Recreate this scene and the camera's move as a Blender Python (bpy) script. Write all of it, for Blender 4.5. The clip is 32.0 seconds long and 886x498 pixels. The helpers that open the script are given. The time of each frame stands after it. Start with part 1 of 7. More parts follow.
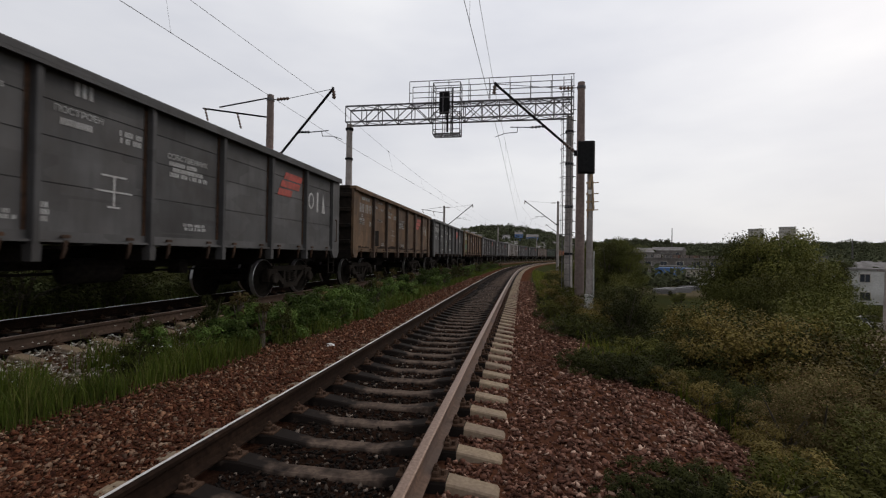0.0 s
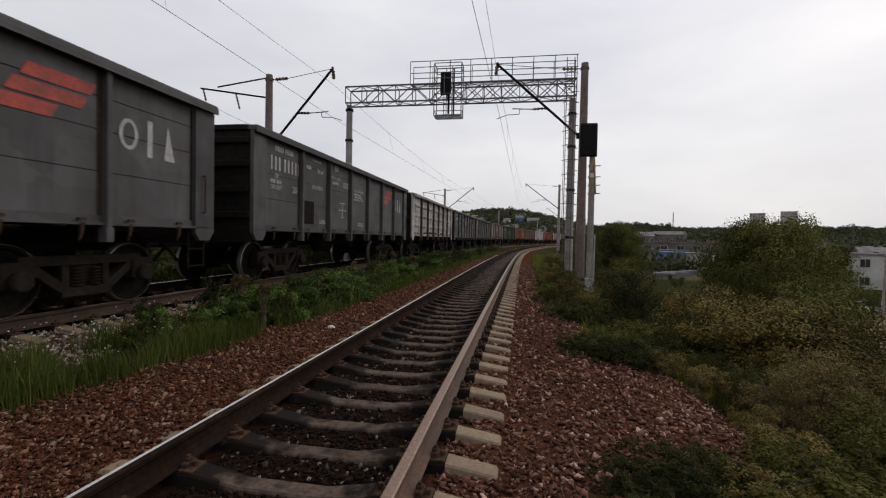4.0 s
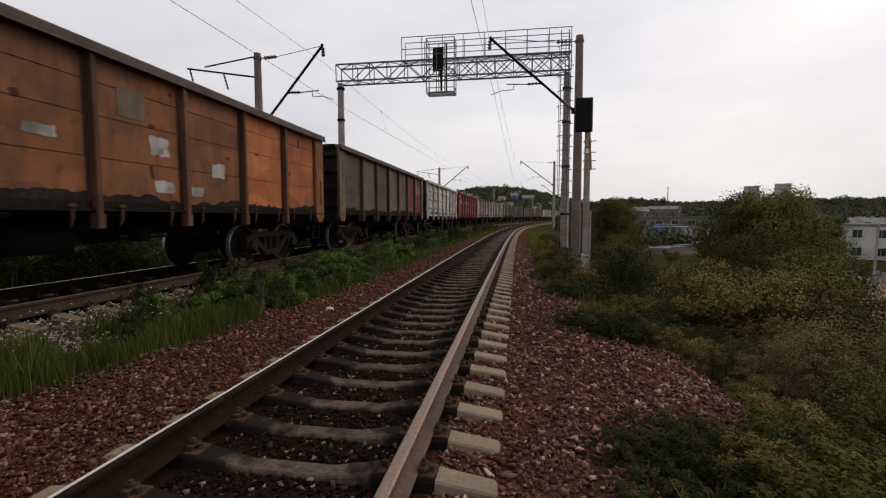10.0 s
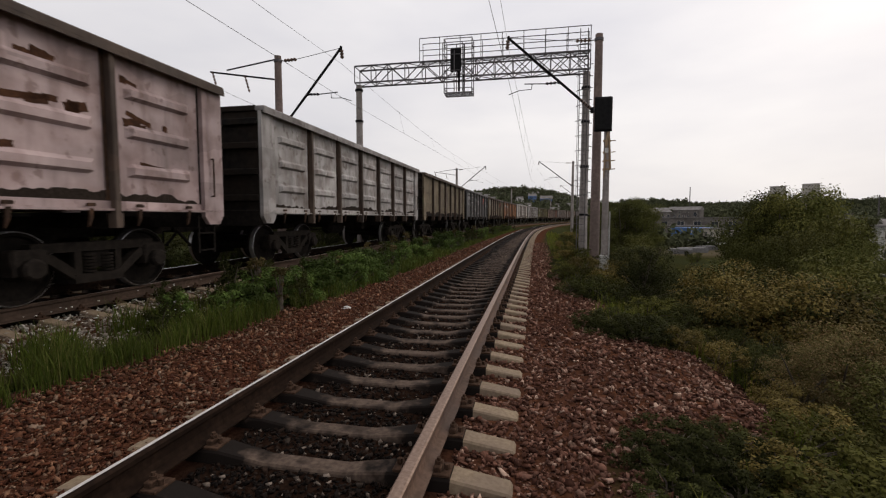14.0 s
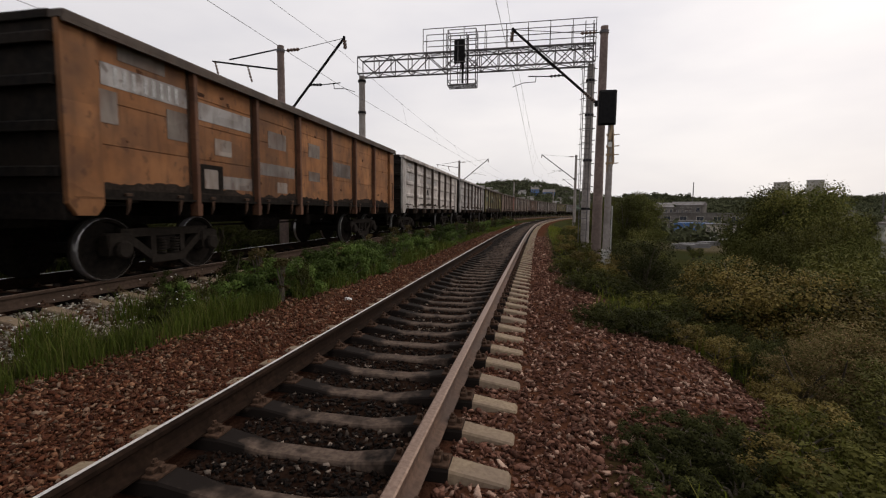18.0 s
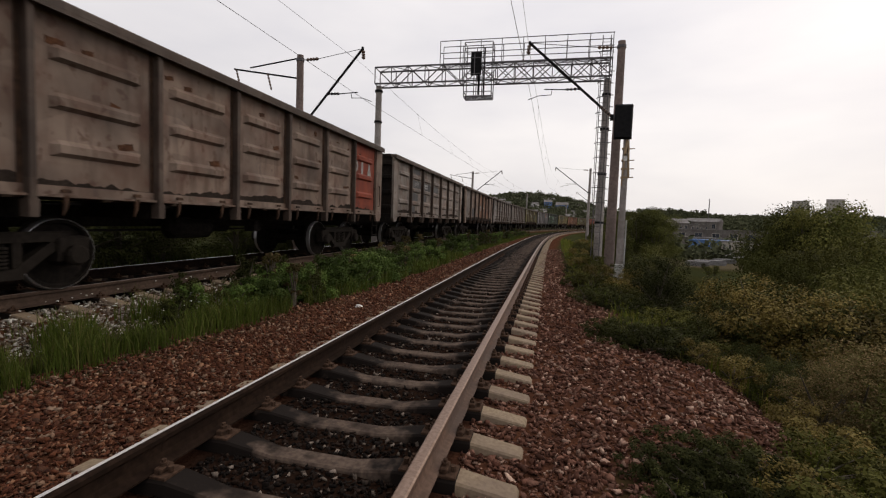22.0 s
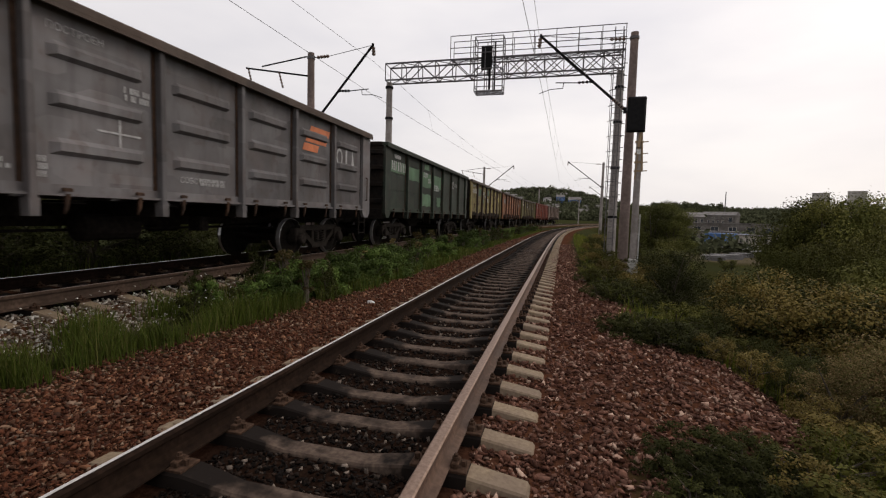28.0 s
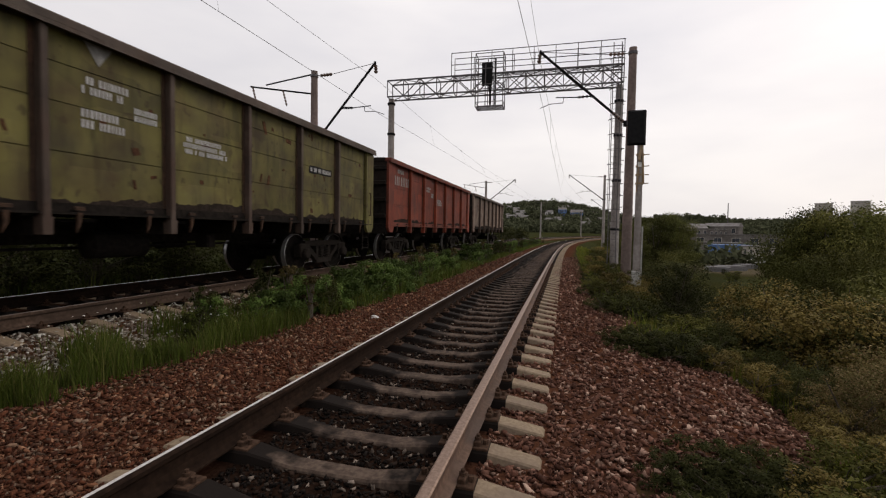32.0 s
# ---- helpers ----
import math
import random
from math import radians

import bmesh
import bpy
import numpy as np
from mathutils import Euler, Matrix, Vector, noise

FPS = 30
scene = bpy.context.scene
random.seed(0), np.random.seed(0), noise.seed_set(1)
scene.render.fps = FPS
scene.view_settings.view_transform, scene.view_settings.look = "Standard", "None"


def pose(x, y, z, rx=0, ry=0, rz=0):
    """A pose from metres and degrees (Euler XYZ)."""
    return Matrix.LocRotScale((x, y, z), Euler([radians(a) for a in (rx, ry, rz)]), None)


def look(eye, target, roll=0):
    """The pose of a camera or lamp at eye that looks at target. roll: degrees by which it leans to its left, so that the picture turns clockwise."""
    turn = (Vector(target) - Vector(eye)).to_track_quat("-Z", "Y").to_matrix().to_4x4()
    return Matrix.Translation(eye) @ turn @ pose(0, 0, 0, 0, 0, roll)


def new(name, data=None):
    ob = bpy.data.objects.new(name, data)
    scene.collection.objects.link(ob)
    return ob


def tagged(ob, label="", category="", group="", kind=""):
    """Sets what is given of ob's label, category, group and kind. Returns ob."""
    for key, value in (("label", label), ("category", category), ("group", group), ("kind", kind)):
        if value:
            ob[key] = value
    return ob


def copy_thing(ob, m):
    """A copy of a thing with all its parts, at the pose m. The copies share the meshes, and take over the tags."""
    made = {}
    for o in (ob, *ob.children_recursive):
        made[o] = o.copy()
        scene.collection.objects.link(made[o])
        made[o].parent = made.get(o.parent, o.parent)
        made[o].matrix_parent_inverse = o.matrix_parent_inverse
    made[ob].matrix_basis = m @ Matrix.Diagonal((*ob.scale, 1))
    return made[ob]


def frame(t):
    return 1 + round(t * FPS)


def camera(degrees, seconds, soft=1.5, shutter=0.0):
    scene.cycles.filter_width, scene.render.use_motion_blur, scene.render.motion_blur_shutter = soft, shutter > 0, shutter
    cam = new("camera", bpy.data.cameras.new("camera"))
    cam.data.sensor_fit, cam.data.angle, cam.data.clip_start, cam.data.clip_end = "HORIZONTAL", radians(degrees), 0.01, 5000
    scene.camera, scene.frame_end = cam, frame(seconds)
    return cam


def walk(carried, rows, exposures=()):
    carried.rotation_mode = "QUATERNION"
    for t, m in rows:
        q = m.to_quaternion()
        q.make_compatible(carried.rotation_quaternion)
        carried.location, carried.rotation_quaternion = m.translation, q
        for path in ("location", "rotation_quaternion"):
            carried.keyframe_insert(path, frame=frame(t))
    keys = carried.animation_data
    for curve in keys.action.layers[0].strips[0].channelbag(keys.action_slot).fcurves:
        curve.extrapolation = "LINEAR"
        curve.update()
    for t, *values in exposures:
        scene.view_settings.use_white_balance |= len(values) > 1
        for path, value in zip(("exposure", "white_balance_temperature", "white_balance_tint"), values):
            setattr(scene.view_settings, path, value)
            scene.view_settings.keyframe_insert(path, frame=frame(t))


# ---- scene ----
# World: x across the tracks, y along the near track, z up from its rail tops.
cam = camera(89.7, 32.0, soft=1.2, shutter=0.08)
# seconds, place, turn to the left, tilt up, lean to the left
PATH = [
    (0.0, 0.036, -0.054, 1.379, 10.00, 0.78, 0.85),
    (0.5, 0.035, -0.054, 1.370, 9.90, 0.07, 1.05),
    (1.0, 0.039, -0.060, 1.376, 9.91, -0.32, 0.86),
    (1.5, 0.047, -0.066, 1.382, 9.69, -0.19, 1.12),
    (2.0, 0.051, -0.049, 1.377, 8.72, -0.34, 1.12),
    (2.5, 0.051, -0.044, 1.373, 8.99, -0.32, 0.85),
    (3.0, 0.041, -0.059, 1.384, 9.17, -0.91, 0.36),
    (3.5, 0.040, -0.037, 1.379, 10.14, -1.14, 0.69),
    (5.5, 0.002, -0.028, 1.380, 7.73, -2.34, 3.57),
    (6.0, 0.005, -0.028, 1.378, 6.56, -2.16, 3.28),
    (6.5, 0.015, -0.013, 1.380, 5.80, -2.37, 2.20),
    (7.0, 0.015, -0.009, 1.375, 6.11, -2.56, 1.86),
    (7.5, 0.005, 0.007, 1.366, 7.11, -2.28, 1.40),
    (8.0, -0.005, -0.007, 1.380, 8.15, -2.69, 0.34),
    (8.5, -0.004, -0.003, 1.374, 8.67, -2.81, 0.69),
    (9.0, -0.000, 0.000, 1.364, 8.87, -3.33, 0.85),
    (9.5, 0.005, -0.009, 1.369, 9.48, -3.80, 0.40),
    (10.0, 0.008, -0.008, 1.374, 9.45, -4.05, -0.07),
    (10.5, 0.013, -0.018, 1.376, 10.02, -3.16, -0.49),
    (11.0, 0.013, -0.022, 1.376, 10.10, -3.37, -0.43),
    (11.5, 0.011, -0.014, 1.367, 9.96, -3.89, 0.18),
    (12.0, 0.006, -0.024, 1.372, 10.37, -4.43, -0.11),
    (12.5, 0.006, -0.015, 1.369, 10.57, -4.53, -0.33),
    (13.0, 0.020, -0.009, 1.363, 10.71, -4.21, -0.52),
    (13.5, 0.028, -0.019, 1.376, 10.60, -3.84, -0.85),
    (14.0, 0.017, -0.011, 1.366, 11.66, -3.97, 0.00),
    (14.5, 0.007, -0.014, 1.368, 13.25, -4.34, 0.29),
    (16.5, 0.005, -0.019, 1.372, 11.72, -4.38, 0.03),
    (17.0, 0.016, -0.018, 1.368, 11.61, -4.49, 0.50),
    (17.5, 0.028, -0.007, 1.361, 11.29, -4.72, 0.53),
    (18.0, 0.021, -0.010, 1.363, 11.87, -4.91, 0.60),
    (18.5, 0.015, -0.003, 1.362, 12.24, -5.15, 0.37),
    (19.0, 0.016, -0.004, 1.361, 12.16, -5.70, -0.24),
    (19.5, 0.015, 0.005, 1.360, 12.65, -5.38, -0.64),
    (20.0, -0.002, 0.009, 1.360, 13.55, -5.33, 0.08),
    (20.5, -0.003, 0.014, 1.357, 15.92, -6.54, -0.61),
    (21.0, 0.007, -0.009, 1.359, 15.61, -5.05, -0.51),
    (21.5, 0.012, -0.005, 1.361, 15.29, -4.43, 0.14),
    (22.0, 0.009, -0.012, 1.355, 13.36, -3.65, 2.07),
    (22.5, -0.001, -0.016, 1.354, 13.00, -3.46, 2.42),
    (23.0, 0.008, -0.000, 1.359, 12.11, -3.75, 2.37),
    (23.5, 0.005, 0.006, 1.348, 12.24, -3.81, 2.29),
    (24.0, 0.002, 0.006, 1.350, 12.29, -4.35, 2.45),
    (24.5, 0.004, -0.018, 1.348, 14.89, -3.63, 2.71),
    (25.0, 0.019, -0.022, 1.354, 13.72, -3.72, 2.28),
    (25.5, 0.030, -0.021, 1.353, 14.17, -3.46, 1.83),
    (27.5, 0.028, 0.009, 1.344, 14.85, -4.52, 0.99),
    (28.0, 0.024, -0.003, 1.351, 14.89, -4.21, 1.55),
    (28.5, 0.029, -0.016, 1.357, 14.26, -3.75, 1.22),
    (29.0, 0.028, -0.007, 1.352, 13.82, -3.63, 1.06),
    (29.5, 0.037, -0.006, 1.346, 14.20, -3.66, 0.82),
    (30.0, 0.032, -0.006, 1.346, 15.47, -3.87, 0.96),
    (30.5, 0.018, -0.018, 1.351, 15.70, -3.54, 0.99),
    (31.0, 0.018, -0.023, 1.352, 15.63, -3.57, 0.74),
    (31.5, 0.018, -0.029, 1.354, 15.28, -3.26, 0.69),
    (32.0, 0.020, -0.037, 1.358, 15.27, -2.43, 0.97),
]
walk(cam, [(t, pose(x, y, z, 90 + p, 0, a) @ pose(0, 0, 0, 0, 0, r)) for t, x, y, z, a, p, r in PATH],
     exposures=[(0, 0.03, 6600, 11), (6, 0.05, 6700, 12), (12, 0.12, 6850, 13), (20, 0.17, 7000, 14), (28, 0.21, 7000, 14), (32, 0.19, 7000, 14)])

# ---- light: overcast evening sky ----
world = bpy.data.worlds.new("overcast_sky")
scene.world = world
world.use_nodes = True
wn, wl = world.node_tree.nodes, world.node_tree.links
wn.clear()
w_out, w_bg = wn.new("ShaderNodeOutputWorld"), wn.new("ShaderNodeBackground")
w_sky = wn.new("ShaderNodeTexSky")
w_sky.sky_type, w_sky.sun_disc = "NISHITA", False
w_sky.sun_elevation, w_sky.sun_rotation = radians(38), radians(50)
w_sky.air_density, w_sky.dust_density = 1.0, 4.0
w_co = wn.new("ShaderNodeTexCoord")
w_map = wn.new("ShaderNodeMapping")
w_map.inputs["Scale"].default_value = (1.0, 1.0, 3.2)
w_cloud = wn.new("ShaderNodeTexNoise")
w_cloud.inputs["Scale"].default_value, w_cloud.inputs["Detail"].default_value = 1.3, 5.0
w_cloud.inputs["Roughness"].default_value = 0.5
w_ramp = wn.new("ShaderNodeValToRGB")
w_ramp.color_ramp.elements[0].position, w_ramp.color_ramp.elements[0].color = 0.33, (6.8, 7.1, 7.9, 1)
w_ramp.color_ramp.elements[1].position, w_ramp.color_ramp.elements[1].color = 0.68, (9.65, 9.8, 10.1, 1)
w_mix = wn.new("ShaderNodeMix")
w_mix.data_type = "RGBA"
w_mix.inputs["Factor"].default_value = 0.90
wl.new(w_co.outputs["Generated"], w_map.inputs["Vector"])
wl.new(w_map.outputs["Vector"], w_cloud.inputs["Vector"])
wl.new(w_cloud.outputs["Fac"], w_ramp.inputs["Fac"])
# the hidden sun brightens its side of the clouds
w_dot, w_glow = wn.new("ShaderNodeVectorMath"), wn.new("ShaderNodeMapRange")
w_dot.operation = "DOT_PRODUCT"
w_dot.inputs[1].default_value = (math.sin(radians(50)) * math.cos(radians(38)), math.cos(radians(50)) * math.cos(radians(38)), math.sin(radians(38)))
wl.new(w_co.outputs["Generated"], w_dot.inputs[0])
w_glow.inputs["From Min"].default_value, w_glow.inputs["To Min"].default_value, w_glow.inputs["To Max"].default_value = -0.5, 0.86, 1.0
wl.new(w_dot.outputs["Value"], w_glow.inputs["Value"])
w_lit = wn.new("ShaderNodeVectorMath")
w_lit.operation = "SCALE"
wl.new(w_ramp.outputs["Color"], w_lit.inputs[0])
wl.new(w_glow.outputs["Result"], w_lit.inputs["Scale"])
# an overcast sky is brighter overhead than at the skyline
w_sep, w_up, w_high = wn.new("ShaderNodeSeparateXYZ"), wn.new("ShaderNodeMapRange"), wn.new("ShaderNodeVectorMath")
wl.new(w_co.outputs["Generated"], w_sep.inputs["Vector"])
w_up.inputs["From Min"].default_value, w_up.inputs["To Min"].default_value, w_up.inputs["To Max"].default_value = 0.1, 0.955, 1.25
wl.new(w_sep.outputs["Z"], w_up.inputs["Value"])
w_high.operation = "SCALE"
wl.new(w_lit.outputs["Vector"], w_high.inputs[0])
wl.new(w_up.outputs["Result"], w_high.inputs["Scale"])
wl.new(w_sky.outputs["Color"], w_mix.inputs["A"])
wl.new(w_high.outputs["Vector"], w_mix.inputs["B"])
wl.new(w_mix.outputs["Result"], w_bg.inputs["Color"])
w_bg.inputs["Strength"].default_value = 0.092
wl.new(w_bg.outputs["Background"], w_out.inputs["Surface"])
sun = new("sun", bpy.data.lights.new("sun", "SUN"))
sun.data.energy, sun.data.angle, sun.data.color = 0.8, radians(30), (1.0, 0.95, 0.88)
sun.matrix_basis = look((math.sin(radians(50)) * 60, math.cos(radians(50)) * 60, 47), (0, 0, 0))


# ---- materials ----
def shader(name):
    m = bpy.data.materials.new(name)
    m.use_nodes = True
    n, l = m.node_tree.nodes, m.node_tree.links
    b = n["Principled BSDF"]
    b.inputs["Specular IOR Level"].default_value = 0.35
    return m, n, l, b


def rgba(c):
    return (c[0], c[1], c[2], 1.0)


def mix_node(n, l, fac, a, b, mode="MIX"):
    x = n.new("ShaderNodeMix")
    x.data_type, x.blend_type = "RGBA", mode
    for sock, v in (("Factor", fac), ("A", a), ("B", b)):
        if isinstance(v, (int, float)):
            x.inputs[sock].default_value = v
        elif isinstance(v, tuple):
            x.inputs[sock].default_value = rgba(v)
        else:
            l.new(v, x.inputs[sock])
    return x.outputs["Result"]


def noise_node(n, l, vec, scale, detail=4.0, lo=0.35, hi=0.65, stretch=None):
    if stretch:
        mp = n.new("ShaderNodeMapping")
        mp.inputs["Scale"].default_value = stretch
        l.new(vec, mp.inputs["Vector"])
        vec = mp.outputs["Vector"]
    t = n.new("ShaderNodeTexNoise")
    t.inputs["Scale"].default_value, t.inputs["Detail"].default_value = scale, detail
    l.new(vec, t.inputs["Vector"])
    r = n.new("ShaderNodeMapRange")
    r.inputs["From Min"].default_value, r.inputs["From Max"].default_value = lo, hi
    l.new(t.outputs["Fac"], r.inputs["Value"])
    return r.outputs["Result"], t.outputs["Fac"]


def bump_node(n, l, b, height, strength, distance):
    u = n.new("ShaderNodeBump")
    u.inputs["Strength"].default_value, u.inputs["Distance"].default_value = strength, distance
    l.new(height, u.inputs["Height"])
    l.new(u.outputs["Normal"], b.inputs["Normal"])


def surface(name, c1, c2, fine=20.0, coarse=1.5, rough=0.8, metal=0.0, bump=0.3, dist=0.01, dirt=None, dirt_amount=0.5, coords="Object", spec=0.35):
    """A weathered surface: two colours over a fine and a coarse grain, with stains of a third."""
    m, n, l, b = shader(name)
    tc = n.new("ShaderNodeTexCoord")
    if coords == "Position":
        g = n.new("ShaderNodeNewGeometry")
        vec = g.outputs["Position"]
    else:
        oi = n.new("ShaderNodeObjectInfo")
        ad = n.new("ShaderNodeVectorMath")
        sc = n.new("ShaderNodeMath")
        sc.operation, sc.inputs[1].default_value = "MULTIPLY", 37.0
        l.new(oi.outputs["Random"], sc.inputs[0])
        l.new(tc.outputs["Object"], ad.inputs[0])
        l.new(sc.outputs[0], ad.inputs[1])
        vec = ad.outputs[0]
    f1, raw1 = noise_node(n, l, vec, fine)
    f2, _ = noise_node(n, l, vec, coarse, 5.0, 0.38, 0.62)
    col = mix_node(n, l, f1, c1, c2)
    if dirt:
        sc2 = n.new("ShaderNodeMath")
        sc2.operation, sc2.inputs[1].default_value = "MULTIPLY", dirt_amount
        l.new(f2, sc2.inputs[0])
        col = mix_node(n, l, sc2.outputs[0], col, dirt)
    l.new(col, b.inputs["Base Color"])
    b.inputs["Roughness"].default_value, b.inputs["Metallic"].default_value, b.inputs["Specular IOR Level"].default_value = rough, metal, spec
    if bump:
        bump_node(n, l, b, raw1, bump, dist)
    return m


def wagon_paint(name, base, faded, rust, rust_amount=0.45, streak=0.5, soot=0.45):
    """Old wagon paint: faded blotches, rust blooms, rain streaks and soot."""
    m, n, l, b = shader(name)
    tc, oi = n.new("ShaderNodeTexCoord"), n.new("ShaderNodeObjectInfo")
    ad, sc = n.new("ShaderNodeVectorMath"), n.new("ShaderNodeMath")
    sc.operation, sc.inputs[1].default_value = "MULTIPLY", 61.0
    l.new(oi.outputs["Random"], sc.inputs[0])
    l.new(tc.outputs["Object"], ad.inputs[0])
    l.new(sc.outputs[0], ad.inputs[1])
    vec = ad.outputs[0]
    blotch, _ = noise_node(n, l, vec, 1.6, 5.0, 0.35, 0.7)
    col = mix_node(n, l, blotch, base, faded)
    streaks, _ = noise_node(n, l, vec, 2.0, 8.0, 0.5, 0.68, (1.0, 3.0, 0.45))
    s2 = n.new("ShaderNodeMath")
    s2.operation, s2.inputs[1].default_value = "MULTIPLY", streak
    l.new(streaks, s2.inputs[0])
    # oblong fields touched up at other times
    vor, vm, sep, cut = n.new("ShaderNodeTexVoronoi"), n.new("ShaderNodeMapping"), n.new("ShaderNodeSeparateColor"), n.new("ShaderNodeMapRange")
    vor.distance, vor.inputs["Scale"].default_value = "CHEBYCHEV", 1.3
    vm.inputs["Scale"].default_value = (0.5, 0.8, 1.5)
    l.new(vec, vm.inputs["Vector"])
    l.new(vm.outputs["Vector"], vor.inputs["Vector"])
    l.new(vor.outputs["Color"], sep.inputs["Color"])
    cut.inputs["To Min"].default_value, cut.inputs["To Max"].default_value = 0.84, 1.14
    l.new(sep.outputs["Red"], cut.inputs["Value"])
    col = mix_node(n, l, s2.outputs[0], col, tuple(0.45 * a + 0.1 * r for a, r in zip(base, rust)))
    # bare rusted spots where the paint has flaked off
    fields, _ = noise_node(n, l, vec, 6.5, 6.0, 0.60, 0.66, (1.0, 1.0, 0.7))
    s5 = n.new("ShaderNodeMath")
    s5.operation, s5.inputs[1].default_value = "MULTIPLY", min(0.85, rust_amount)
    l.new(fields, s5.inputs[0])
    col = mix_node(n, l, s5.outputs[0], col, tuple(0.55 * r + 0.25 * a for a, r in zip(base, rust)))
    blooms, raw = noise_node(n, l, vec, 2.2, 10.0, 0.45, 0.75)
    s3 = n.new("ShaderNodeMath")
    s3.operation, s3.inputs[1].default_value = "MULTIPLY", rust_amount
    l.new(blooms, s3.inputs[0])
    col = mix_node(n, l, s3.outputs[0], col, rust)
    grime, _ = noise_node(n, l, vec, 1.3, 8.0, 0.45, 0.66)
    s4 = n.new("ShaderNodeMath")
    s4.operation, s4.inputs[1].default_value = "MULTIPLY", soot
    l.new(grime, s4.inputs[0])
    col = mix_node(n, l, s4.outputs[0], col, (0.035, 0.03, 0.027))
    # each panel has aged a little on its own
    own = n.new("ShaderNodeMath")
    own.operation, own.inputs[1].default_value = "MULTIPLY_ADD", 7.31
    l.new(oi.outputs["Random"], own.inputs[0])
    fr = n.new("ShaderNodeMath")
    fr.operation = "FRACT"
    l.new(own.outputs[0], fr.inputs[0])
    s6 = n.new("ShaderNodeMath")
    s6.operation, s6.inputs[1].default_value = "MULTIPLY", rust_amount * 0.25
    l.new(fr.outputs[0], s6.inputs[0])
    col = mix_node(n, l, s6.outputs[0], col, tuple(0.6 * r + 0.2 * a for a, r in zip(base, rust)))
    tone = n.new("ShaderNodeMapRange")
    tone.inputs["To Min"].default_value, tone.inputs["To Max"].default_value = 0.82, 1.28
    l.new(oi.outputs["Random"], tone.inputs["Value"])
    hsv = n.new("ShaderNodeHueSaturation")
    both = n.new("ShaderNodeMath")
    both.operation = "MULTIPLY"
    l.new(tone.outputs["Result"], both.inputs[0])
    l.new(cut.outputs["Result"], both.inputs[1])
    l.new(both.outputs[0], hsv.inputs["Value"])
    l.new(col, hsv.inputs["Color"])
    l.new(hsv.outputs["Color"], b.inputs["Base Color"])
    b.inputs["Roughness"].default_value, b.inputs["Specular IOR Level"].default_value = 0.7, 0.2
    bump_node(n, l, b, raw, 0.25, 0.006)
    return m


def island_mat(name, colours, rough=0.85, spec=0.3, bump=0.0, translucent=0.0):
    """A material whose colour is drawn for each loose piece from a ramp of colours."""
    m, n, l, b = shader(name)
    g = n.new("ShaderNodeNewGeometry")
    r = n.new("ShaderNodeValToRGB")
    e = r.color_ramp.elements
    while len(e) < len(colours):
        e.new(0.5)
    for i, c in enumerate(colours):
        e[i].position, e[i].color = i / (len(colours) - 1), rgba(c)
    l.new(g.outputs["Random Per Island"], r.inputs["Fac"])
    t, raw = noise_node(n, l, g.outputs["Position"], 60.0 if not translucent else 1.3, 3.0, 0.25, 0.75)
    mr = n.new("ShaderNodeMapRange")
    mr.inputs["To Min"].default_value, mr.inputs["To Max"].default_value = 0.7, 1.2
    l.new(t, mr.inputs["Value"])
    hsv = n.new("ShaderNodeHueSaturation")
    value = mr.outputs["Result"]
    if translucent:
        # whole plants differ in tone
        oi, om, mu = n.new("ShaderNodeObjectInfo"), n.new("ShaderNodeMapRange"), n.new("ShaderNodeMath")
        om.inputs["To Min"].default_value, om.inputs["To Max"].default_value = 0.55, 1.6
        l.new(oi.outputs["Random"], om.inputs["Value"])
        mu.operation = "MULTIPLY"
        l.new(value, mu.inputs[0])
        l.new(om.outputs["Result"], mu.inputs[1])
        value = mu.outputs[0]
    l.new(value, hsv.inputs["Value"])
    l.new(r.outputs["Color"], hsv.inputs["Color"])
    l.new(hsv.outputs["Color"], b.inputs["Base Color"])
    b.inputs["Roughness"].default_value, b.inputs["Specular IOR Level"].default_value = rough, spec
    if bump:
        bump_node(n, l, b, raw, bump, 0.01)
    if translucent:
        tr, ms = n.new("ShaderNodeBsdfTranslucent"), n.new("ShaderNodeMixShader")
        ms.inputs["Fac"].default_value = translucent
        l.new(hsv.outputs["Color"], tr.inputs["Color"])
        l.new(b.outputs["BSDF"], ms.inputs[1])
        l.new(tr.outputs["BSDF"], ms.inputs[2])
        l.new(ms.outputs["Shader"], n["Material Output"].inputs["Surface"])
    return m


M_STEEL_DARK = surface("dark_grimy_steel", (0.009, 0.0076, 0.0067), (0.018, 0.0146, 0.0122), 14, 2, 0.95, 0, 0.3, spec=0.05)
M_FASTENER = surface("rusted_rail_fastener", (0.035, 0.020, 0.013), (0.07, 0.04, 0.026), 40, 5, 0.9, 0, 0.3, 0.004, spec=0.1)
# wagon ends: soot, plus the shade between wagons put into the near-black
M_SOOT_SHADE = surface("sooty_shaded_steel", (0.006, 0.0054, 0.005), (0.016, 0.013, 0.011), 9, 1.5, 0.9, 0, 0.3, 0.01, (0.024, 0.016, 0.011), 0.5, spec=0.1)
M_BLACK = surface("matt_black_paint", (0.008, 0.008, 0.0085), (0.014, 0.0135, 0.014), 9, 2, 0.8, spec=0.08)
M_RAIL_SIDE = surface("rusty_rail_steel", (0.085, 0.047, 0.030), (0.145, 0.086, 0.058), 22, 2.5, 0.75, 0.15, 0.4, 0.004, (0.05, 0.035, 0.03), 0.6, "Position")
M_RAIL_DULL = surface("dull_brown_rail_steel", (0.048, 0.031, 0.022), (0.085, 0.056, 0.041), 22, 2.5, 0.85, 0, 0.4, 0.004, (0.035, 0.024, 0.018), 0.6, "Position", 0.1)
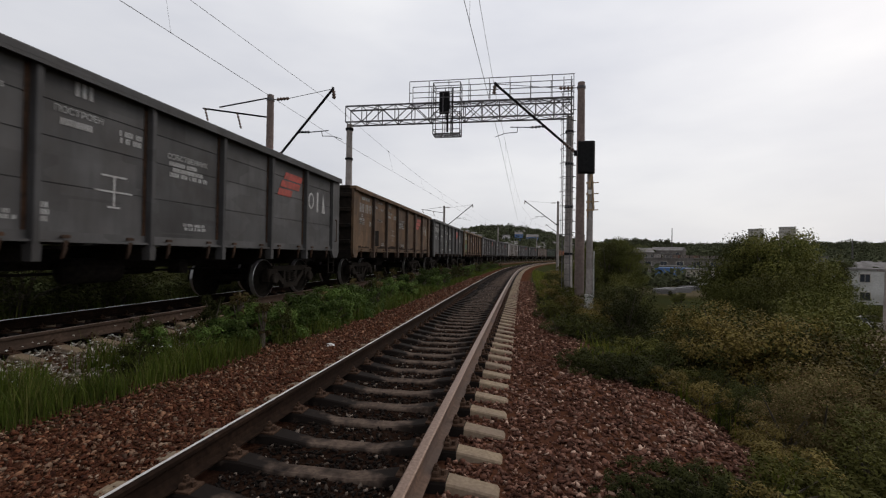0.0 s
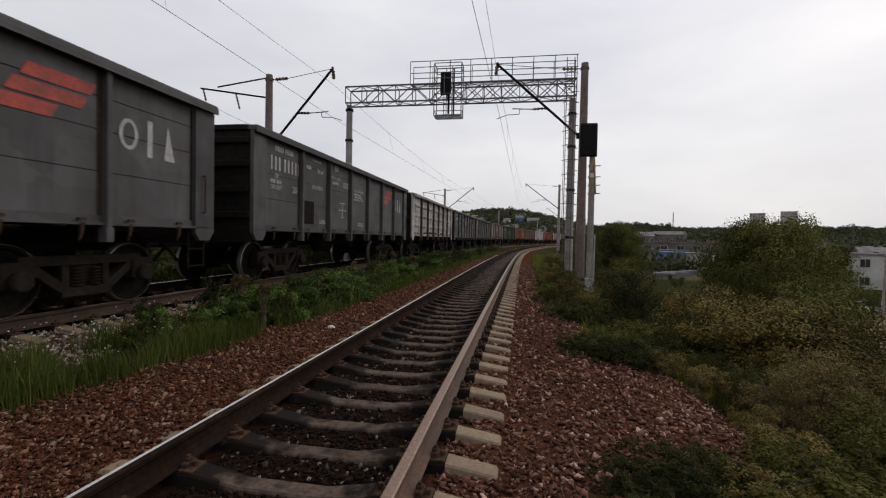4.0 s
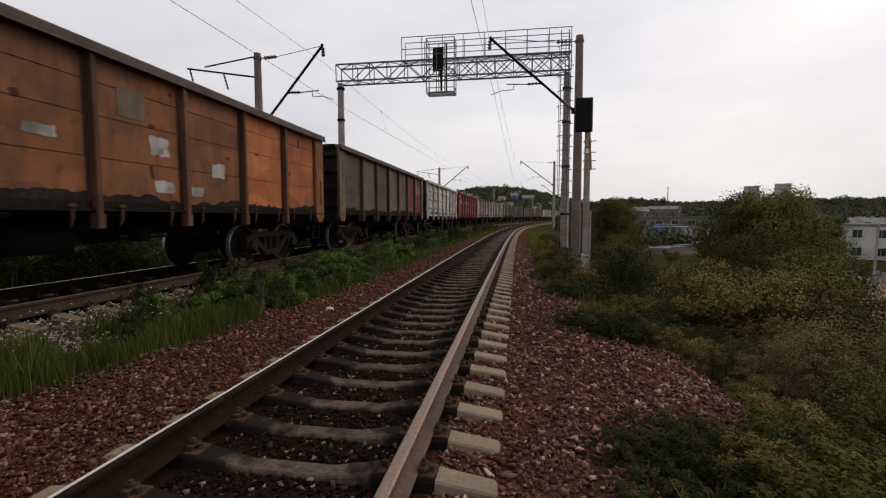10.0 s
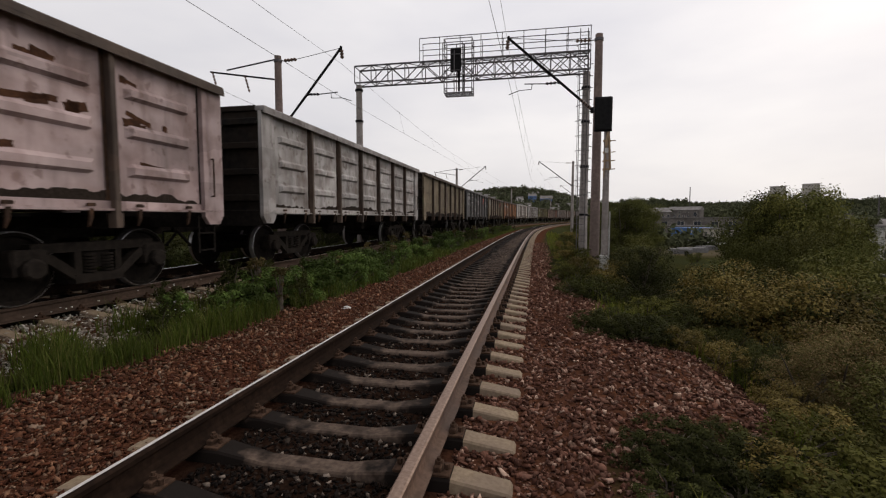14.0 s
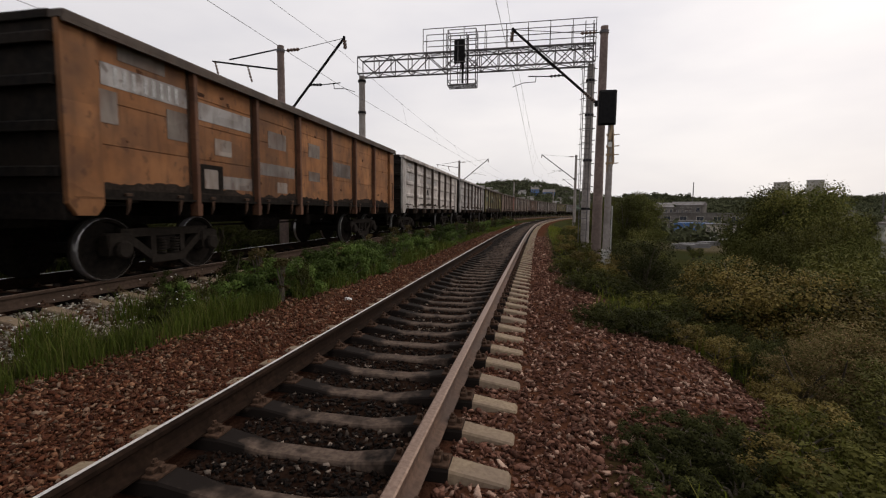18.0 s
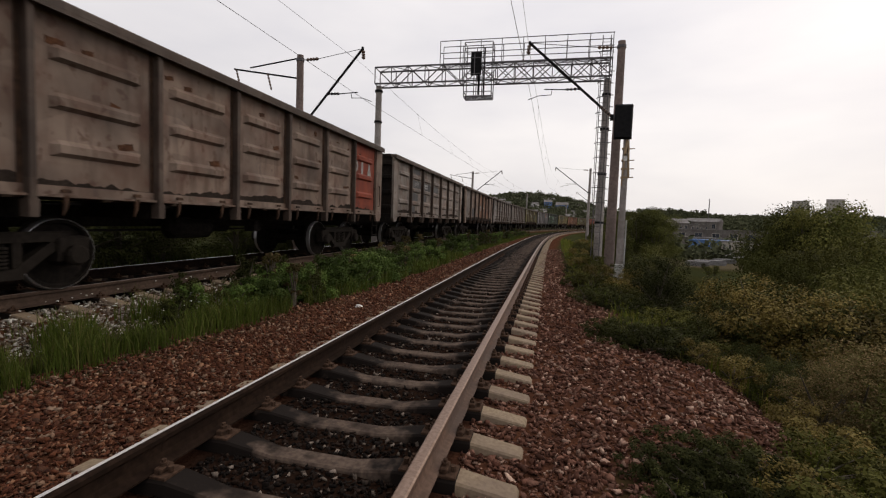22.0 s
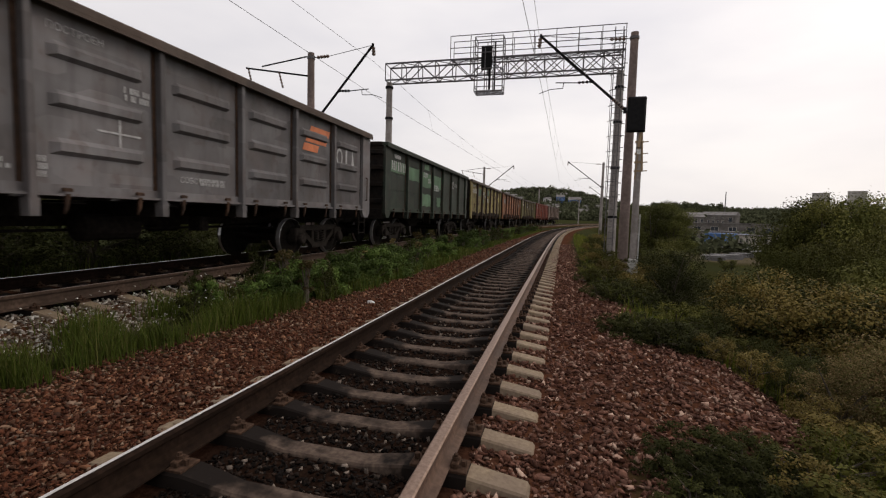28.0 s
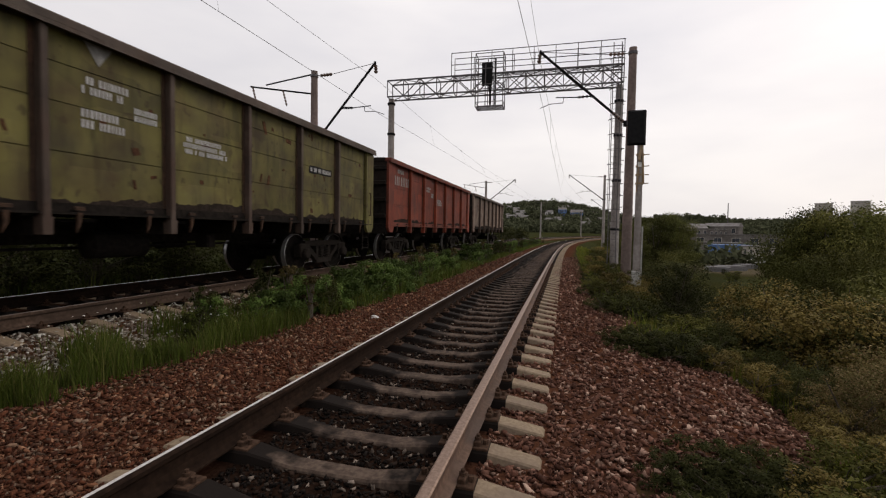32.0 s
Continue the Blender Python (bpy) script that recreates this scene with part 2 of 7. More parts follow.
# darker rail steel: oil, with the shade of its side in the colour
M_RAIL_OIL_SHADE = surface("oily_shaded_rail_steel", (0.012, 0.007, 0.0048), (0.026, 0.015, 0.010), 22, 2.5, 0.9, 0, 0.4, 0.004, (0.010, 0.006, 0.0042), 0.6, "Position", 0.05)
# worn rail head; the sky's glint along it is put into the pale colour
M_RAIL_GLINT = surface("bright_rail_head", (0.56, 0.54, 0.52), (0.7, 0.68, 0.66), 40, 3, 0.38, 0.35, 0.03, 0.001, coords="Position")
M_RAIL_TOP = surface("dull_brown_rail_head", (0.165, 0.105, 0.076), (0.25, 0.172, 0.13), 40, 3, 0.5, 0.45, 0.05, 0.001, coords="Position")
M_SLEEPER = surface("weathered_concrete", (0.165, 0.118, 0.074), (0.25, 0.188, 0.122), 35, 3, 0.9, 0, 0.5, 0.004, (0.12, 0.085, 0.065), 0.55)
def oiled_sleeper():
    """Concrete between the rails: bare in the middle, soaked with grease beside the rails, in ragged patches."""
    m, n, l, b = shader("oiled_concrete")
    tc, oi = n.new("ShaderNodeTexCoord"), n.new("ShaderNodeObjectInfo")
    ad, sc = n.new("ShaderNodeVectorMath"), n.new("ShaderNodeMath")
    sc.operation, sc.inputs[1].default_value = "MULTIPLY", 41.0
    l.new(oi.outputs["Random"], sc.inputs[0])
    g = n.new("ShaderNodeNewGeometry")
    l.new(g.outputs["Position"], ad.inputs[0])
    l.new(sc.outputs[0], ad.inputs[1])
    grain, raw = noise_node(n, l, ad.outputs[0], 30, 5)
    col = mix_node(n, l, grain, (0.066, 0.045, 0.034), (0.108, 0.078, 0.060))
    blot, _ = noise_node(n, l, ad.outputs[0], 5.5, 6, 0.52, 0.68)
    col = mix_node(n, l, blot, col, (0.026, 0.018, 0.014))
    at = n.new("ShaderNodeAttribute")
    at.attribute_name = "grease"
    edge, sm = n.new("ShaderNodeMath"), n.new("ShaderNodeMapRange")
    edge.operation = "ADD"
    wob, _ = noise_node(n, l, ad.outputs[0], 7.0, 5, 0.2, 0.8)
    l.new(at.outputs["Fac"], edge.inputs[0])
    l.new(wob, edge.inputs[1])
    sm.inputs["From Min"].default_value, sm.inputs["From Max"].default_value = 0.85, 1.25
    l.new(edge.outputs[0], sm.inputs["Value"])
    col = mix_node(n, l, sm.outputs["Result"], col, (0.010, 0.007, 0.0055))
    l.new(col, b.inputs["Base Color"])
    b.inputs["Roughness"].default_value, b.inputs["Specular IOR Level"].default_value = 0.9, 0.12
    bump_node(n, l, b, raw, 0.4, 0.004)
    return m


M_SLEEPER_DARK = oiled_sleeper()
M_CONCRETE = surface("mast_concrete", (0.23, 0.20, 0.185), (0.33, 0.30, 0.28), 8, 1.1, 0.9, 0, 0.3, 0.004, (0.12, 0.10, 0.09), 0.5)
M_MAST_BROWN = surface("stained_mast_concrete", (0.15, 0.105, 0.092), (0.22, 0.163, 0.145), 9, 1.0, 0.9, 0, 0.3, 0.004, (0.09, 0.07, 0.06), 0.5)
M_GALV = surface("galvanised_steel", (0.06, 0.055, 0.062), (0.11, 0.105, 0.112), 30, 3, 0.6, 0.2, 0.1, 0.002, (0.1, 0.08, 0.07), 0.4)
M_WIRE = surface("weathered_wire", (0.05, 0.05, 0.052), (0.09, 0.085, 0.085), 10, 2, 0.5, 0.4, 0)
M_WHITE = surface("flaking_white_paint", (0.55, 0.55, 0.53), (0.72, 0.71, 0.68), 45, 6, 0.7, 0, 0.1, 0.002, (0.35, 0.33, 0.3), 0.5)
M_MARK = surface("stencilled_white_paint", (0.30, 0.30, 0.295), (0.46, 0.46, 0.45), 55, 9, 0.7, 0, 0, 0.002, (0.22, 0.2, 0.19), 0.6)
M_MARK_DIM = surface("worn_stencil_paint", (0.21, 0.205, 0.195), (0.34, 0.335, 0.32), 55, 9, 0.75, 0, 0, 0.002, (0.13, 0.12, 0.11), 0.6)
M_MARK_RED = surface("red_emblem_paint", (0.30, 0.04, 0.028), (0.42, 0.065, 0.045), 30, 5, 0.65, 0, 0, 0.002, (0.14, 0.04, 0.03), 0.7)
M_MARK_ORANGE = surface("orange_emblem_paint", (0.5, 0.14, 0.05), (0.6, 0.2, 0.08), 30, 5, 0.65, 0, 0, 0.002, (0.3, 0.08, 0.04), 0.4)
M_MARK_YELLOW = surface("yellow_emblem_paint", (0.5, 0.42, 0.12), (0.6, 0.5, 0.18), 30, 5, 0.65, 0, 0, 0.002, (0.3, 0.25, 0.1), 0.4)
M_INSUL = surface("brown_porcelain", (0.10, 0.06, 0.045), (0.15, 0.10, 0.08), 12, 2, 0.3)


# ---- geometry helpers ----
class Shape:
    """Collects boxes, tubes and sheets into one mesh."""

    def __init__(self):
        self.v, self.f, self.m = [], [], []

    def add(self, verts, faces, mi=0):
        o = len(self.v)
        self.v += [tuple(p) for p in verts]
        self.f += [tuple(o + i for i in f) for f in faces]
        self.m += [mi] * len(faces)
        return self

    def box(self, c, s, turn=None, mi=0, taper=1.0, bevel=0.0):
        """A box of size s round c; taper narrows its top; bevel cuts its upright and top edges."""
        hx, hy, hz = s[0] / 2, s[1] / 2, s[2] / 2
        if bevel:
            b = min(bevel, hx * 0.9, hy * 0.9, hz * 0.9)
            ring = lambda ax, ay, z: [(ax - b, -ay, z), (ax, -ay + b, z), (ax, ay - b, z), (ax - b, ay, z), (-ax + b, ay, z), (-ax, ay - b, z), (-ax, -ay + b, z), (-ax + b, -ay, z)]
            vs = ring(hx, hy, -hz) + ring(hx * taper, hy * taper, hz - b) + ring(hx * taper - b, hy * taper - b, hz)
            fs = [tuple(range(7, -1, -1)), tuple(range(16, 24))]
            for k in (0, 8):
                fs += [(k + i, k + (i + 1) % 8, k + 8 + (i + 1) % 8, k + 8 + i) for i in range(8)]
        else:
            t = taper
            vs = [(-hx, -hy, -hz), (hx, -hy, -hz), (hx, hy, -hz), (-hx, hy, -hz), (-hx * t, -hy * t, hz), (hx * t, -hy * t, hz), (hx * t, hy * t, hz), (-hx * t, hy * t, hz)]
            fs = [(3, 2, 1, 0), (4, 5, 6, 7), (0, 1, 5, 4), (1, 2, 6, 5), (2, 3, 7, 6), (3, 0, 4, 7)]
        m = Matrix.Translation(c) @ (turn.to_4x4() if turn else Matrix())
        return self.add([m @ Vector(p) for p in vs], fs, mi)

    def tube(self, a, b, r, r2=None, n=8, mi=0, caps=True):
        a, b = Vector(a), Vector(b)
        r2 = r if r2 is None else r2
        q = (b - a).to_track_quat("Z", "Y")
        vs = []
        for p, rr in ((a, r), (b, r2)):
            vs += [p + q @ Vector((rr * math.cos(2 * math.pi * i / n), rr * math.sin(2 * math.pi * i / n), 0)) for i in range(n)]
        fs = [(i, (i + 1) % n, n + (i + 1) % n, n + i) for i in range(n)]
        if caps:
            fs += [tuple(range(n - 1, -1, -1)), tuple(range(n, 2 * n))]
        return self.add(vs, fs, mi)

    def pipe(self, pts, r, n=5):
        """A thin round pipe or wire through pts, in one piece."""
        pts = [Vector(p) for p in pts]
        vs = []
        for k, p in enumerate(pts):
            d = pts[min(k + 1, len(pts) - 1)] - pts[max(k - 1, 0)]
            q = d.to_track_quat("Z", "Y")
            vs += [p + q @ Vector((r * math.cos(2 * math.pi * i / n), r * math.sin(2 * math.pi * i / n), 0)) for i in range(n)]
        fs = [(k * n + i, k * n + (i + 1) % n, (k + 1) * n + (i + 1) % n, (k + 1) * n + i) for k in range(len(pts) - 1) for i in range(n)]
        return self.add(vs, fs + [tuple(range(n - 1, -1, -1)), tuple(range(len(vs) - n, len(vs)))])

    def bar(self, a, b, w, h=None, mi=0):
        """A square bar from a to b."""
        a, b = Vector(a), Vector(b)
        d = b - a
        q = d.to_track_quat("Z", "Y")
        return self.box((a + b) / 2, (w, h or w, d.length), q.to_matrix(), mi)

    def lathe(self, prof, axis="Z", n=16, at=(0, 0, 0), mi=0):
        """A turned form; prof is (radius, height) pairs."""
        vs = []
        for r, z in prof:
            for i in range(n):
                a = 2 * math.pi * i / n
                p = (r * math.cos(a), r * math.sin(a), z)
                if axis == "X":
                    p = (p[2], p[0], p[1])
                elif axis == "Y":
                    p = (p[0], p[2], p[1])
                vs.append((p[0] + at[0], p[1] + at[1], p[2] + at[2]))
        fs = []
        for k in range(len(prof) - 1):
            fs += [(k * n + i, k * n + (i + 1) % n, (k + 1) * n + (i + 1) % n, (k + 1) * n + i) for i in range(n)]
        fs += [tuple(range(n - 1, -1, -1)), tuple(range((len(prof) - 1) * n, len(prof) * n))]
        return self.add(vs, fs, mi)

    def mesh(self, name, *mats, smooth=False):
        me = bpy.data.meshes.new(name)
        me.from_pydata(self.v, [], self.f)
        for m in mats:
            me.materials.append(m)
        if len(mats) > 1:
            me.polygons.foreach_set("material_index", self.m)
        if smooth:
            me.polygons.foreach_set("use_smooth", [True] * len(me.polygons))
            me.set_sharp_from_angle(angle=radians(40))
        me.update()
        return me


def bulk_mesh(name, verts, faces, mat, smooth=False):
    """A mesh from numpy arrays of points and of equal-sided faces."""
    me = bpy.data.meshes.new(name)
    k = faces.shape[1]
    me.vertices.add(len(verts))
    me.vertices.foreach_set("co", np.ascontiguousarray(verts, np.float32).ravel())
    me.loops.add(faces.size)
    me.loops.foreach_set("vertex_index", np.ascontiguousarray(faces, np.int32).ravel())
    me.polygons.add(len(faces))
    me.polygons.foreach_set("loop_start", np.arange(0, faces.size, k, dtype=np.int32))
    if smooth:
        me.polygons.foreach_set("use_smooth", np.ones(len(faces), bool))
    me.materials.append(mat)
    me.update(calc_edges=True)
    me.validate()
    return me


def part(name, mesh, parent, label="", at=None):
    ob = new(name, mesh)
    ob.parent = parent
    if at is not None:
        ob.matrix_basis = at if isinstance(at, Matrix) else Matrix.Translation(at)
    if label:
        ob["label"] = label
    return ob


# ---- the two tracks: straight past the camera, then bending right ----
AXIS_X, BEND_FROM, BEND_EASE, BEND, LEFT_OFF, LEFT_Z = -1.44, 13.8, 40.7, 0.00222, -5.747, 0.253
STEP = 0.5
_s = np.arange(-560.0, 620.0, STEP)
_k = 0.00012 * (_s > -20) + np.clip((_s - BEND_FROM) / BEND_EASE, 0, 1) * BEND
_h = np.cumsum(_k) * STEP
_h -= np.interp(5.0, _s, _h)
_y = np.cumsum(np.cos(_h)) * STEP
_x = np.cumsum(np.sin(_h)) * STEP
_y -= np.interp(0.0, _s, _y)
_x += AXIS_X - np.interp(0.0, _s, _x)
_lx, _ly = _x + LEFT_OFF * np.cos(_h), _y - LEFT_OFF * np.sin(_h)
_ls = np.r_[0, np.cumsum(np.hypot(np.diff(_lx), np.diff(_ly)))]
_ls -= np.interp(0.0, _ly, _ls)


def on_track(s, off=0.0, z=0.0):
    """The place at arc length s of the near track, off metres to its right, and the heading to the right."""
    h = float(np.interp(s, _s, _h))
    return Vector((float(np.interp(s, _s, _x)) + off * math.cos(h), float(np.interp(s, _s, _y)) - off * math.sin(h), z)), h


def on_left(s, off=0.0, z=0.0):
    h = float(np.interp(s, _ls, _h))
    return Vector((float(np.interp(s, _ls, _lx)) + off * math.cos(h), float(np.interp(s, _ls, _ly)) - off * math.sin(h), z + LEFT_Z)), h


def side_of(px, py):
    """The signed distance from the near track's axis, and the arc length there."""
    px, py = np.atleast_1d(px).astype(float), np.atleast_1d(py).astype(float)
    cs = slice(0, len(_s), 8)
    sx, sy, hh, ss = _x[cs], _y[cs], _h[cs], _s[cs]
    d, sa = np.empty(len(px)), np.empty(len(px))
    for a in range(0, len(px), 8000):
        qx, qy = px[a:a + 8000, None], py[a:a + 8000, None]
        i = np.argmin((qx - sx) ** 2 + (qy - sy) ** 2, axis=1)
        dx, dy = px[a:a + 8000] - sx[i], py[a:a + 8000] - sy[i]
        d[a:a + 8000] = dx * np.cos(hh[i]) - dy * np.sin(hh[i])
        along = dx * np.sin(hh[i]) + dy * np.cos(hh[i])
        far = np.abs(along) > 6
        d[a:a + 8000] = np.where(far, np.sign(d[a:a + 8000]) * np.hypot(dx, dy), d[a:a + 8000])
        sa[a:a + 8000] = ss[i] + along
    return d, sa


PROF_D = np.array([-400, -60, -25, -14, -10.2, -9.2, -7.3, -7.0, -4.6, -4.35, -3.9, -3.45, -3.0, -2.35, -1.75, -1.42, -0.98, -0.8, 1.7, 2.3, 2.75, 3.4, 4.4, 6.0, 9.6, 14.0, 400])
PROF_Z = np.array([-1.0, -0.6, 0.1, -0.1, -0.35, -0.3, -0.03, -0.01, -0.01, -0.035, -0.10, -0.19, -0.24, -0.25, -0.235, -0.268, -0.265, -0.272, -0.272, -0.275, -0.32, -0.50, -1.0, -2.0, -4.4, -6.5, -6.5])


def shoulder_edge(s):
    """Where the right ballast shoulder gives way to plants, metres from the near track's axis."""
    return np.interp(s, [2.2, 3.0, 3.6, 4.2, 5.0, 6.0, 6.6, 7.0, 8.0, 8.8, 9.6, 10.5, 13, 60], [2.1, 2.1, 2.5, 3.4, 4.1, 4.0, 3.1, 2.45, 2.5, 2.75, 2.4, 2.15, 1.95, 2.2])


def verge_edge(s):
    """Where the gravel between the tracks gives way to grass."""
    return np.interp(s, [3, 4, 5.7, 7.4, 12.8, 30], [-2.85, -2.7, -2.6, -2.45, -2.2, -2.05])


def wave(x, y, f, ph=0.0):
    return np.sin(x * f + ph + 1.7 * np.sin(y * f * 0.7 + ph)) * np.cos(y * f * 0.9 - ph + 1.3 * np.sin(x * f * 0.6))


def bump_hill(x, y, cx, cy, rx, ry, h, turn=0.0):
    c, s = math.cos(turn), math.sin(turn)
    u, v = ((x - cx) * c + (y - cy) * s) / rx, (-(x - cx) * s + (y - cy) * c) / ry
    return h * np.exp(-(u * u + v * v))


def ground_z(x, y):
    x, y = np.atleast_1d(x).astype(float), np.atleast_1d(y).astype(float)
    d, _ = side_of(x, y)
    z = np.interp(d, PROF_D, PROF_Z)
    rough = np.clip((np.abs(d + 2.9) - 6.2) / 3, 0, 1)
    z = z + rough * (0.10 * wave(x, y, 0.9) + 0.06 * wave(x, y, 2.3, 1.0))
    wild = np.clip((d - 2.4) / 1.0, 0, 1) * np.clip((14 - d) / 4, 0, 1)
    z = z + wild * 0.10 * wave(x, y, 1.9, 2.0)
    verge = np.clip((d + 3.7) / 0.5, 0, 1) * np.clip((-2.5 - d) / 0.5, 0, 1)
    z = z + verge * 0.03 * wave(x, y, 3.0, 0.4)
    r = np.hypot(x, y)
    far = np.clip((r - 240) / 250, 0, 1)
    hills = bump_hill(x, y, -48, 720, 90, 150, 27) + bump_hill(x, y, 30, 760, 110, 180, 19) + bump_hill(x, y, 190, 900, 190, 120, 27)
    hills += bump_hill(x, y, 620, 1150, 420, 200, 37) + bump_hill(x, y, 1150, 980, 420, 260, 34) + bump_hill(x, y, 1500, 500, 400, 500, 46)
    hills += bump_hill(x, y, -420, 760, 260, 160, 46) + bump_hill(x, y, -1200, 500, 600, 700, 70)
    hills += far * 2.5 * wave(x, y, 0.021)
    return z + far * hills


def grid_axis(fine_lo, fine_hi, step, lo, hi, grow):
    a = list(np.arange(fine_lo, fine_hi + 1e-6, step))
    g = step
    while a[-1] < hi:
        g *= grow
        a.append(a[-1] + g)
    g = step
    while a[0] > lo:
        g *= grow
        a.insert(0, a[0] - g)
    return np.array(a)


def ground_material():
    """Red-brown ballast by the rails, oily between them, earth and grass on the verges, dirt yards, far woods."""
    m, n, l, b = shader("trackside_ground")
    g = n.new("ShaderNodeNewGeometry")
    pos = g.outputs["Position"]
    at = n.new("ShaderNodeAttribute")
    at.attribute_name = "zone"
    sep = n.new("ShaderNodeSeparateColor")
    l.new(at.outputs["Color"], sep.inputs["Color"])
    chips, raw = noise_node(n, l, pos, 26.0, 5.0, 0.38, 0.66)
    blot, _ = noise_node(n, l, pos, 2.2, 4.0, 0.35, 0.65)
    gravel = mix_node(n, l, chips, (0.036, 0.0145, 0.0078), (0.115, 0.048, 0.027))
    gravel = mix_node(n, l, blot, gravel, (0.055, 0.024, 0.015))
    oily = mix_node(n, l, chips, (0.005, 0.0034, 0.0026), (0.014, 0.009, 0.0065))
    green1, _ = noise_node(n, l, pos, 5.0, 6.0, 0.35, 0.65)
    green2, _ = noise_node(n, l, pos, 0.05, 6.0, 0.4, 0.6)
    earth = mix_node(n, l, green1, (0.018, 0.018, 0.007), (0.042, 0.04, 0.014))
    earth = mix_node(n, l, green2, earth, (0.032, 0.036, 0.016))
    dirt = mix_node(n, l, blot, (0.15, 0.112, 0.082), (0.21, 0.16, 0.12))
    col = mix_node(n, l, sep.outputs["Red"], earth, gravel)
    col = mix_node(n, l, sep.outputs["Green"], col, oily)
    col = mix_node(n, l, sep.outputs["Blue"], col, dirt)
    l.new(col, b.inputs["Base Color"])
    b.inputs["Roughness"].default_value, b.inputs["Specular IOR Level"].default_value = 1.0, 0.0
    bump_node(n, l, b, raw, 0.6, 0.03)
    return m


def build_ground():
    xs, ys = grid_axis(-12.5, 6.5, 0.16, -3200, 3200, 1.075), grid_axis(0.4, 26, 0.2, -2500, 3600, 1.06)
    X, Y = np.meshgrid(xs, ys)
    X, Y = X.ravel(), Y.ravel()
    Z = ground_z(X, Y)
    nx, ny = len(xs), len(ys)
    i = (np.arange(ny - 1)[:, None] * nx + np.arange(nx - 1)).ravel()
    me = bulk_mesh("ground", np.c_[X, Y, Z], np.c_[i, i + 1, i + 1 + nx, i + nx], ground_material(), True)
    d, s = side_of(X, Y)
    edge = 0.35 * wave(X, Y, 1.3) + 0.15 * wave(X, Y, 4.0, 1)
    grav = np.clip((d - verge_edge(s) + 0.1 + 0.2 * edge) / 0.3, 0, 1) * np.clip((shoulder_edge(s) + 0.35 * edge + 0.15 - d) / 0.4, 0, 1)
    grav = np.maximum(grav, np.clip(1 - (np.abs(d + 6.0) - 2.15 - 0.5 * edge) / 0.5, 0, 1) * 0.85)
    oil = np.clip(1 - (np.abs(d) - 0.75) / 0.18, 0, 1) * 0.9
    oil = np.maximum(oil, np.clip(1 - (np.abs(d + 5.747) - 0.85) / 0.2, 0, 1) * 0.8)
    yard = np.clip(1 - (np.hypot((X - 41) / 21, (Y - 51) / 19) - 0.8) / 0.2, 0, 1) * (d > 14)
    yard = np.maximum(yard, np.clip(1 - (np.hypot((X - 36) / 15, (Y - 118) / 20) - 0.8) / 0.2, 0, 1) * 0.35)
    col = np.c_[grav, oil, yard, np.ones(len(X))].astype(np.float32)
    ca = me.color_attributes.new("zone", "FLOAT_COLOR", "POINT")
    ca.data.foreach_set("color", col.ravel())
    return tagged(new("ground", me), "railway embankment, ballast shoulders and low town land", "ground", kind="structure")


build_ground()

RAIL_PROF = [(-0.075, -0.18), (0.075, -0.18), (0.075, -0.169), (0.02, -0.155), (0.009, -0.12), (0.009, -0.06), (0.014, -0.045), (0.0365, -0.036),
             (0.0375, -0.010), (0.028, -0.001), (0.0, 0.0), (-0.028, -0.001), (-0.0375, -0.010), (-0.0365, -0.036), (-0.014, -0.045), (-0.009, -0.06), (-0.009, -0.12), (-0.02, -0.155), (-0.075, -0.169)]


def rail_mesh(place, off, ss, side, top, bright):
    sh, n = Shape(), len(RAIL_PROF)
    for s in ss:
        c, h = place(s, off)
        ch, sn = math.cos(h), math.sin(h)
        sh.v += [(c.x + px * ch, c.y - px * sn, c.z + pz) for px, pz in RAIL_PROF]
    for k in range(len(ss) - 1):
        for i in range(n):
            sh.f.append((k * n + i, k * n + (i + 1) % n, (k + 1) * n + (i + 1) % n, (k + 1) * n + i))
            sh.m.append(1 if i in bright else 0)
    sh.f += [tuple(range(n - 1, -1, -1)), tuple(range((len(ss) - 1) * n, len(ss) * n))]
    sh.m += [0, 0]
    return sh.mesh("rail", side, top)


def sleeper_shape(sh, m=Matrix(), mats=True):
    """A prestressed sleeper: high at the rail seats and ends, dipped and narrow in the middle."""
    prof = [(-1.35, 0.075, 0.13, -0.068), (-1.33, 0.085, 0.14, -0.046), (-0.98, 0.09, 0.14, 0.006), (-0.6, 0.09, 0.14, 0.010), (-0.28, 0.076, 0.12, -0.042), (0.28, 0.076, 0.12, -0.042),
            (0.6, 0.09, 0.14, 0.010), (0.98, 0.09, 0.14, 0.006), (1.33, 0.085, 0.14, -0.046), (1.35, 0.075, 0.13, -0.068)]
    vs = []
    for x, wt, wb, z in prof:
        vs += [m @ Vector(p) for p in ((x, -wb, -0.2), (x, -wt, z - 0.012), (x, -wt + 0.014, z), (x, wt - 0.014, z), (x, wt, z - 0.012), (x, wb, -0.2))]
    fs, mi = [], []
    for k in range(len(prof) - 1):
        fs += [(k * 6 + i, k * 6 + (i + 1) % 6, (k + 1) * 6 + (i + 1) % 6, (k + 1) * 6 + i) for i in range(6)]
        mi += [1 if 1 < k < 7 else 0] * 6
    fs += [tuple(range(5, -1, -1)), tuple(range(54, 60))]
    o = len(sh.f)
    sh.add(vs, fs)
    sh.m[o:] = (mi + [0, 0]) if mats else [0] * len(fs)


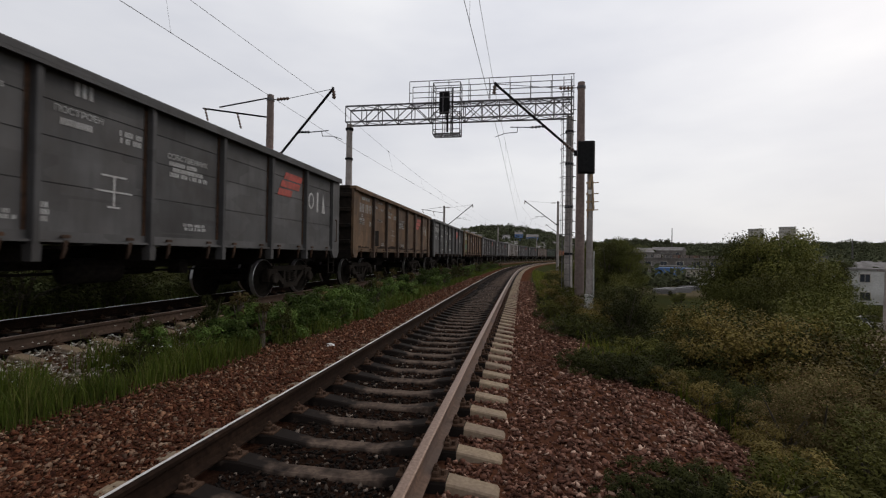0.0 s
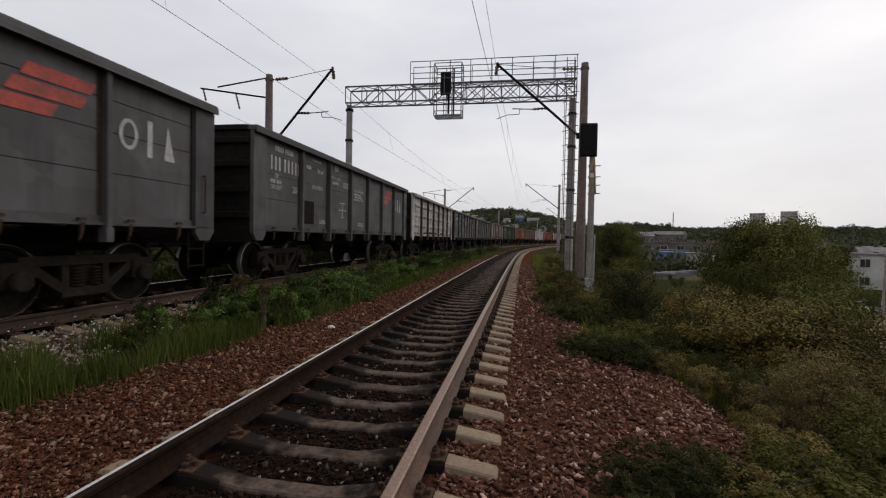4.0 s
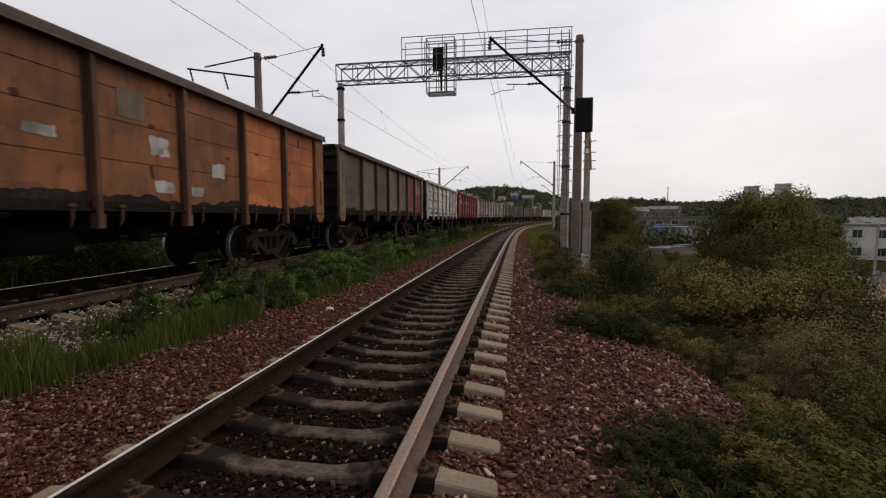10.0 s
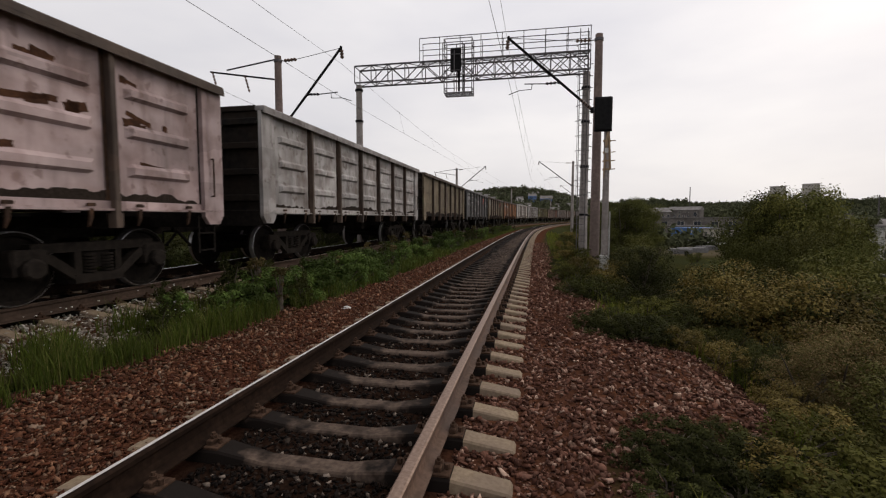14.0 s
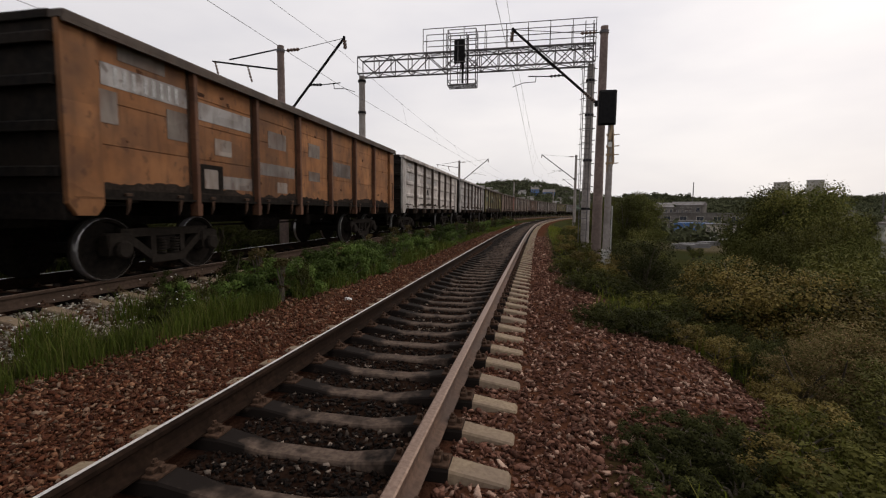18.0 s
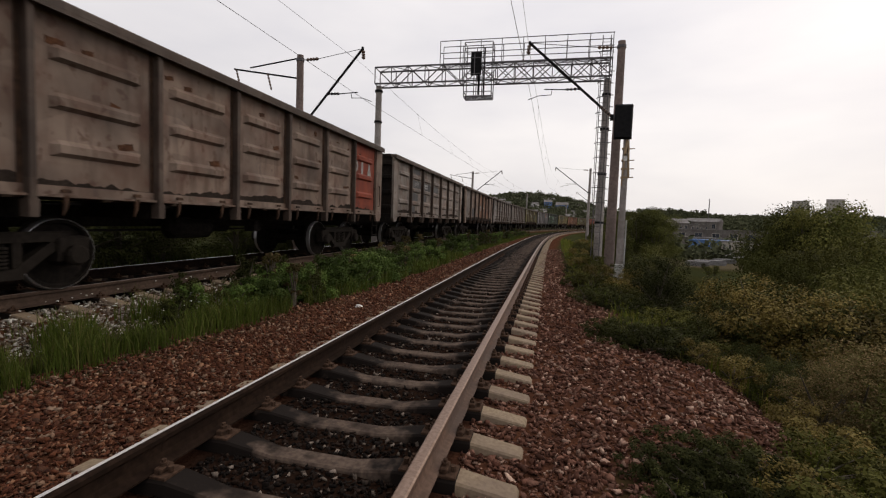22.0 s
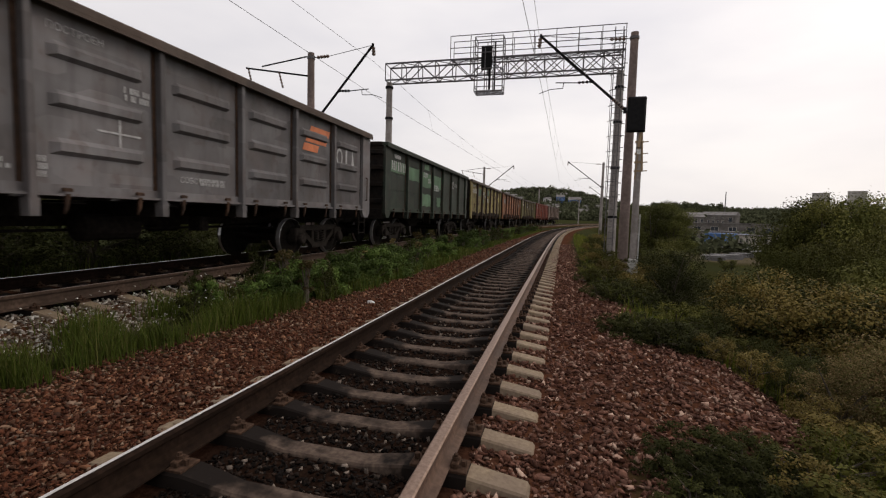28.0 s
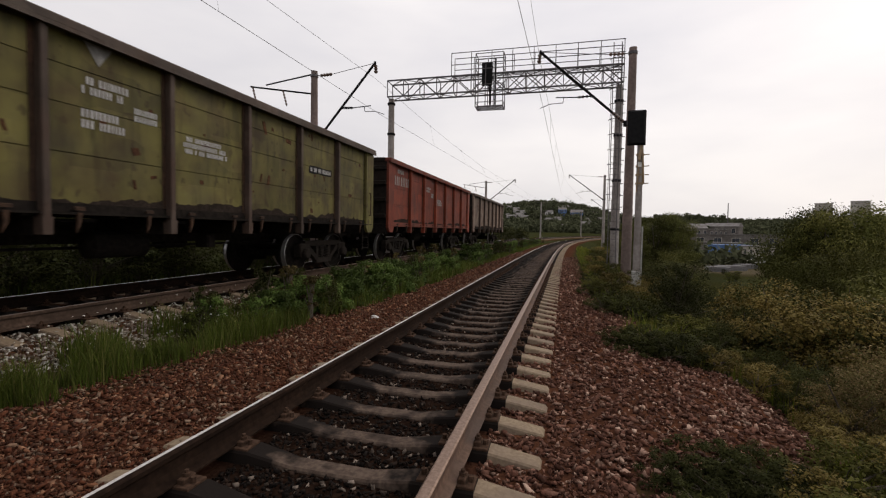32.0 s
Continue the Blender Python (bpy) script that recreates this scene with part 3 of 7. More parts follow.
def grease(me):
    """Mark how near to a rail each corner of a sleeper lies; all sleepers have ten stations of six corners."""
    by_station = (0.0, 0.0, 0.6, 1.05, 0.5, 0.2, 0.95, 1.0, 0.0, 0.0)
    at = me.attributes.new("grease", "FLOAT", "POINT")
    at.data.foreach_set("value", [by_station[(i // 6) % 10] for i in range(len(me.vertices))])
    return me


def fastener_mesh():
    """A base plate with clips and bolts on both sides of the rail foot."""
    sh = Shape()
    sh.box((0, 0, 0.008), (0.36, 0.15, 0.016), bevel=0.004)
    for sx in (-1, 1):
        sh.box((sx * 0.10, 0, 0.03), (0.05, 0.10, 0.035), bevel=0.006)
        sh.tube((sx * 0.10, 0, 0.04), (sx * 0.10, 0, 0.085), 0.014, n=6)
        sh.tube((sx * 0.10, 0, 0.047), (sx * 0.10, 0, 0.067), 0.024, n=6)
        sh.tube((sx * 0.152, 0, 0.01), (sx * 0.152, 0, 0.05), 0.018, n=6)
    return sh.mesh("fastener", M_FASTENER)


def build_track(name, place, label, spacing, first, near_to, rails):
    root = tagged(new(name), label, "railway track", kind="structure")
    ss = list(np.arange(-555, -20, 12)) + list(np.arange(-20, 60, 2)) + list(np.arange(60, 600, 5))
    for off, (side, top, bright) in zip((-0.796, 0.796), rails):
        part("rail", rail_mesh(place, off, ss, side, top, bright), root, "rust-brown steel rail with a polished top")
    one = Shape()
    sleeper_shape(one)
    me, fast = grease(one.mesh("sleeper", M_SLEEPER, M_SLEEPER_DARK)), fastener_mesh()
    s, rest = first, Shape()
    while s < near_to:
        c, h = place(s, 0, -0.205)
        sl = part("sleeper", me, root, at=Matrix.Translation(c + Vector((0, 0, random.uniform(-0.006, 0.006)))) @ pose(0, 0, 0, random.uniform(-0.8, 0.8), 0, -math.degrees(h) + random.uniform(-0.7, 0.7)))
        if s < 22:
            for off in (-0.796, 0.796):
                part("fastener", fast, sl, at=(off, 0, 0.010))
        s += spacing
    while s < 330:
        c, h = place(s, 0, -0.205)
        sleeper_shape(rest, Matrix.Translation(c) @ pose(0, 0, 0, 0, 0, -math.degrees(h)))
        s += spacing
    s = first - spacing
    while s > -60:
        c, h = place(s, 0, -0.205)
        sleeper_shape(rest, Matrix.Translation(c) @ pose(0, 0, 0, 0, 0, -math.degrees(h)))
        s -= spacing
    tagged(part("far_sleepers", grease(rest.mesh("far_sleepers", M_SLEEPER, M_SLEEPER_DARK)), root), kind="stuff")
    return root


build_track("near_track", on_track, "single railway track on concrete sleepers in red-brown ballast", 0.499, 1.093, 62, ((M_RAIL_OIL_SHADE, M_RAIL_GLINT, (10,)), (M_RAIL_SIDE, M_RAIL_TOP, (8, 9, 10, 11))))
build_track("left_track", on_left, "railway track on concrete sleepers carrying the goods train", 0.545, -2.0, 50, ((M_RAIL_OIL_SHADE, M_RAIL_GLINT, (9, 10)), (M_RAIL_DULL, M_RAIL_TOP, (9, 10))))


# ---- loose stones ----
def stones(name, x, y, z, size, mat, label, seed):
    """Broken stones, each a squashed and dented lump, joined into one mesh."""
    rng = np.random.default_rng(seed)
    bm = bmesh.new()
    bmesh.ops.create_cube(bm, size=1.35)
    bmesh.ops.triangulate(bm, faces=bm.faces)
    bv = np.array([v.co[:] for v in bm.verts])
    bf = np.array([[v.index for v in f.verts] for f in bm.faces])
    bm.free()
    n = len(x)
    v = np.repeat(bv[None], n, 0) * rng.uniform(0.2, 1.5, (n, len(bv), 3))
    v *= (np.c_[rng.uniform(0.7, 1.7, n), rng.uniform(0.6, 1.2, n), rng.uniform(0.3, 0.75, n)] * size[:, None])[:, None, :]
    a, t = rng.uniform(0, 6.28, n), rng.normal(0, 0.7, n)
    ct, st = np.cos(t)[:, None], np.sin(t)[:, None]
    vx, vz = v[:, :, 0] * ct + v[:, :, 2] * st, -v[:, :, 0] * st + v[:, :, 2] * ct
    ca, sa = np.cos(a)[:, None], np.sin(a)[:, None]
    wx, wy = vx * ca - v[:, :, 1] * sa, vx * sa + v[:, :, 1] * ca
    P = np.stack([wx + x[:, None], wy + y[:, None], vz + z[:, None]], 2).reshape(-1, 3)
    F = (bf[None] + (np.arange(n) * len(bv))[:, None, None]).reshape(-1, 3)
    return tagged(new(name, bulk_mesh(name, P, F, mat)), label, "gravel", kind="stuff")


def strip_points(rng, n, s_lo, s_hi, d_lo, d_hi, place_off=0.0):
    """Points over a strip beside the near track, denser towards the camera."""
    u = rng.uniform(0, 1, n)
    s = s_lo * (s_hi / s_lo) ** u
    d = rng.uniform(d_lo, d_hi, n)
    h = np.interp(s, _s, _h)
    return np.interp(s, _s, _x) + d * np.cos(h), np.interp(s, _s, _y) - d * np.sin(h), s, d


M_STONES = island_mat("red_brown_ballast", [(0.0242, 0.0066, 0.0027), (0.0615, 0.0181, 0.0073), (0.0894, 0.0278, 0.0117), (0.0372, 0.0107, 0.0044), (0.0745, 0.0230, 0.0100), (0.1099, 0.0362, 0.0163), (0.0539, 0.0153, 0.0064), (0.1863, 0.0800, 0.0409), (0.0354, 0.0101, 0.0040), (0.0671, 0.0194, 0.0079), (0.1164, 0.0403, 0.0187), (0.0466, 0.0139, 0.0058), (0.1490, 0.0542, 0.0257), (0.0596, 0.0171, 0.0071), (0.2515, 0.1218, 0.0673), (0.0782, 0.0237, 0.0100), (0.0485, 0.0143, 0.0061), (0.3074, 0.1566, 0.0906), (0.0299, 0.0110, 0.0052), (0.2904, 0.1980, 0.1376), (0.0748, 0.0299, 0.0146), (0.0510, 0.0189, 0.0090), (0.2112, 0.1276, 0.0817), (0.0396, 0.0150, 0.0073)], 0.9, 0.2, 0.3)
M_STONES_SHOULDER = island_mat("pinkish_ballast", [(0.0272, 0.0103, 0.0064), (0.0598, 0.0234, 0.0146), (0.0951, 0.0394, 0.0255), (0.0435, 0.0179, 0.0113), (0.0779, 0.0319, 0.0203), (0.1802, 0.0828, 0.0562), (0.0562, 0.0225, 0.0141), (0.2317, 0.1202, 0.0856), (0.0390, 0.0150, 0.0095), (0.1042, 0.0451, 0.0292), (0.0679, 0.0273, 0.0170), (0.3732, 0.2336, 0.1739), (0.0707, 0.0282, 0.0179), (0.1930, 0.0934, 0.0642), (0.0499, 0.0198, 0.0122), (0.4891, 0.3337, 0.2542)], 0.9, 0.12, 0.3)
M_STONES_OILY = island_mat("oily_ballast", [(0.0027, 0.0019, 0.0015), (0.0075, 0.0048, 0.0034), (0.0041, 0.0027, 0.0020), (0.0177, 0.0099, 0.0065), (0.0054, 0.0036, 0.0027), (0.0095, 0.0061, 0.0044), (0.0034, 0.0025, 0.0019), (0.0306, 0.0177, 0.0122), (0.0061, 0.0041, 0.0031), (0.0048, 0.0032, 0.0026), (0.0122, 0.0075, 0.0053), (0.2312, 0.1836, 0.1496)], 0.9, 0.1, 0.3)
M_STONES_PALE = island_mat("pale_ballast", [(0.10, 0.07, 0.05), (0.20, 0.16, 0.125), (0.06, 0.038, 0.026), (0.27, 0.235, 0.195), (0.13, 0.095, 0.07), (0.45, 0.43, 0.39), (0.34, 0.31, 0.27)], 0.9, 0.1, 0.3)


def build_stones():
    rng = np.random.default_rng(3)
    x, y, s, d = strip_points(rng, 45000, 1.3, 30, 0.92, 4.5)
    keep = d < shoulder_edge(s) + 0.12 * wave(x, y, 1.3) + rng.uniform(-0.1, 0.35, len(x))
    x, y, s, d = x[keep], y[keep], s[keep], d[keep]
    near_sleeper = (np.abs(((s - 1.093) / 0.499 + 0.5) % 1 - 0.5) * 0.499 < 0.10) & (d < 1.38)
    x, y, s, d = x[~near_sleeper], y[~near_sleeper], s[~near_sleeper], d[~near_sleeper]
    stones("ballast_shoulder", x, y, ground_z(x, y) + rng.uniform(-0.01, 0.022, len(x)), (0.011 + 0.022 * rng.uniform(0, 1, len(x)) ** 2) * (1 + 0.02 * s), M_STONES_SHOULDER, "broken red-brown stone ballast shoulder", 11)
    x, y, s, d = strip_points(rng, 38000, 1.3, 34, -3.1, -0.9)
    near_sleeper = (np.abs(((s - 1.093) / 0.499 + 0.5) % 1 - 0.5) * 0.499 < 0.10) & (d > -1.4) & (rng.uniform(0, 1, len(x)) < 0.6)
    x, y, s, d = x[~near_sleeper], y[~near_sleeper], s[~near_sleeper], d[~near_sleeper]
    stones("ballast_verge", x, y, ground_z(x, y) + rng.uniform(-0.008, 0.025, len(x)), (0.0095 + 0.018 * rng.uniform(0, 1, len(x)) ** 2) * (1 + 0.03 * s), M_STONES, "reddish stone ballast between the tracks", 12)
    x, y, s, d = strip_points(rng, 15000, 1.3, 24, -0.68, 0.68)
    near_sleeper = np.abs(((s - 1.093) / 0.499 + 0.5) % 1 - 0.5) * 0.499 < 0.085
    x, y, s, d = x[~near_sleeper], y[~near_sleeper], s[~near_sleeper], d[~near_sleeper]
    stones("track_ballast", x, y, ground_z(x, y) + rng.uniform(-0.012, 0.012, len(x)), rng.uniform(0.009, 0.022, len(x)) * (1 + 0.03 * s), M_STONES_OILY, "dark oily stone ballast between the rails", 13)
    x, y, s, d = strip_points(rng, 11000, 2.0, 40, -5.0, -3.55)
    stones("pale_ballast", x, y, ground_z(x, y) + rng.uniform(-0.01, 0.02, len(x)), rng.uniform(0.012, 0.028, len(x)) * (1 + 0.02 * s), M_STONES_PALE, "pale grey stone ballast edge of the train track", 14)


build_stones()
white = Shape()
white.box((0, 0, 0), (0.17, 0.09, 0.045), taper=0.6, bevel=0.015)
tagged(new("white_stone", white.mesh("white_stone", M_WHITE)), "single whitish stone lying on the ballast", "stone").matrix_basis = pose(-3.25, 7.3, -0.215, 7, -6, 25)


# ---- overhead line: masts, cantilevers, wires ----
def tapered_post(h, r0, r1, mat, n=16):
    sh = Shape()
    sh.lathe([(r0, 0), (r0 * 0.99, h * 0.05), (r1 * 1.03, h * 0.97), (r1, h - 0.02), (r1 * 0.6, h)], n=n)
    return sh.mesh("post", mat, smooth=True)


def insulator_shape(sh, a, b, r=0.055, discs=4):
    a, b = Vector(a), Vector(b)
    sh.tube(a, b, r * 0.4, n=6)
    for i in range(discs):
        p = a.lerp(b, (i + 0.5) / discs)
        w = (b - a).normalized() * ((b - a).length / discs * 0.28)
        sh.tube(p - w, p + w, r, r * 0.75, n=8)


def line_mast(place, s, off, base_z, top_z, reach, strut_foot, label, mat, feeder=False, contact_z=6.19):
    """A concrete line mast with a sloping cantilever, its tie, and a steady arm to the contact wire. reach: metres from the mast to the strut's tip."""
    c, h = place(s, off, 0)
    z0 = c.z
    root = tagged(new("line_mast"), label, "line mast", "overhead line masts")
    root.matrix_basis = Matrix.Translation((c.x, c.y, base_z)) @ pose(0, 0, 0, 0, 0, -math.degrees(h))
    up = lambda z: z - base_z
    part("post", tapered_post(up(top_z), 0.19, 0.135, mat), root)
    base = Shape()
    base.lathe([(0.30, -0.4), (0.30, 0.05), (0.26, 0.14), (0.215, 0.16)], n=14)
    part("footing", base.mesh("footing", M_CONCRETE), root)
    sg = 1 if reach > 0 else -1
    st = Shape()
    tip = Vector((reach, 0, up(top_z + 0.1)))
    foot = Vector((sg * 0.18, 0, up(strut_foot)))
    st.tube(foot, tip, 0.05, n=8)
    st.box(foot, (0.14, 0.2, 0.2), bevel=0.02)
    st.box(tip, (0.09, 0.09, 0.16), bevel=0.02)
    part("cantilever", st.mesh("cantilever", M_BLACK), root, "black steel cantilever tube")
    ins = Shape()
    for p, q, r, discs in ((foot.lerp(tip, 0.02), foot.lerp(tip, 0.15), 0.075, 5), ((sg * 0.3, 0, up(top_z - 0.22)), (sg * 0.85, 0, up(top_z - 0.2)), 0.075, 4), (tip + Vector((sg * 0.02, 0, -0.08)), tip + Vector((sg * 0.05, 0, -0.42)), 0.085, 3)):
        ins = Shape()
        insulator_shape(ins, p, q, r, discs)
        part("insulator", ins.mesh("insulator", M_INSUL), root, "brown ribbed porcelain insulator")
    tie = Shape()
    tie.tube((sg * 0.16, 0, up(top_z - 0.22)), (sg * 0.3, 0, up(top_z - 0.22)), 0.018, n=6)
    part("tie_rod", tie.mesh("tie_rod", M_GALV), root)
    part("tie_rod", Shape().tube((sg * 0.85, 0, up(top_z - 0.2)), tip, 0.012, n=6).mesh("tie_rod", M_GALV), root)
    part("clamp_band", Shape().lathe([(0.165, -0.05), (0.165, 0.05)], n=14, at=(0, 0, up(top_z - 0.22))).mesh("clamp_band", M_GALV), root)
    part("clamp_band", Shape().lathe([(0.185, -0.06), (0.185, 0.06)], n=14, at=(0, 0, up(strut_foot))).mesh("clamp_band", M_GALV), root)
    arm = Shape()
    za = up(z0 + contact_z + 0.36)
    k = (za - foot.z) / (tip.z - foot.z)
    on = foot.lerp(tip, k)
    arm.tube(on + Vector((sg * 0.55, 0, -0.02)), on + Vector((sg * 1.35, 0, 0.02)), 0.02, n=6)
    arm.tube(on + Vector((sg * 1.05, 0, 0.0)), on + Vector((sg * 1.08, 0, -0.2)), 0.014, n=6)
    arm.tube(on + Vector((sg * 1.08, 0, -0.2)), on + Vector((sg * 1.55, 0, -0.22)), 0.014, n=6)
    arm.tube(on + Vector((sg * 1.55, 0, -0.22)), on + Vector((sg * 1.95, 0, -0.36)), 0.014, n=6)
    insulator_shape(arm, on, on + Vector((sg * 0.55, 0, -0.02)), 0.06, 4)
    part("steady_arm", arm.mesh("steady_arm", M_BLACK), root)
    if feeder:
        f = Shape()
        far = Vector((-sg * 3.2, 0, up(top_z - 0.45)))
        f.bar((-sg * 0.16, 0, up(top_z - 0.15)), far + Vector((sg * 0.8, 0, 0.02)), 0.045)
        f.bar((-sg * 0.16, 0, up(top_z - 0.95)), far, 0.06)
        part("feeder_bracket", f.mesh("feeder_bracket", M_BLACK), root, "black steel angle bracket")
        fi = Shape()
        insulator_shape(fi, far + Vector((sg * 0.1, 0, 0)), far + Vector((sg * 0.25, 0, -0.55)), 0.05, 4)
        part("feeder_insulator", fi.mesh("feeder_insulator", M_INSUL), root)
        fi = Shape()
        insulator_shape(fi, far + Vector((sg * 1.65, 0, -0.25)), far + Vector((sg * 1.85, 0, -0.95)), 0.05, 5)
        part("feeder_insulator", fi.mesh("feeder_insulator", M_INSUL), root)
    return root


line_mast(on_track, 18.0, 3.70, -0.75, 8.25, -3.36, 5.45, "tall brown-grey concrete line mast on the embankment edge", M_MAST_BROWN)
line_mast(on_left, 17.1, -3.3, -0.4, 8.05, 2.8, 5.15, "brown-grey concrete line mast behind the goods train", M_MAST_BROWN, True, 5.8)
for s in (59.0, 103.0, 150.0):
    line_mast(on_track, s, 5.0, -1.4, 8.5, -4.2, 5.5, "distant grey concrete line mast beside the near track", M_CONCRETE)
    line_mast(on_left, s + 0.5, -4.3, -0.6, 8.1, 3.9, 5.2, "distant grey concrete line mast beyond the train", M_CONCRETE, True, 5.8)


def wire(name, pts, r, label, sag=0.0, droppers=None):
    """A wire hung through pts; sag in the middle of each span."""
    sh, q = Shape(), []
    for a, b in zip(pts[:-1], pts[1:]):
        a, b = Vector(a), Vector(b)
        n = 12 if sag else 2
        q += [a.lerp(b, i / n) - Vector((0, 0, sag * 4 * (i / n) * (1 - i / n))) for i in range(n)]
    sh.pipe(q + [Vector(pts[-1])], r)
    return tagged(new(name, sh.mesh(name, M_WIRE)), label, "wire", "overhead wires")


def overhead(place, supports, contact_z, carrier_z, off_c, off_m):
    con = [place(s, off_c * k, contact_z)[0] for s, k in supports]
    car = [place(s, off_m, carrier_z)[0] for s, k in supports]
    line = wire("contact_wire", con, 0.007, "thin dark copper contact wire over a track")
    wire("carrier_wire", car, 0.006, "thin sagging carrier cable over a track", 0.55)
    for (a, b), (c, d) in zip(zip(con[:-1], con[1:]), zip(car[:-1], car[1:])):
        for i in range(1, 6):
            t = i / 6
            p, q = a.lerp(b, t), c.lerp(d, t) - Vector((0, 0, 0.55 * 4 * t * (1 - t)))
            hung = part("dropper", Shape().tube(p, q, 0.003, n=4).mesh("dropper", M_WIRE), line)
            part("clamp", Shape().box(q, (0.03, 0.05, 0.05)).mesh("clamp", M_WIRE), hung)


overhead(on_track, [(-36, -0.9), (18, 1), (59, -0.3), (103, 1), (150, -0.3), (200, 1)], 6.19, 7.95, 0.5, 0.35)
overhead(on_left, [(-36, 1), (17.1, 1), (59.5, -1), (103.5, 1), (150.5, -1), (200, 1)], 5.8, 7.25, -0.25, -0.45)
feed = [on_left(s, -6.4, z)[0] for s, z in ((-36, 6.9), (17.1, 6.75), (59.5, 6.75), (103.5, 6.75), (150.5, 6.75))]
wire("feeder_cable", feed, 0.008, "sagging feeder cable beyond the train", 0.5)


# ---- signal bridge over both tracks ----
def signal_head(parent, at, w, h, turn=0):
    sh = Shape()
    sh.box((0, 0, 0), (w, 0.09, h), bevel=0.03)
    sh.box((0, -0.08, 0), (w * 0.86, 0.09, h * 0.92), bevel=0.03)
    head = part("signal_head", sh.mesh("signal_head", M_BLACK), parent, "matt black signal backboard and case", at)
    n = 3
    hood = Shape()
    for i in range(n):
        z = h * (0.3 - 0.3 * i)
        for k in range(9):
            a0, a1 = math.pi * (k / 9), math.pi * ((k + 1) / 9)
            r = 0.12
            hood.add([(r * math.cos(a0), 0.05, z + r * math.sin(a0)), (r * math.cos(a1), 0.05, z + r * math.sin(a1)),
                      (r * math.cos(a1), 0.32, z + r * math.sin(a1)), (r * math.cos(a0), 0.32, z + r * math.sin(a0)),
                      (r * 0.93 * math.cos(a0), 0.05, z + r * 0.93 * math.sin(a0)), (r * 0.93 * math.cos(a1), 0.05, z + r * 0.93 * math.sin(a1)),
                      (r * 0.93 * math.cos(a1), 0.32, z + r * 0.93 * math.sin(a1)), (r * 0.93 * math.cos(a0), 0.32, z + r * 0.93 * math.sin(a0))],
                     [(0, 1, 2, 3), (7, 6, 5, 4), (3, 2, 6, 7)])
    part("hood", hood.mesh("hood", M_BLACK), head)
    return head


def signal_bridge():
    y0 = 25.5
    root = tagged(new("signal_bridge"), "galvanised lattice signal bridge with walkway over two tracks", "signal bridge")
    root.matrix_basis = pose(0, y0, 0, 0, 0, 0.6)
    xl, xr, zb, zt, dy = -10.4, 2.75, 9.22, 10.16, 0.42
    n = 13
    xs = [xl + (xr - xl) * i / n for i in range(n + 1)]
    for y in (-dy, dy):
        for z in (zb, zt):
            part("chord", Shape().bar((xl, y, z), (xr, y, z), 0.075).mesh("chord", M_GALV), root)
        for i in range(n):
            a, b = xs[i], xs[i + 1]
            z1, z2 = (zb, zt) if i % 2 else (zt, zb)
            part("diagonal", Shape().bar((a, y, z1), (b, y, z2), 0.045).mesh("diagonal", M_GALV), root)
            if i >= n // 2:
                part("diagonal", Shape().bar((a, y + 0.02, z2), (b, y + 0.02, z1), 0.035).mesh("diagonal", M_GALV), root)
            part("upright", Shape().bar((a, y, zb), (a, y, zt), 0.045).mesh("upright", M_GALV), root)
        part("upright", Shape().bar((xr, y, zb), (xr, y, zt), 0.05).mesh("upright", M_GALV), root)
    for i in range(n):
        a, b = xs[i], xs[i + 1]
        for z in (zb, zt):
            part("lacing_bar", Shape().bar((a, -dy, z), (a, dy, z), 0.04).mesh("lacing_bar", M_GALV), root)
            part("lacing_bar", Shape().bar((a, -dy if i % 2 else dy, z), (b, dy if i % 2 else -dy, z), 0.035).mesh("lacing_bar", M_GALV), root)
    for y in (-0.16, 0.0, 0.16):
        part("walkway_bar", Shape().bar((-6.5, y, zt + 0.03), (xr, y, zt + 0.03), 0.025).mesh("walkway_bar", M_GALV), root)
    for y in (-dy, dy):
        for z in (zt + 0.62, zt + 1.28):
            part("handrail", Shape().bar((-6.5, y, z), (xr + 0.05, y, z), 0.035).mesh("handrail", M_GALV), root)
        for i in range(9):
            x = -6.5 + i * (xr + 6.5) / 8
            part("rail_post", Shape().bar((x, y, zt), (x, y, zt + 1.28), 0.035).mesh("rail_post", M_GALV), root)
    # basket round the middle signal
    bx0, bx1, by0, by1, bz0, bz1 = -4.93, -3.42, -1.25, -0.45, 8.12, 10.98
    floor = Shape().bar((bx0, by0 + 0.07, bz0 + 0.02), (bx1, by0 + 0.07, bz0 + 0.02), 0.025)
    basket = part("signal_basket", floor.mesh("basket_floor", M_GALV), root, "square-bar maintenance basket")

    def strut(a, b, w):
        part("basket_bar", Shape().bar(a, b, w).mesh("basket_bar", M_GALV), basket)

    for k in range(1, 6):
        strut((bx0, by0 + 0.07 + k * 0.13, bz0 + 0.02), (bx1, by0 + 0.07 + k * 0.13, bz0 + 0.02), 0.025)
    for x in (bx0, bx1):
        for y in (by0, by1):
            strut((x, y, bz0), (x, y, bz1), 0.045)
    for z in (bz0, bz0 + 0.25, zb + 0.1, zt, zt + 0.5, bz1):
        for x in (bx0, bx1):
            strut((x, by0, z), (x, by1, z), 0.035)
        for y in (by0, by1):
            strut((bx0, y, z), (bx1, y, z), 0.035)
    for x in (bx0 + 0.55, bx0 + 1.0):
        strut((x, by0, bz0), (x, by0, bz1 - 0.6), 0.04)
        strut((x, by1, bz0), (x, by1, bz1), 0.04)
    signal_head(root, (-4.37, -0.75, 10.02), 0.6, 1.25)
    pipe = Shape()
    pipe.tube((-4.2, -0.7, 8.35), (-4.2, -0.7, 9.8), 0.06)
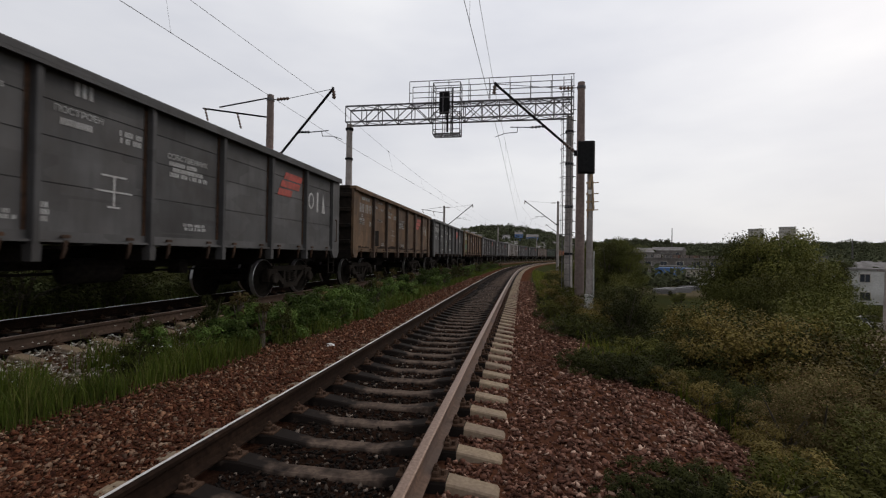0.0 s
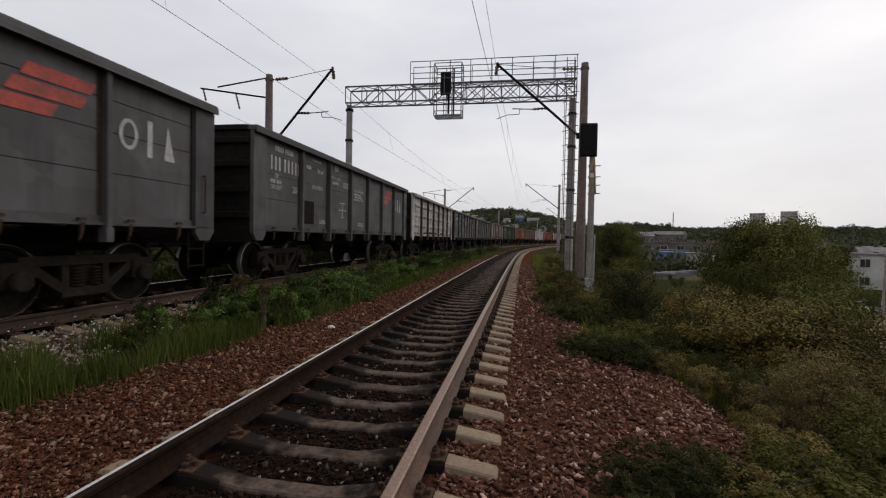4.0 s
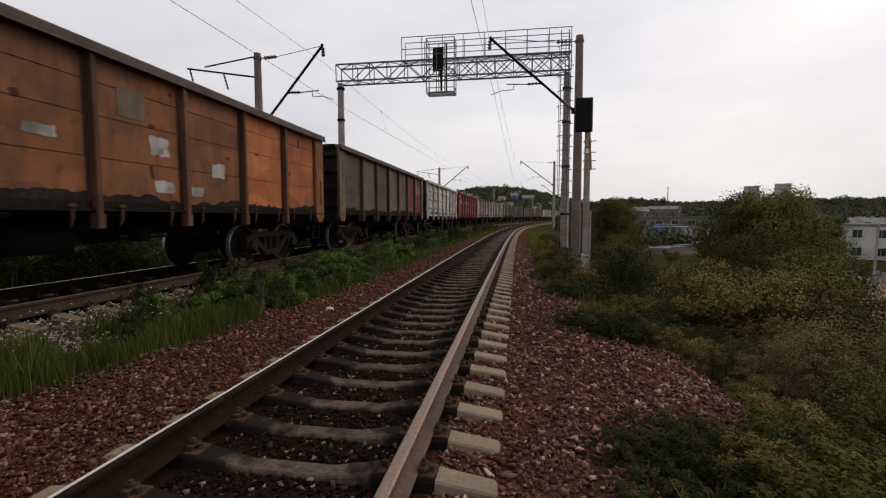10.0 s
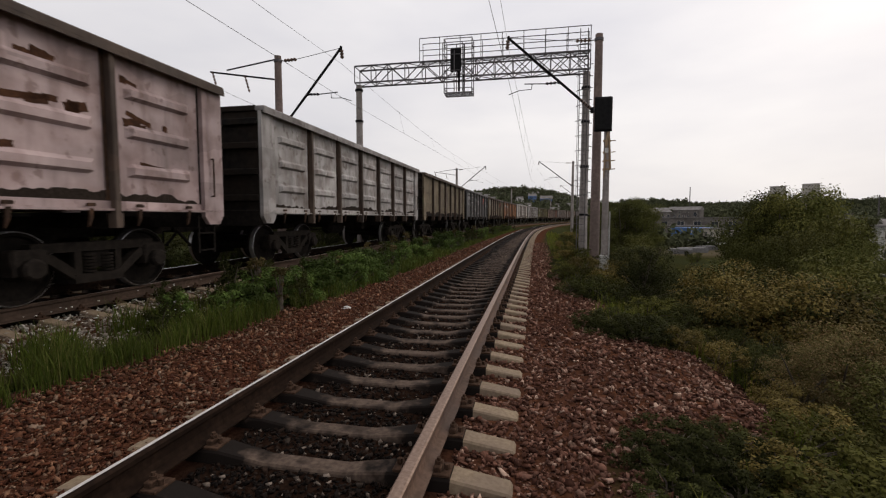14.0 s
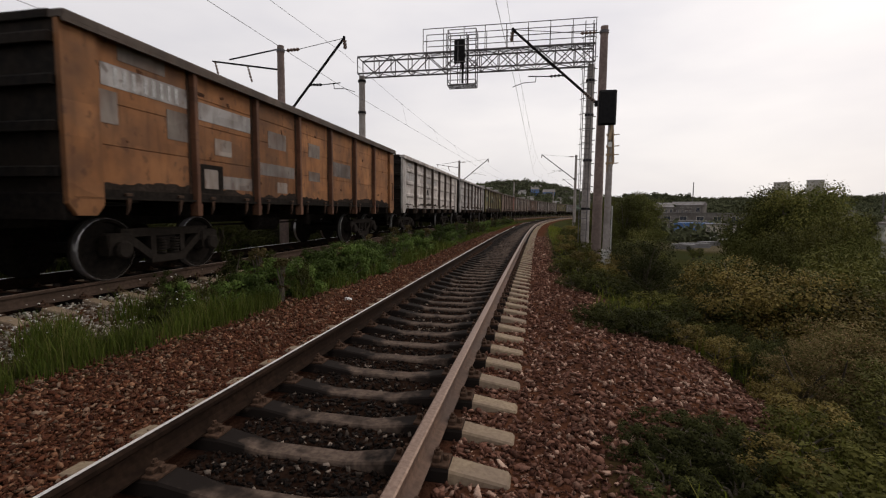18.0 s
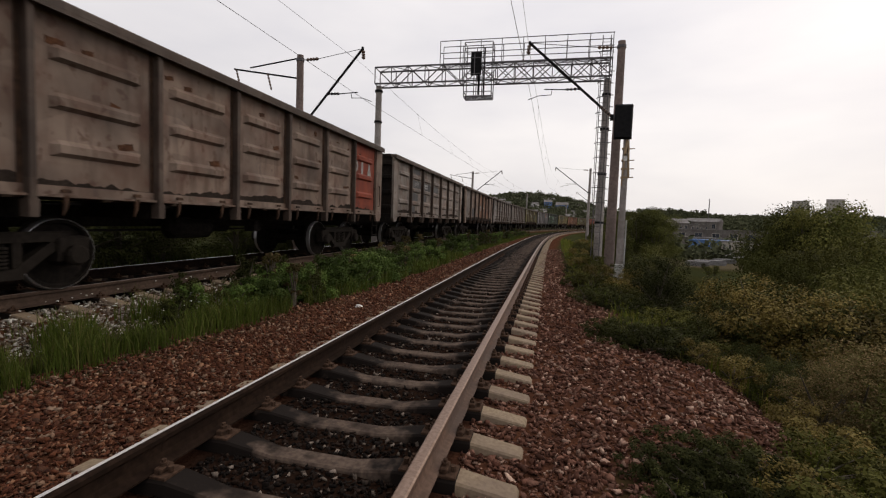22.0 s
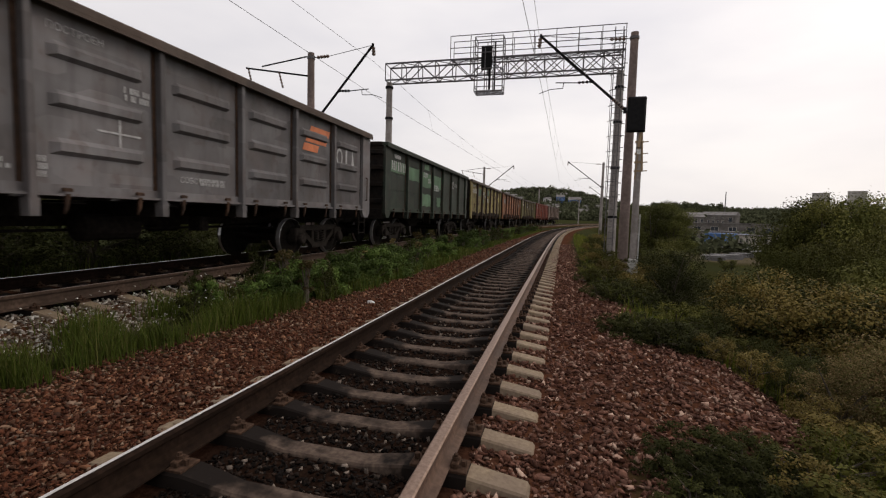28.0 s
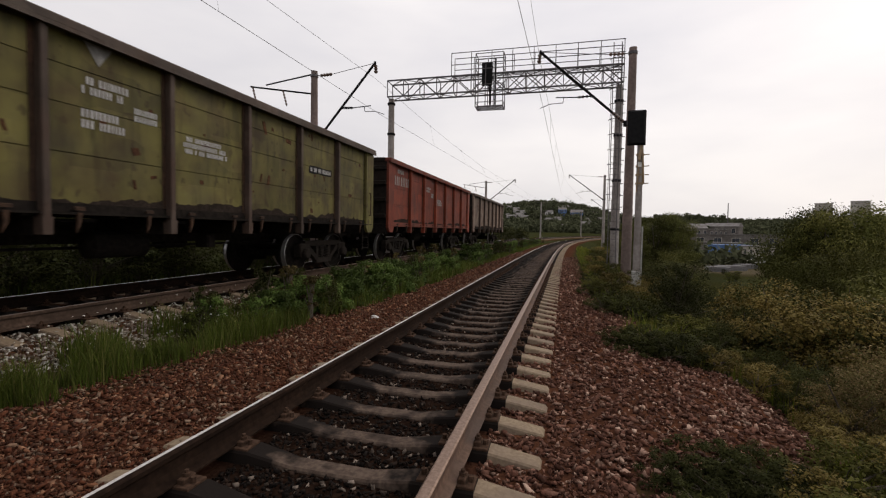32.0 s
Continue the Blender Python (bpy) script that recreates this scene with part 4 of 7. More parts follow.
    pipe.tube((-3.95, -0.62, 8.35), (-3.95, -0.62, 10.9), 0.03)
    part("signal_stem", pipe.mesh("signal_stem", M_BLACK), root)
    for x, g in ((xl + 0.1, -0.5), (xr - 0.15, -1.05)):
        p = part("post", tapered_post(zb - g, 0.23, 0.17, M_CONCRETE), root, "grey concrete bridge post", (x, 0, g))
        for z in (2.6, 5.2, 7.6, 9.4):
            part("band", Shape().lathe([(0.235, z - 0.06), (0.235, z + 0.06)], n=14).mesh("band", M_BLACK), p)
    lad = Shape()
    for sx in (-0.2, 0.2):
        lad.bar((xr - 0.33 + sx, -0.42, -0.3), (xr - 0.33 + sx, -0.42, 11.3), 0.04)
    for i in range(36):
        lad.tube((xr - 0.53, -0.42, 0.1 + i * 0.31), (xr - 0.13, -0.42, 0.1 + i * 0.31), 0.011, n=5)
    part("ladder", lad.mesh("ladder", M_GALV), root, "steel rung ladder up the post")
    cage = Shape()
    for i in range(11):
        z = 2.6 + i * 0.78
        q = [(xr - 0.33 + 0.36 * math.cos(a), -0.42 - 0.36 * math.sin(a), z) for a in np.linspace(0, math.pi, 9)]
        for a, b in zip(q[:-1], q[1:]):
            cage.bar(a, b, 0.03)
    for a in (0.6, math.pi / 2, math.pi - 0.6):
        cage.bar((xr - 0.33 + 0.36 * math.cos(a), -0.42 - 0.36 * math.sin(a), 2.6), (xr - 0.33 + 0.36 * math.cos(a), -0.42 - 0.36 * math.sin(a), 10.4), 0.025)
    part("ladder_cage", cage.mesh("ladder_cage", M_GALV), root, "hooped safety cage of the ladder")
    peg = Shape().tube((xr - 0.15, -0.1, 0), (xr + 0.18, -0.1, 0), 0.02, n=5).mesh("climbing_peg", M_BLACK)
    for i in range(14):
        part("climbing_peg", peg, root, at=(0, 0, 1.5 + i * 0.62))


signal_bridge()


def mast_signal():
    root = tagged(new("signal_mast"), "grey-white concrete signal mast with black signal head", "railway signal")
    root.matrix_basis = pose(2.48, 16.9, -0.8, 0, 0, 0)
    part("post", tapered_post(5.3, 0.125, 0.10, M_CONCRETE), root)
    foot = Shape()
    foot.box((0, 0, 0.42), (0.34, 0.3, 0.84), taper=0.85, bevel=0.03)
    foot.tube((0.14, -0.1, 0.1), (0.14, -0.1, 2.4), 0.025)
    part("cable_box", foot.mesh("cable_box", surface("grey_whitewash", (0.30, 0.295, 0.28), (0.42, 0.41, 0.39), 12, 2, 0.9, 0, 0.2, 0.004, (0.2, 0.18, 0.16), 0.5)), root, "whitewashed concrete foot and cable box")
    signal_head(root, (-0.16, -0.12, 5.82), 0.6, 1.2)
    ochre = surface("ochre_rusty_steel", (0.22, 0.15, 0.09), (0.32, 0.23, 0.14), 20, 3, 0.8)
    for z in (4.9, 4.5, 4.2, 3.9):
        part("bracket", Shape().lathe([(0.135, z - 0.03), (0.135, z + 0.03)], n=12).tube((0.1, 0, z), (0.3, 0.02, z + 0.02), 0.018, n=5).mesh("bracket", ochre), root, "rusty ochre strap bracket")
    part("cable", Shape().tube((0.02, -0.1, 5.2), (-0.05, -0.16, 4.7), 0.05).mesh("cable", ochre), root)
    part("strut", Shape().bar((0.12, -0.08, 3.9), (0.05, -0.12, 5.1), 0.05).mesh("strut", ochre), root)
    part("strut", Shape().bar((-0.1, -0.1, 3.6), (-0.02, -0.12, 5.0), 0.04).mesh("strut", ochre), root)
    plate = Shape()
    plate.box((-0.02, -0.135, 4.55), (0.12, 0.012, 0.16))
    part("plate", plate.mesh("plate", M_WHITE), root)


mast_signal()


# ---- plants ----
GREENS = [(0.0554, 0.0556, 0.0136), (0.0778, 0.0766, 0.0185), (0.0977, 0.0940, 0.0234), (0.0660, 0.0654, 0.0173), (0.1155, 0.1063, 0.0297)]
M_LEAF = island_mat("green_leaves", GREENS, 0.7, 0.06, 0, 0.12)
M_LEAF_LOW = island_mat("fresh_low_leaves", [tuple(0.9 * v for v in c) for c in GREENS], 0.8, 0.04, 0, 0.15)
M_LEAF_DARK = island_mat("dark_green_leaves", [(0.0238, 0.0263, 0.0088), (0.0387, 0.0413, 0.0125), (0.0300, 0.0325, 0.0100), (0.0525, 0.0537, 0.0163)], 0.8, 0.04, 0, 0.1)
M_LEAF_OLIVE = island_mat("olive_leaves", [(0.0809, 0.0619, 0.0157), (0.1068, 0.0809, 0.0213), (0.1349, 0.1000, 0.0292), (0.0910, 0.0630, 0.0202)], 0.7, 0.06, 0, 0.12)
M_LEAF_BROWN = island_mat("seeding_brown_weeds", [(0.050, 0.046, 0.015), (0.080, 0.066, 0.023), (0.115, 0.076, 0.036), (0.058, 0.058, 0.018), (0.092, 0.074, 0.027), (0.140, 0.088, 0.045), (0.066, 0.064, 0.020), (0.24, 0.17, 0.10)], 0.8, 0.04, 0, 0.2)
M_LEAF_WEED = island_mat("bright_weed_leaves", [(0.034, 0.056, 0.012), (0.056, 0.090, 0.019), (0.078, 0.118, 0.027), (0.045, 0.068, 0.015), (0.095, 0.120, 0.032)], 0.7, 0.08, 0, 0.2)
M_LEAF_TREE = island_mat("tree_leaves", [(0.0421, 0.0468, 0.0129), (0.0655, 0.0679, 0.0175), (0.0527, 0.0562, 0.0152), (0.0866, 0.0842, 0.0234)], 0.8, 0.04, 0, 0.15)
M_GRASS = island_mat("green_grass", [(0.0304, 0.0451, 0.0070), (0.0519, 0.0719, 0.0099), (0.0685, 0.0867, 0.0140), (0.0441, 0.0537, 0.0113), (0.1064, 0.1040, 0.0296)], 0.75, 0.12, 0, 0.3)
M_GRASS_SLOPE = island_mat("yellowing_slope_grass", [(0.0578, 0.0767, 0.0098), (0.0986, 0.1222, 0.0139), (0.1302, 0.1474, 0.0196), (0.0838, 0.0913, 0.0158), (0.2022, 0.1768, 0.0414)], 0.75, 0.12, 0, 0.3)
M_BARK = surface("grey_brown_bark", (0.05, 0.04, 0.03), (0.10, 0.08, 0.06), 25, 3, 0.9)
M_FLOWER = island_mat("pale_flower_heads", [(0.45, 0.45, 0.42), (0.6, 0.6, 0.56), (0.36, 0.34, 0.28)], 0.7)


def leaf_cloud(rng, centres, radii, n, size, flat=0.75, droop=0.2):
    """Leaves strewn through a set of clumps, thicker at their skins: each a small pointed quad."""
    w = radii ** 2
    k = rng.choice(len(centres), n, p=w / w.sum())
    d = rng.normal(0, 1, (n, 3))
    d /= np.linalg.norm(d, axis=1)[:, None]
    r = radii[k] * rng.uniform(0.25, 1.0, n) ** 0.5 * rng.uniform(0.8, 1.18, n)
    p = centres[k] + d * r[:, None] * np.array([1, 1, flat])
    # leaf faces turn outwards and to the sky
    nm = d * 0.75 + np.array([0, 0, 0.6]) + rng.normal(0, 0.42, (n, 3))
    ax = np.cross(nm, rng.normal(0, 1, (n, 3)))
    ax /= np.linalg.norm(ax, axis=1)[:, None] + 1e-9
    ax[:, 2] -= droop
    ax /= np.linalg.norm(ax, axis=1)[:, None]
    sd = np.cross(ax, nm)
    sd /= np.linalg.norm(sd, axis=1)[:, None] + 1e-9
    L = (size * rng.uniform(0.6, 1.35, n))[:, None]
    v = np.stack([p, p + ax * L * 0.45 + sd * L * 0.27, p + ax * L, p + ax * L * 0.45 - sd * L * 0.27], 1).reshape(-1, 3)
    return v, np.arange(4 * n).reshape(n, 4)


def plant_meshes(seed, height, spread, clumps, leaves, size, leaf_mat, low=0.12):
    """Stems and foliage of one bush or small tree, its foot at the origin."""
    rng = np.random.default_rng(seed)
    a, q = rng.uniform(0, 6.28, clumps), rng.uniform(0, 1, clumps) ** 0.6
    z = height * rng.uniform(low, 0.93, clumps)
    env = np.sqrt(np.clip(1 - ((z / height - 0.45) / 0.62) ** 2, 0.08, 1))
    c = np.c_[np.cos(a) * q * spread * env, np.sin(a) * q * spread * env, z]
    rad = rng.uniform(0.13, 0.34, clumps) * min(spread, height * 0.6)
    v, f = leaf_cloud(rng, c, rad, leaves, size)
    # sprigs that stand out of the crown
    m = max(4, clumps // 7)
    tips = c[rng.choice(clumps, m)] + np.c_[rng.normal(0, 0.06, (m, 2)) * spread, rng.uniform(0.04, 0.11, m) * height * 0.6]
    v2, f2 = leaf_cloud(rng, tips, rng.uniform(0.05, 0.10, m) * spread, leaves // 22, size * 0.85, 2.2)
    foliage = bulk_mesh("foliage", np.r_[v, v2], np.r_[f, f2 + len(v)], leaf_mat)
    sh = Shape()
    trunk = 0.018 * height + 0.012
    for i in range(min(clumps, 12)):
        e = Vector(c[i])
        mid = Vector((e.x * 0.25, e.y * 0.25, e.z * 0.5))
        sh.tube((rng.normal(0, 0.04), rng.normal(0, 0.04), -0.15), mid, trunk, trunk * 0.6, 5, caps=False)
        sh.tube(mid, e, trunk * 0.6, trunk * 0.15, 5, caps=False)
    return sh.mesh("trunk", M_BARK), foliage


def make_plant(name, meshes, label, category, m, group):
    root = tagged(new(name), label, category, group)
    tagged(part("trunk", meshes[0], root), kind="stuff")
    part("foliage", meshes[1], root)
    root.matrix_basis = m
    return root


def polar(deg, r):
    return math.sin(radians(deg)) * r, math.cos(radians(deg)) * r


def drop_to_ground(x, y):
    return float(ground_z(x, y)[0])


def build_shrubs():
    rng = random.Random(5)
    kinds = [("shrub", plant_meshes(21, 2.6, 1.25, 70, 13000, 0.058, M_LEAF), "dense green wild shrub on the embankment slope"),
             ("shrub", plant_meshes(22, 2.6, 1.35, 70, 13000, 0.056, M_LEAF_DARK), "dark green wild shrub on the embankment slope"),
             ("shrub", plant_meshes(23, 2.5, 1.2, 64, 13000, 0.056, M_LEAF_OLIVE), "olive-green wild shrub with yellowing leaves"),
             ("weed_clump", plant_meshes(24, 2.2, 0.8, 60, 11000, 0.042, M_LEAF_BROWN, 0.12), "tall brownish seeding weeds on the slope"),
             ("shrub", plant_meshes(25, 2.8, 1.3, 74, 13000, 0.055, M_LEAF), "leafy green shrub on the embankment slope")]
    # how far below eye level the slope shrubs reach, as a gradient, by bearing: they stand tall at the mast and open towards the yard
    bearing = [0, 4, 8, 9.5, 12.5, 14.2, 17, 20.5, 22.5, 25, 29, 31.5, 33.5, 36, 45]
    fall = [0.15, 0.15, 0.145, 0.06, 0.035, 0.085, 0.115, 0.11, 0.07, 0.075, 0.075, 0.11, 0.19, 0.28, 0.36]

    def slope_shrub(x, y, k, top, fat=1.0):
        g = drop_to_ground(x, y)
        h = min(top - g, 3.4)
        if h < 0.4:
            return
        name, me, label = kinds[k]
        sc = h / 2.5
        wide = fat * max(0.75, min(1.12, 1.5 / sc * 0.75))
        make_plant(name, me, label, "shrub" if name == "shrub" else "weeds",
                   Matrix.Translation((x, y, g)) @ pose(0, 0, 0, rng.uniform(-5, 5), rng.uniform(-5, 5), rng.uniform(0, 360)) @ Matrix.Diagonal((sc * wide, sc * wide, sc, 1)), "slope shrubs")

    s = 6.4
    while s < 75:
        for d in (3.5, 4.6, 5.9, 7.3, 9.0, 10.9, 13.0):
            if (s < 9.5 and d < 4.3) or (s < 8 and d < 5.2) or (d < 4 and s > 30):
                continue
            c, _ = on_track(s + rng.uniform(-0.6, 0.6), d + rng.uniform(-0.6, 0.6))
            away, az = math.hypot(c.x, c.y), math.degrees(math.atan2(c.x, c.y))
            drop = float(np.interp(az, bearing, fall)) + rng.uniform(-0.008, 0.085) + max(0.0, 9 - away) * 0.018
            if d < 4:
                drop += 0.05
            if (s > 24 and 13.5 < az < 22) or rng.random() < 0.15:
                continue
            k = rng.choice((2, 2, 0, 4, 1, 3)) if az < 14 else rng.choice((1, 1, 0, 2, 4, 1))
            slope_shrub(c.x, c.y, k, 1.37 - drop * away)
        s += 1.5 + 0.045 * s
    # rounded olive shrub, dark-leaved shrubs beside it, brown seeding weeds before it
    # the dark leaves put the shade of the hollow into the colour
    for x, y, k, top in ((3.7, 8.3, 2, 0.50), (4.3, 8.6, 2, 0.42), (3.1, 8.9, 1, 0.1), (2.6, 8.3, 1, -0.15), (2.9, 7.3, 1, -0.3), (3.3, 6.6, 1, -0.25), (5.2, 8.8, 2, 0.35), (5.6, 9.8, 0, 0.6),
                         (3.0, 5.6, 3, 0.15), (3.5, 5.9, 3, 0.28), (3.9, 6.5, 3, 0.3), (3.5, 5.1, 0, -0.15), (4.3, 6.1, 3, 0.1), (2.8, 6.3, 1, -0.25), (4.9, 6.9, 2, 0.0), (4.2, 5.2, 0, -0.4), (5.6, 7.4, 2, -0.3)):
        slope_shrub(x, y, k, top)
    # the big tree by the yard and its neighbours
    big = plant_meshes(31, 7.2, 2.3, 120, 34000, 0.085, M_LEAF, 0.2)
    big2 = plant_meshes(32, 6.0, 2.0, 110, 30000, 0.08, M_LEAF_TREE, 0.2)

    def tree(x, y, top, k, fat=1.0, label=""):
        g = drop_to_ground(x, y)
        b, hh = ((big, 7.2), (big2, 6.0))[k]
        sc = (top - g) / hh / 0.97
        make_plant("tree", b, label or ("bushy young tree with a broad green crown" if k == 0 else "dark green bushy tree on low land"), "tree",
                   Matrix.Translation((x, y, g)) @ pose(0, 0, 0, 0, 0, rng.uniform(0, 360)) @ Matrix.Diagonal((sc * fat, sc * fat, sc, 1)), "trees below the embankment")

    for az, r, top, k in ((23.4, 18.5, 1.5, 1), (24.9, 19.5, 2.3, 1), (26.6, 19.0, 2.45, 0), (28.2, 19.5, 2.3, 1), (29.6, 18.6, 1.5, 0), (30.8, 17.4, 0.75, 1), (31.6, 16.4, 0.2, 1), (27.0, 15.5, 1.1, 0), (24.6, 15.2, 0.7, 1), (29.0, 15.0, 0.6, 1)):
        x, y = polar(az, r)
        tree(x, y, top, k, 0.72)
    for az, r, top in ((6.6, 92, 3.0), (7.9, 84, 3.4), (9.0, 96, 4.6), (10.2, 88, 4.2), (11.3, 98, 5.4), (12.2, 90, 4.0), (13.2, 104, 2.2), (8.4, 66, 0.6), (24.5, 120, 3.4), (28.5, 100, 3.0), (31.5, 104, 1.6), (39.5, 110, 4.6), (37.8, 126, 2.6)):
        x, y = polar(az, r)
        tree(x, y, top, 1, 1.1, "dark green broad-crowned tree on low land")
    for i in range(34):
        az = rng.uniform(5, 14) if i < 14 else (rng.uniform(14, 22) if i < 24 else rng.uniform(27, 37))
        r = rng.uniform(46, 108) if i < 24 else rng.uniform(70, 100)
        x, y = polar(az, r)
        tree(x, y, drop_to_ground(x, y) + (rng.uniform(1.0, 1.9) if 13.5 < az < 23 else rng.uniform(1.6, 3.4)), 1, 1.3, "low round bush on the land below")
    # low clumps on the shoulder
    low = [plant_meshes(41, 0.55, 0.5, 44, 3600, 0.038, M_LEAF_LOW, 0.04), plant_meshes(42, 0.5, 0.55, 44, 4200, 0.034, M_LEAF_DARK, 0.04), plant_meshes(43, 0.6, 0.4, 40, 3200, 0.032, M_LEAF_OLIVE, 0.04)]
    # a dark bush by the rails, two low mounds on the gravel's edge, then plants all along it
    spots = [(0.76, 3.1, 0.46, 1), (0.98, 3.3, 0.58, 1), (1.02, 2.95, 0.55, 1), (1.28, 3.2, 0.66, 1), (1.35, 3.55, 0.55, 1), (1.6, 3.35, 0.6, 1), (0.84, 2.75, 0.45, 1), (1.25, 2.8, 0.6, 1), (1.55, 3.0, 0.65, 2),
             (0.85, 6.95, 0.62, 1), (1.1, 6.75, 0.8, 1), (1.4, 6.6, 0.85, 1), (1.7, 6.75, 0.9, 1), (1.25, 7.2, 0.75, 1), (1.9, 7.2, 0.9, 1), (2.3, 7.0, 0.9, 0), (2.0, 6.5, 0.7, 2), (1.6, 7.6, 0.7, 1),
             (0.85, 10.2, 0.7, 1), (1.15, 9.8, 0.9, 1), (1.45, 9.4, 0.9, 1), (1.2, 10.6, 0.9, 1), (1.75, 9.9, 1.0, 1), (1.6, 10.8, 1.0, 0), (2.1, 8.8, 1.0, 0), (2.3, 8.0, 1.1, 1),
             (0.75, 12.2, 0.7, 1), (1.2, 11.8, 1.0, 0), (1.8, 11.6, 1.2, 2), (0.85, 13.6, 0.8, 0), (1.4, 13.4, 1.2, 2), (0.9, 15, 0.9, 1), (1.5, 15.2, 1.3, 0), (1.1, 17.2, 1.0, 2), (1.7, 17.5, 1.4, 0),
             (1.2, 19.6, 1.1, 0), (1.4, 22.5, 1.3, 2), (1.8, 26, 1.5, 0), (2.1, 30, 1.7, 1), (2.6, 35, 1.9, 0), (3.0, 41, 2.0, 2), (3.6, 49, 2.2, 0),
             (1.9, 3.6, 0.8, 0), (2.0, 3.0, 0.9, 0), (2.4, 3.5, 1.1, 0), (2.3, 4.2, 0.8, 2), (2.8, 4.4, 1.0, 0), (2.6, 5.2, 0.7, 2), (2.9, 5.9, 0.9, 2), (3.3, 5.0, 1.1, 0), (2.4, 6.3, 0.8, 2), (1.7, 2.6, 0.8, 0), (2.2, 2.5, 1.0, 0), (2.9, 3.3, 1.2, 0)]
    for i in range(46):
        s, d = rng.uniform(2.0, 7.5), rng.uniform(4.3, 8.5)
        c, _h2 = on_track(s, d)
        spots.append((c.x, c.y, rng.uniform(0.6, 1.6), rng.choice((0, 0, 0, 2, 2))))
    for x, y, sc, k in spots:
        make_plant("low_plant", low[k], "low leafy plants spreading over ballast edge", "plants",
                   Matrix.Translation((x, y, drop_to_ground(x, y) - 0.02)) @ pose(0, 0, 0, 0, 0, rng.uniform(0, 360)) @ Matrix.Diagonal((sc * 1.1, sc * 1.1, sc * 0.85, 1)), "shoulder plants")
    # weeds between the tracks
    weed = [plant_meshes(51, 0.7, 0.42, 46, 3200, 0.055, M_LEAF_WEED, 0.05), plant_meshes(52, 0.8, 0.3, 44, 2600, 0.042, M_LEAF_DARK, 0.05), plant_meshes(53, 0.9, 0.16, 12, 900, 0.045, M_LEAF_BROWN, 0.3)]
    s = 5.2
    while s < 62:
        for _ in range(2 if s > 6 else 1):
            d = rng.uniform(-3.75, -2.95 + min(0.5, 0.03 * s))
            c, _h2 = on_track(s + rng.uniform(-0.3, 0.3), d)
            k = rng.choice((0, 0, 0, 1, 2))
            sc = rng.uniform(0.7, 1.15) * (0.8 if s < 7 else 1.0) * (1.25 if 13 < s < 17 or 22 < s < 24 else 1.0)
            make_plant("weed_clump", weed[k], "leafy green weeds growing between the tracks", "weeds",
                       Matrix.Translation((c.x, c.y, drop_to_ground(c.x, c.y) - 0.02)) @ pose(0, 0, 0, 0, 0, rng.uniform(0, 360)) @ Matrix.Diagonal((sc, sc, sc, 1)), "weeds between the tracks")
        s += 0.55 + 0.012 * s
    for x, y, k, sc in ((-5.0, 6.6, 1, 1.15), (-4.75, 6.9, 2, 1.05), (-4.9, 7.3, 1, 1.1), (-4.5, 7.5, 0, 0.9), (-4.3, 7.9, 0, 0.85), (-4.2, 8.5, 0, 0.9), (-4.6, 8.8, 0, 1.1), (-4.1, 9.4, 0, 0.9), (-4.4, 9.9, 0, 1.15), (-4.0, 10.6, 0, 1.0), (-4.3, 11.3, 0, 1.2), (-5.2, 5.4, 1, 0.8), (-4.8, 4.9, 1, 0.6), (-4.7, 5.8, 1, 0.75)):
        make_plant("weed_clump", weed[k], "tall leafy green weeds beside the ballast" if k == 0 else "tall dark weeds beside the ballast", "weeds",
                   Matrix.Translation((x, y, drop_to_ground(x, y) - 0.02)) @ pose(0, 0, 0, 0, 0, rng.uniform(0, 360)) @ Matrix.Diagonal((sc, sc, sc, 1)), "weeds between the tracks")
    # bushes beyond the train
    for i in range(64):
        s = -6 + i * 1.5
        c, _h2 = on_track(s + rng.uniform(-1, 1), rng.uniform(-12.5, -9.9))
        sc = rng.uniform(0.7, 1.0)
        name, me, label = kinds[1]
        make_plant(name, me, "green bush beyond the train track", "shrub", Matrix.Translation((c.x, c.y, drop_to_ground(c.x, c.y) - 0.05)) @ pose(0, 0, 0, 0, 0, rng.uniform(0, 360)) @ Matrix.Diagonal((sc * 1.5, sc * 1.5, sc, 1)), "bushes beyond the train")


build_shrubs()


def blades(name, x, y, height, width, mat, label, seed, lean=0.45):
    """Grass: each blade a narrow bent strip of two quads."""
    rng = np.random.default_rng(seed)
    n = len(x)
    z = ground_z(x, y) - 0.02
    a = rng.uniform(0, 6.28, n)
    b = a + rng.normal(0, 0.6, n)
    t = rng.uniform(0.05, lean, n)
    sx, sy = -np.sin(a) * width, np.cos(a) * width
    h = height
    mx, my = np.cos(b) * t * h * 0.35, np.sin(b) * t * h * 0.35
    ex, ey = np.cos(b) * t * h * 1.1, np.sin(b) * t * h * 1.1
    P = np.stack([np.c_[x - sx, y - sy, z], np.c_[x + sx, y + sy, z], np.c_[x + mx + sx * 0.8, y + my + sy * 0.8, z + h * 0.6], np.c_[x + mx - sx * 0.8, y + my - sy * 0.8, z + h * 0.6],
                  np.c_[x + ex + sx * 0.15, y + ey + sy * 0.15, z + h], np.c_[x + ex - sx * 0.15, y + ey - sy * 0.15, z + h]], 1).reshape(-1, 3)
    o = (np.arange(n) * 6)[:, None]
    F = np.concatenate([o + np.array([0, 1, 2, 3]), o + np.array([3, 2, 4, 5])])
    return tagged(new(name, bulk_mesh(name, P, F, mat)), label, "grass", kind="stuff")


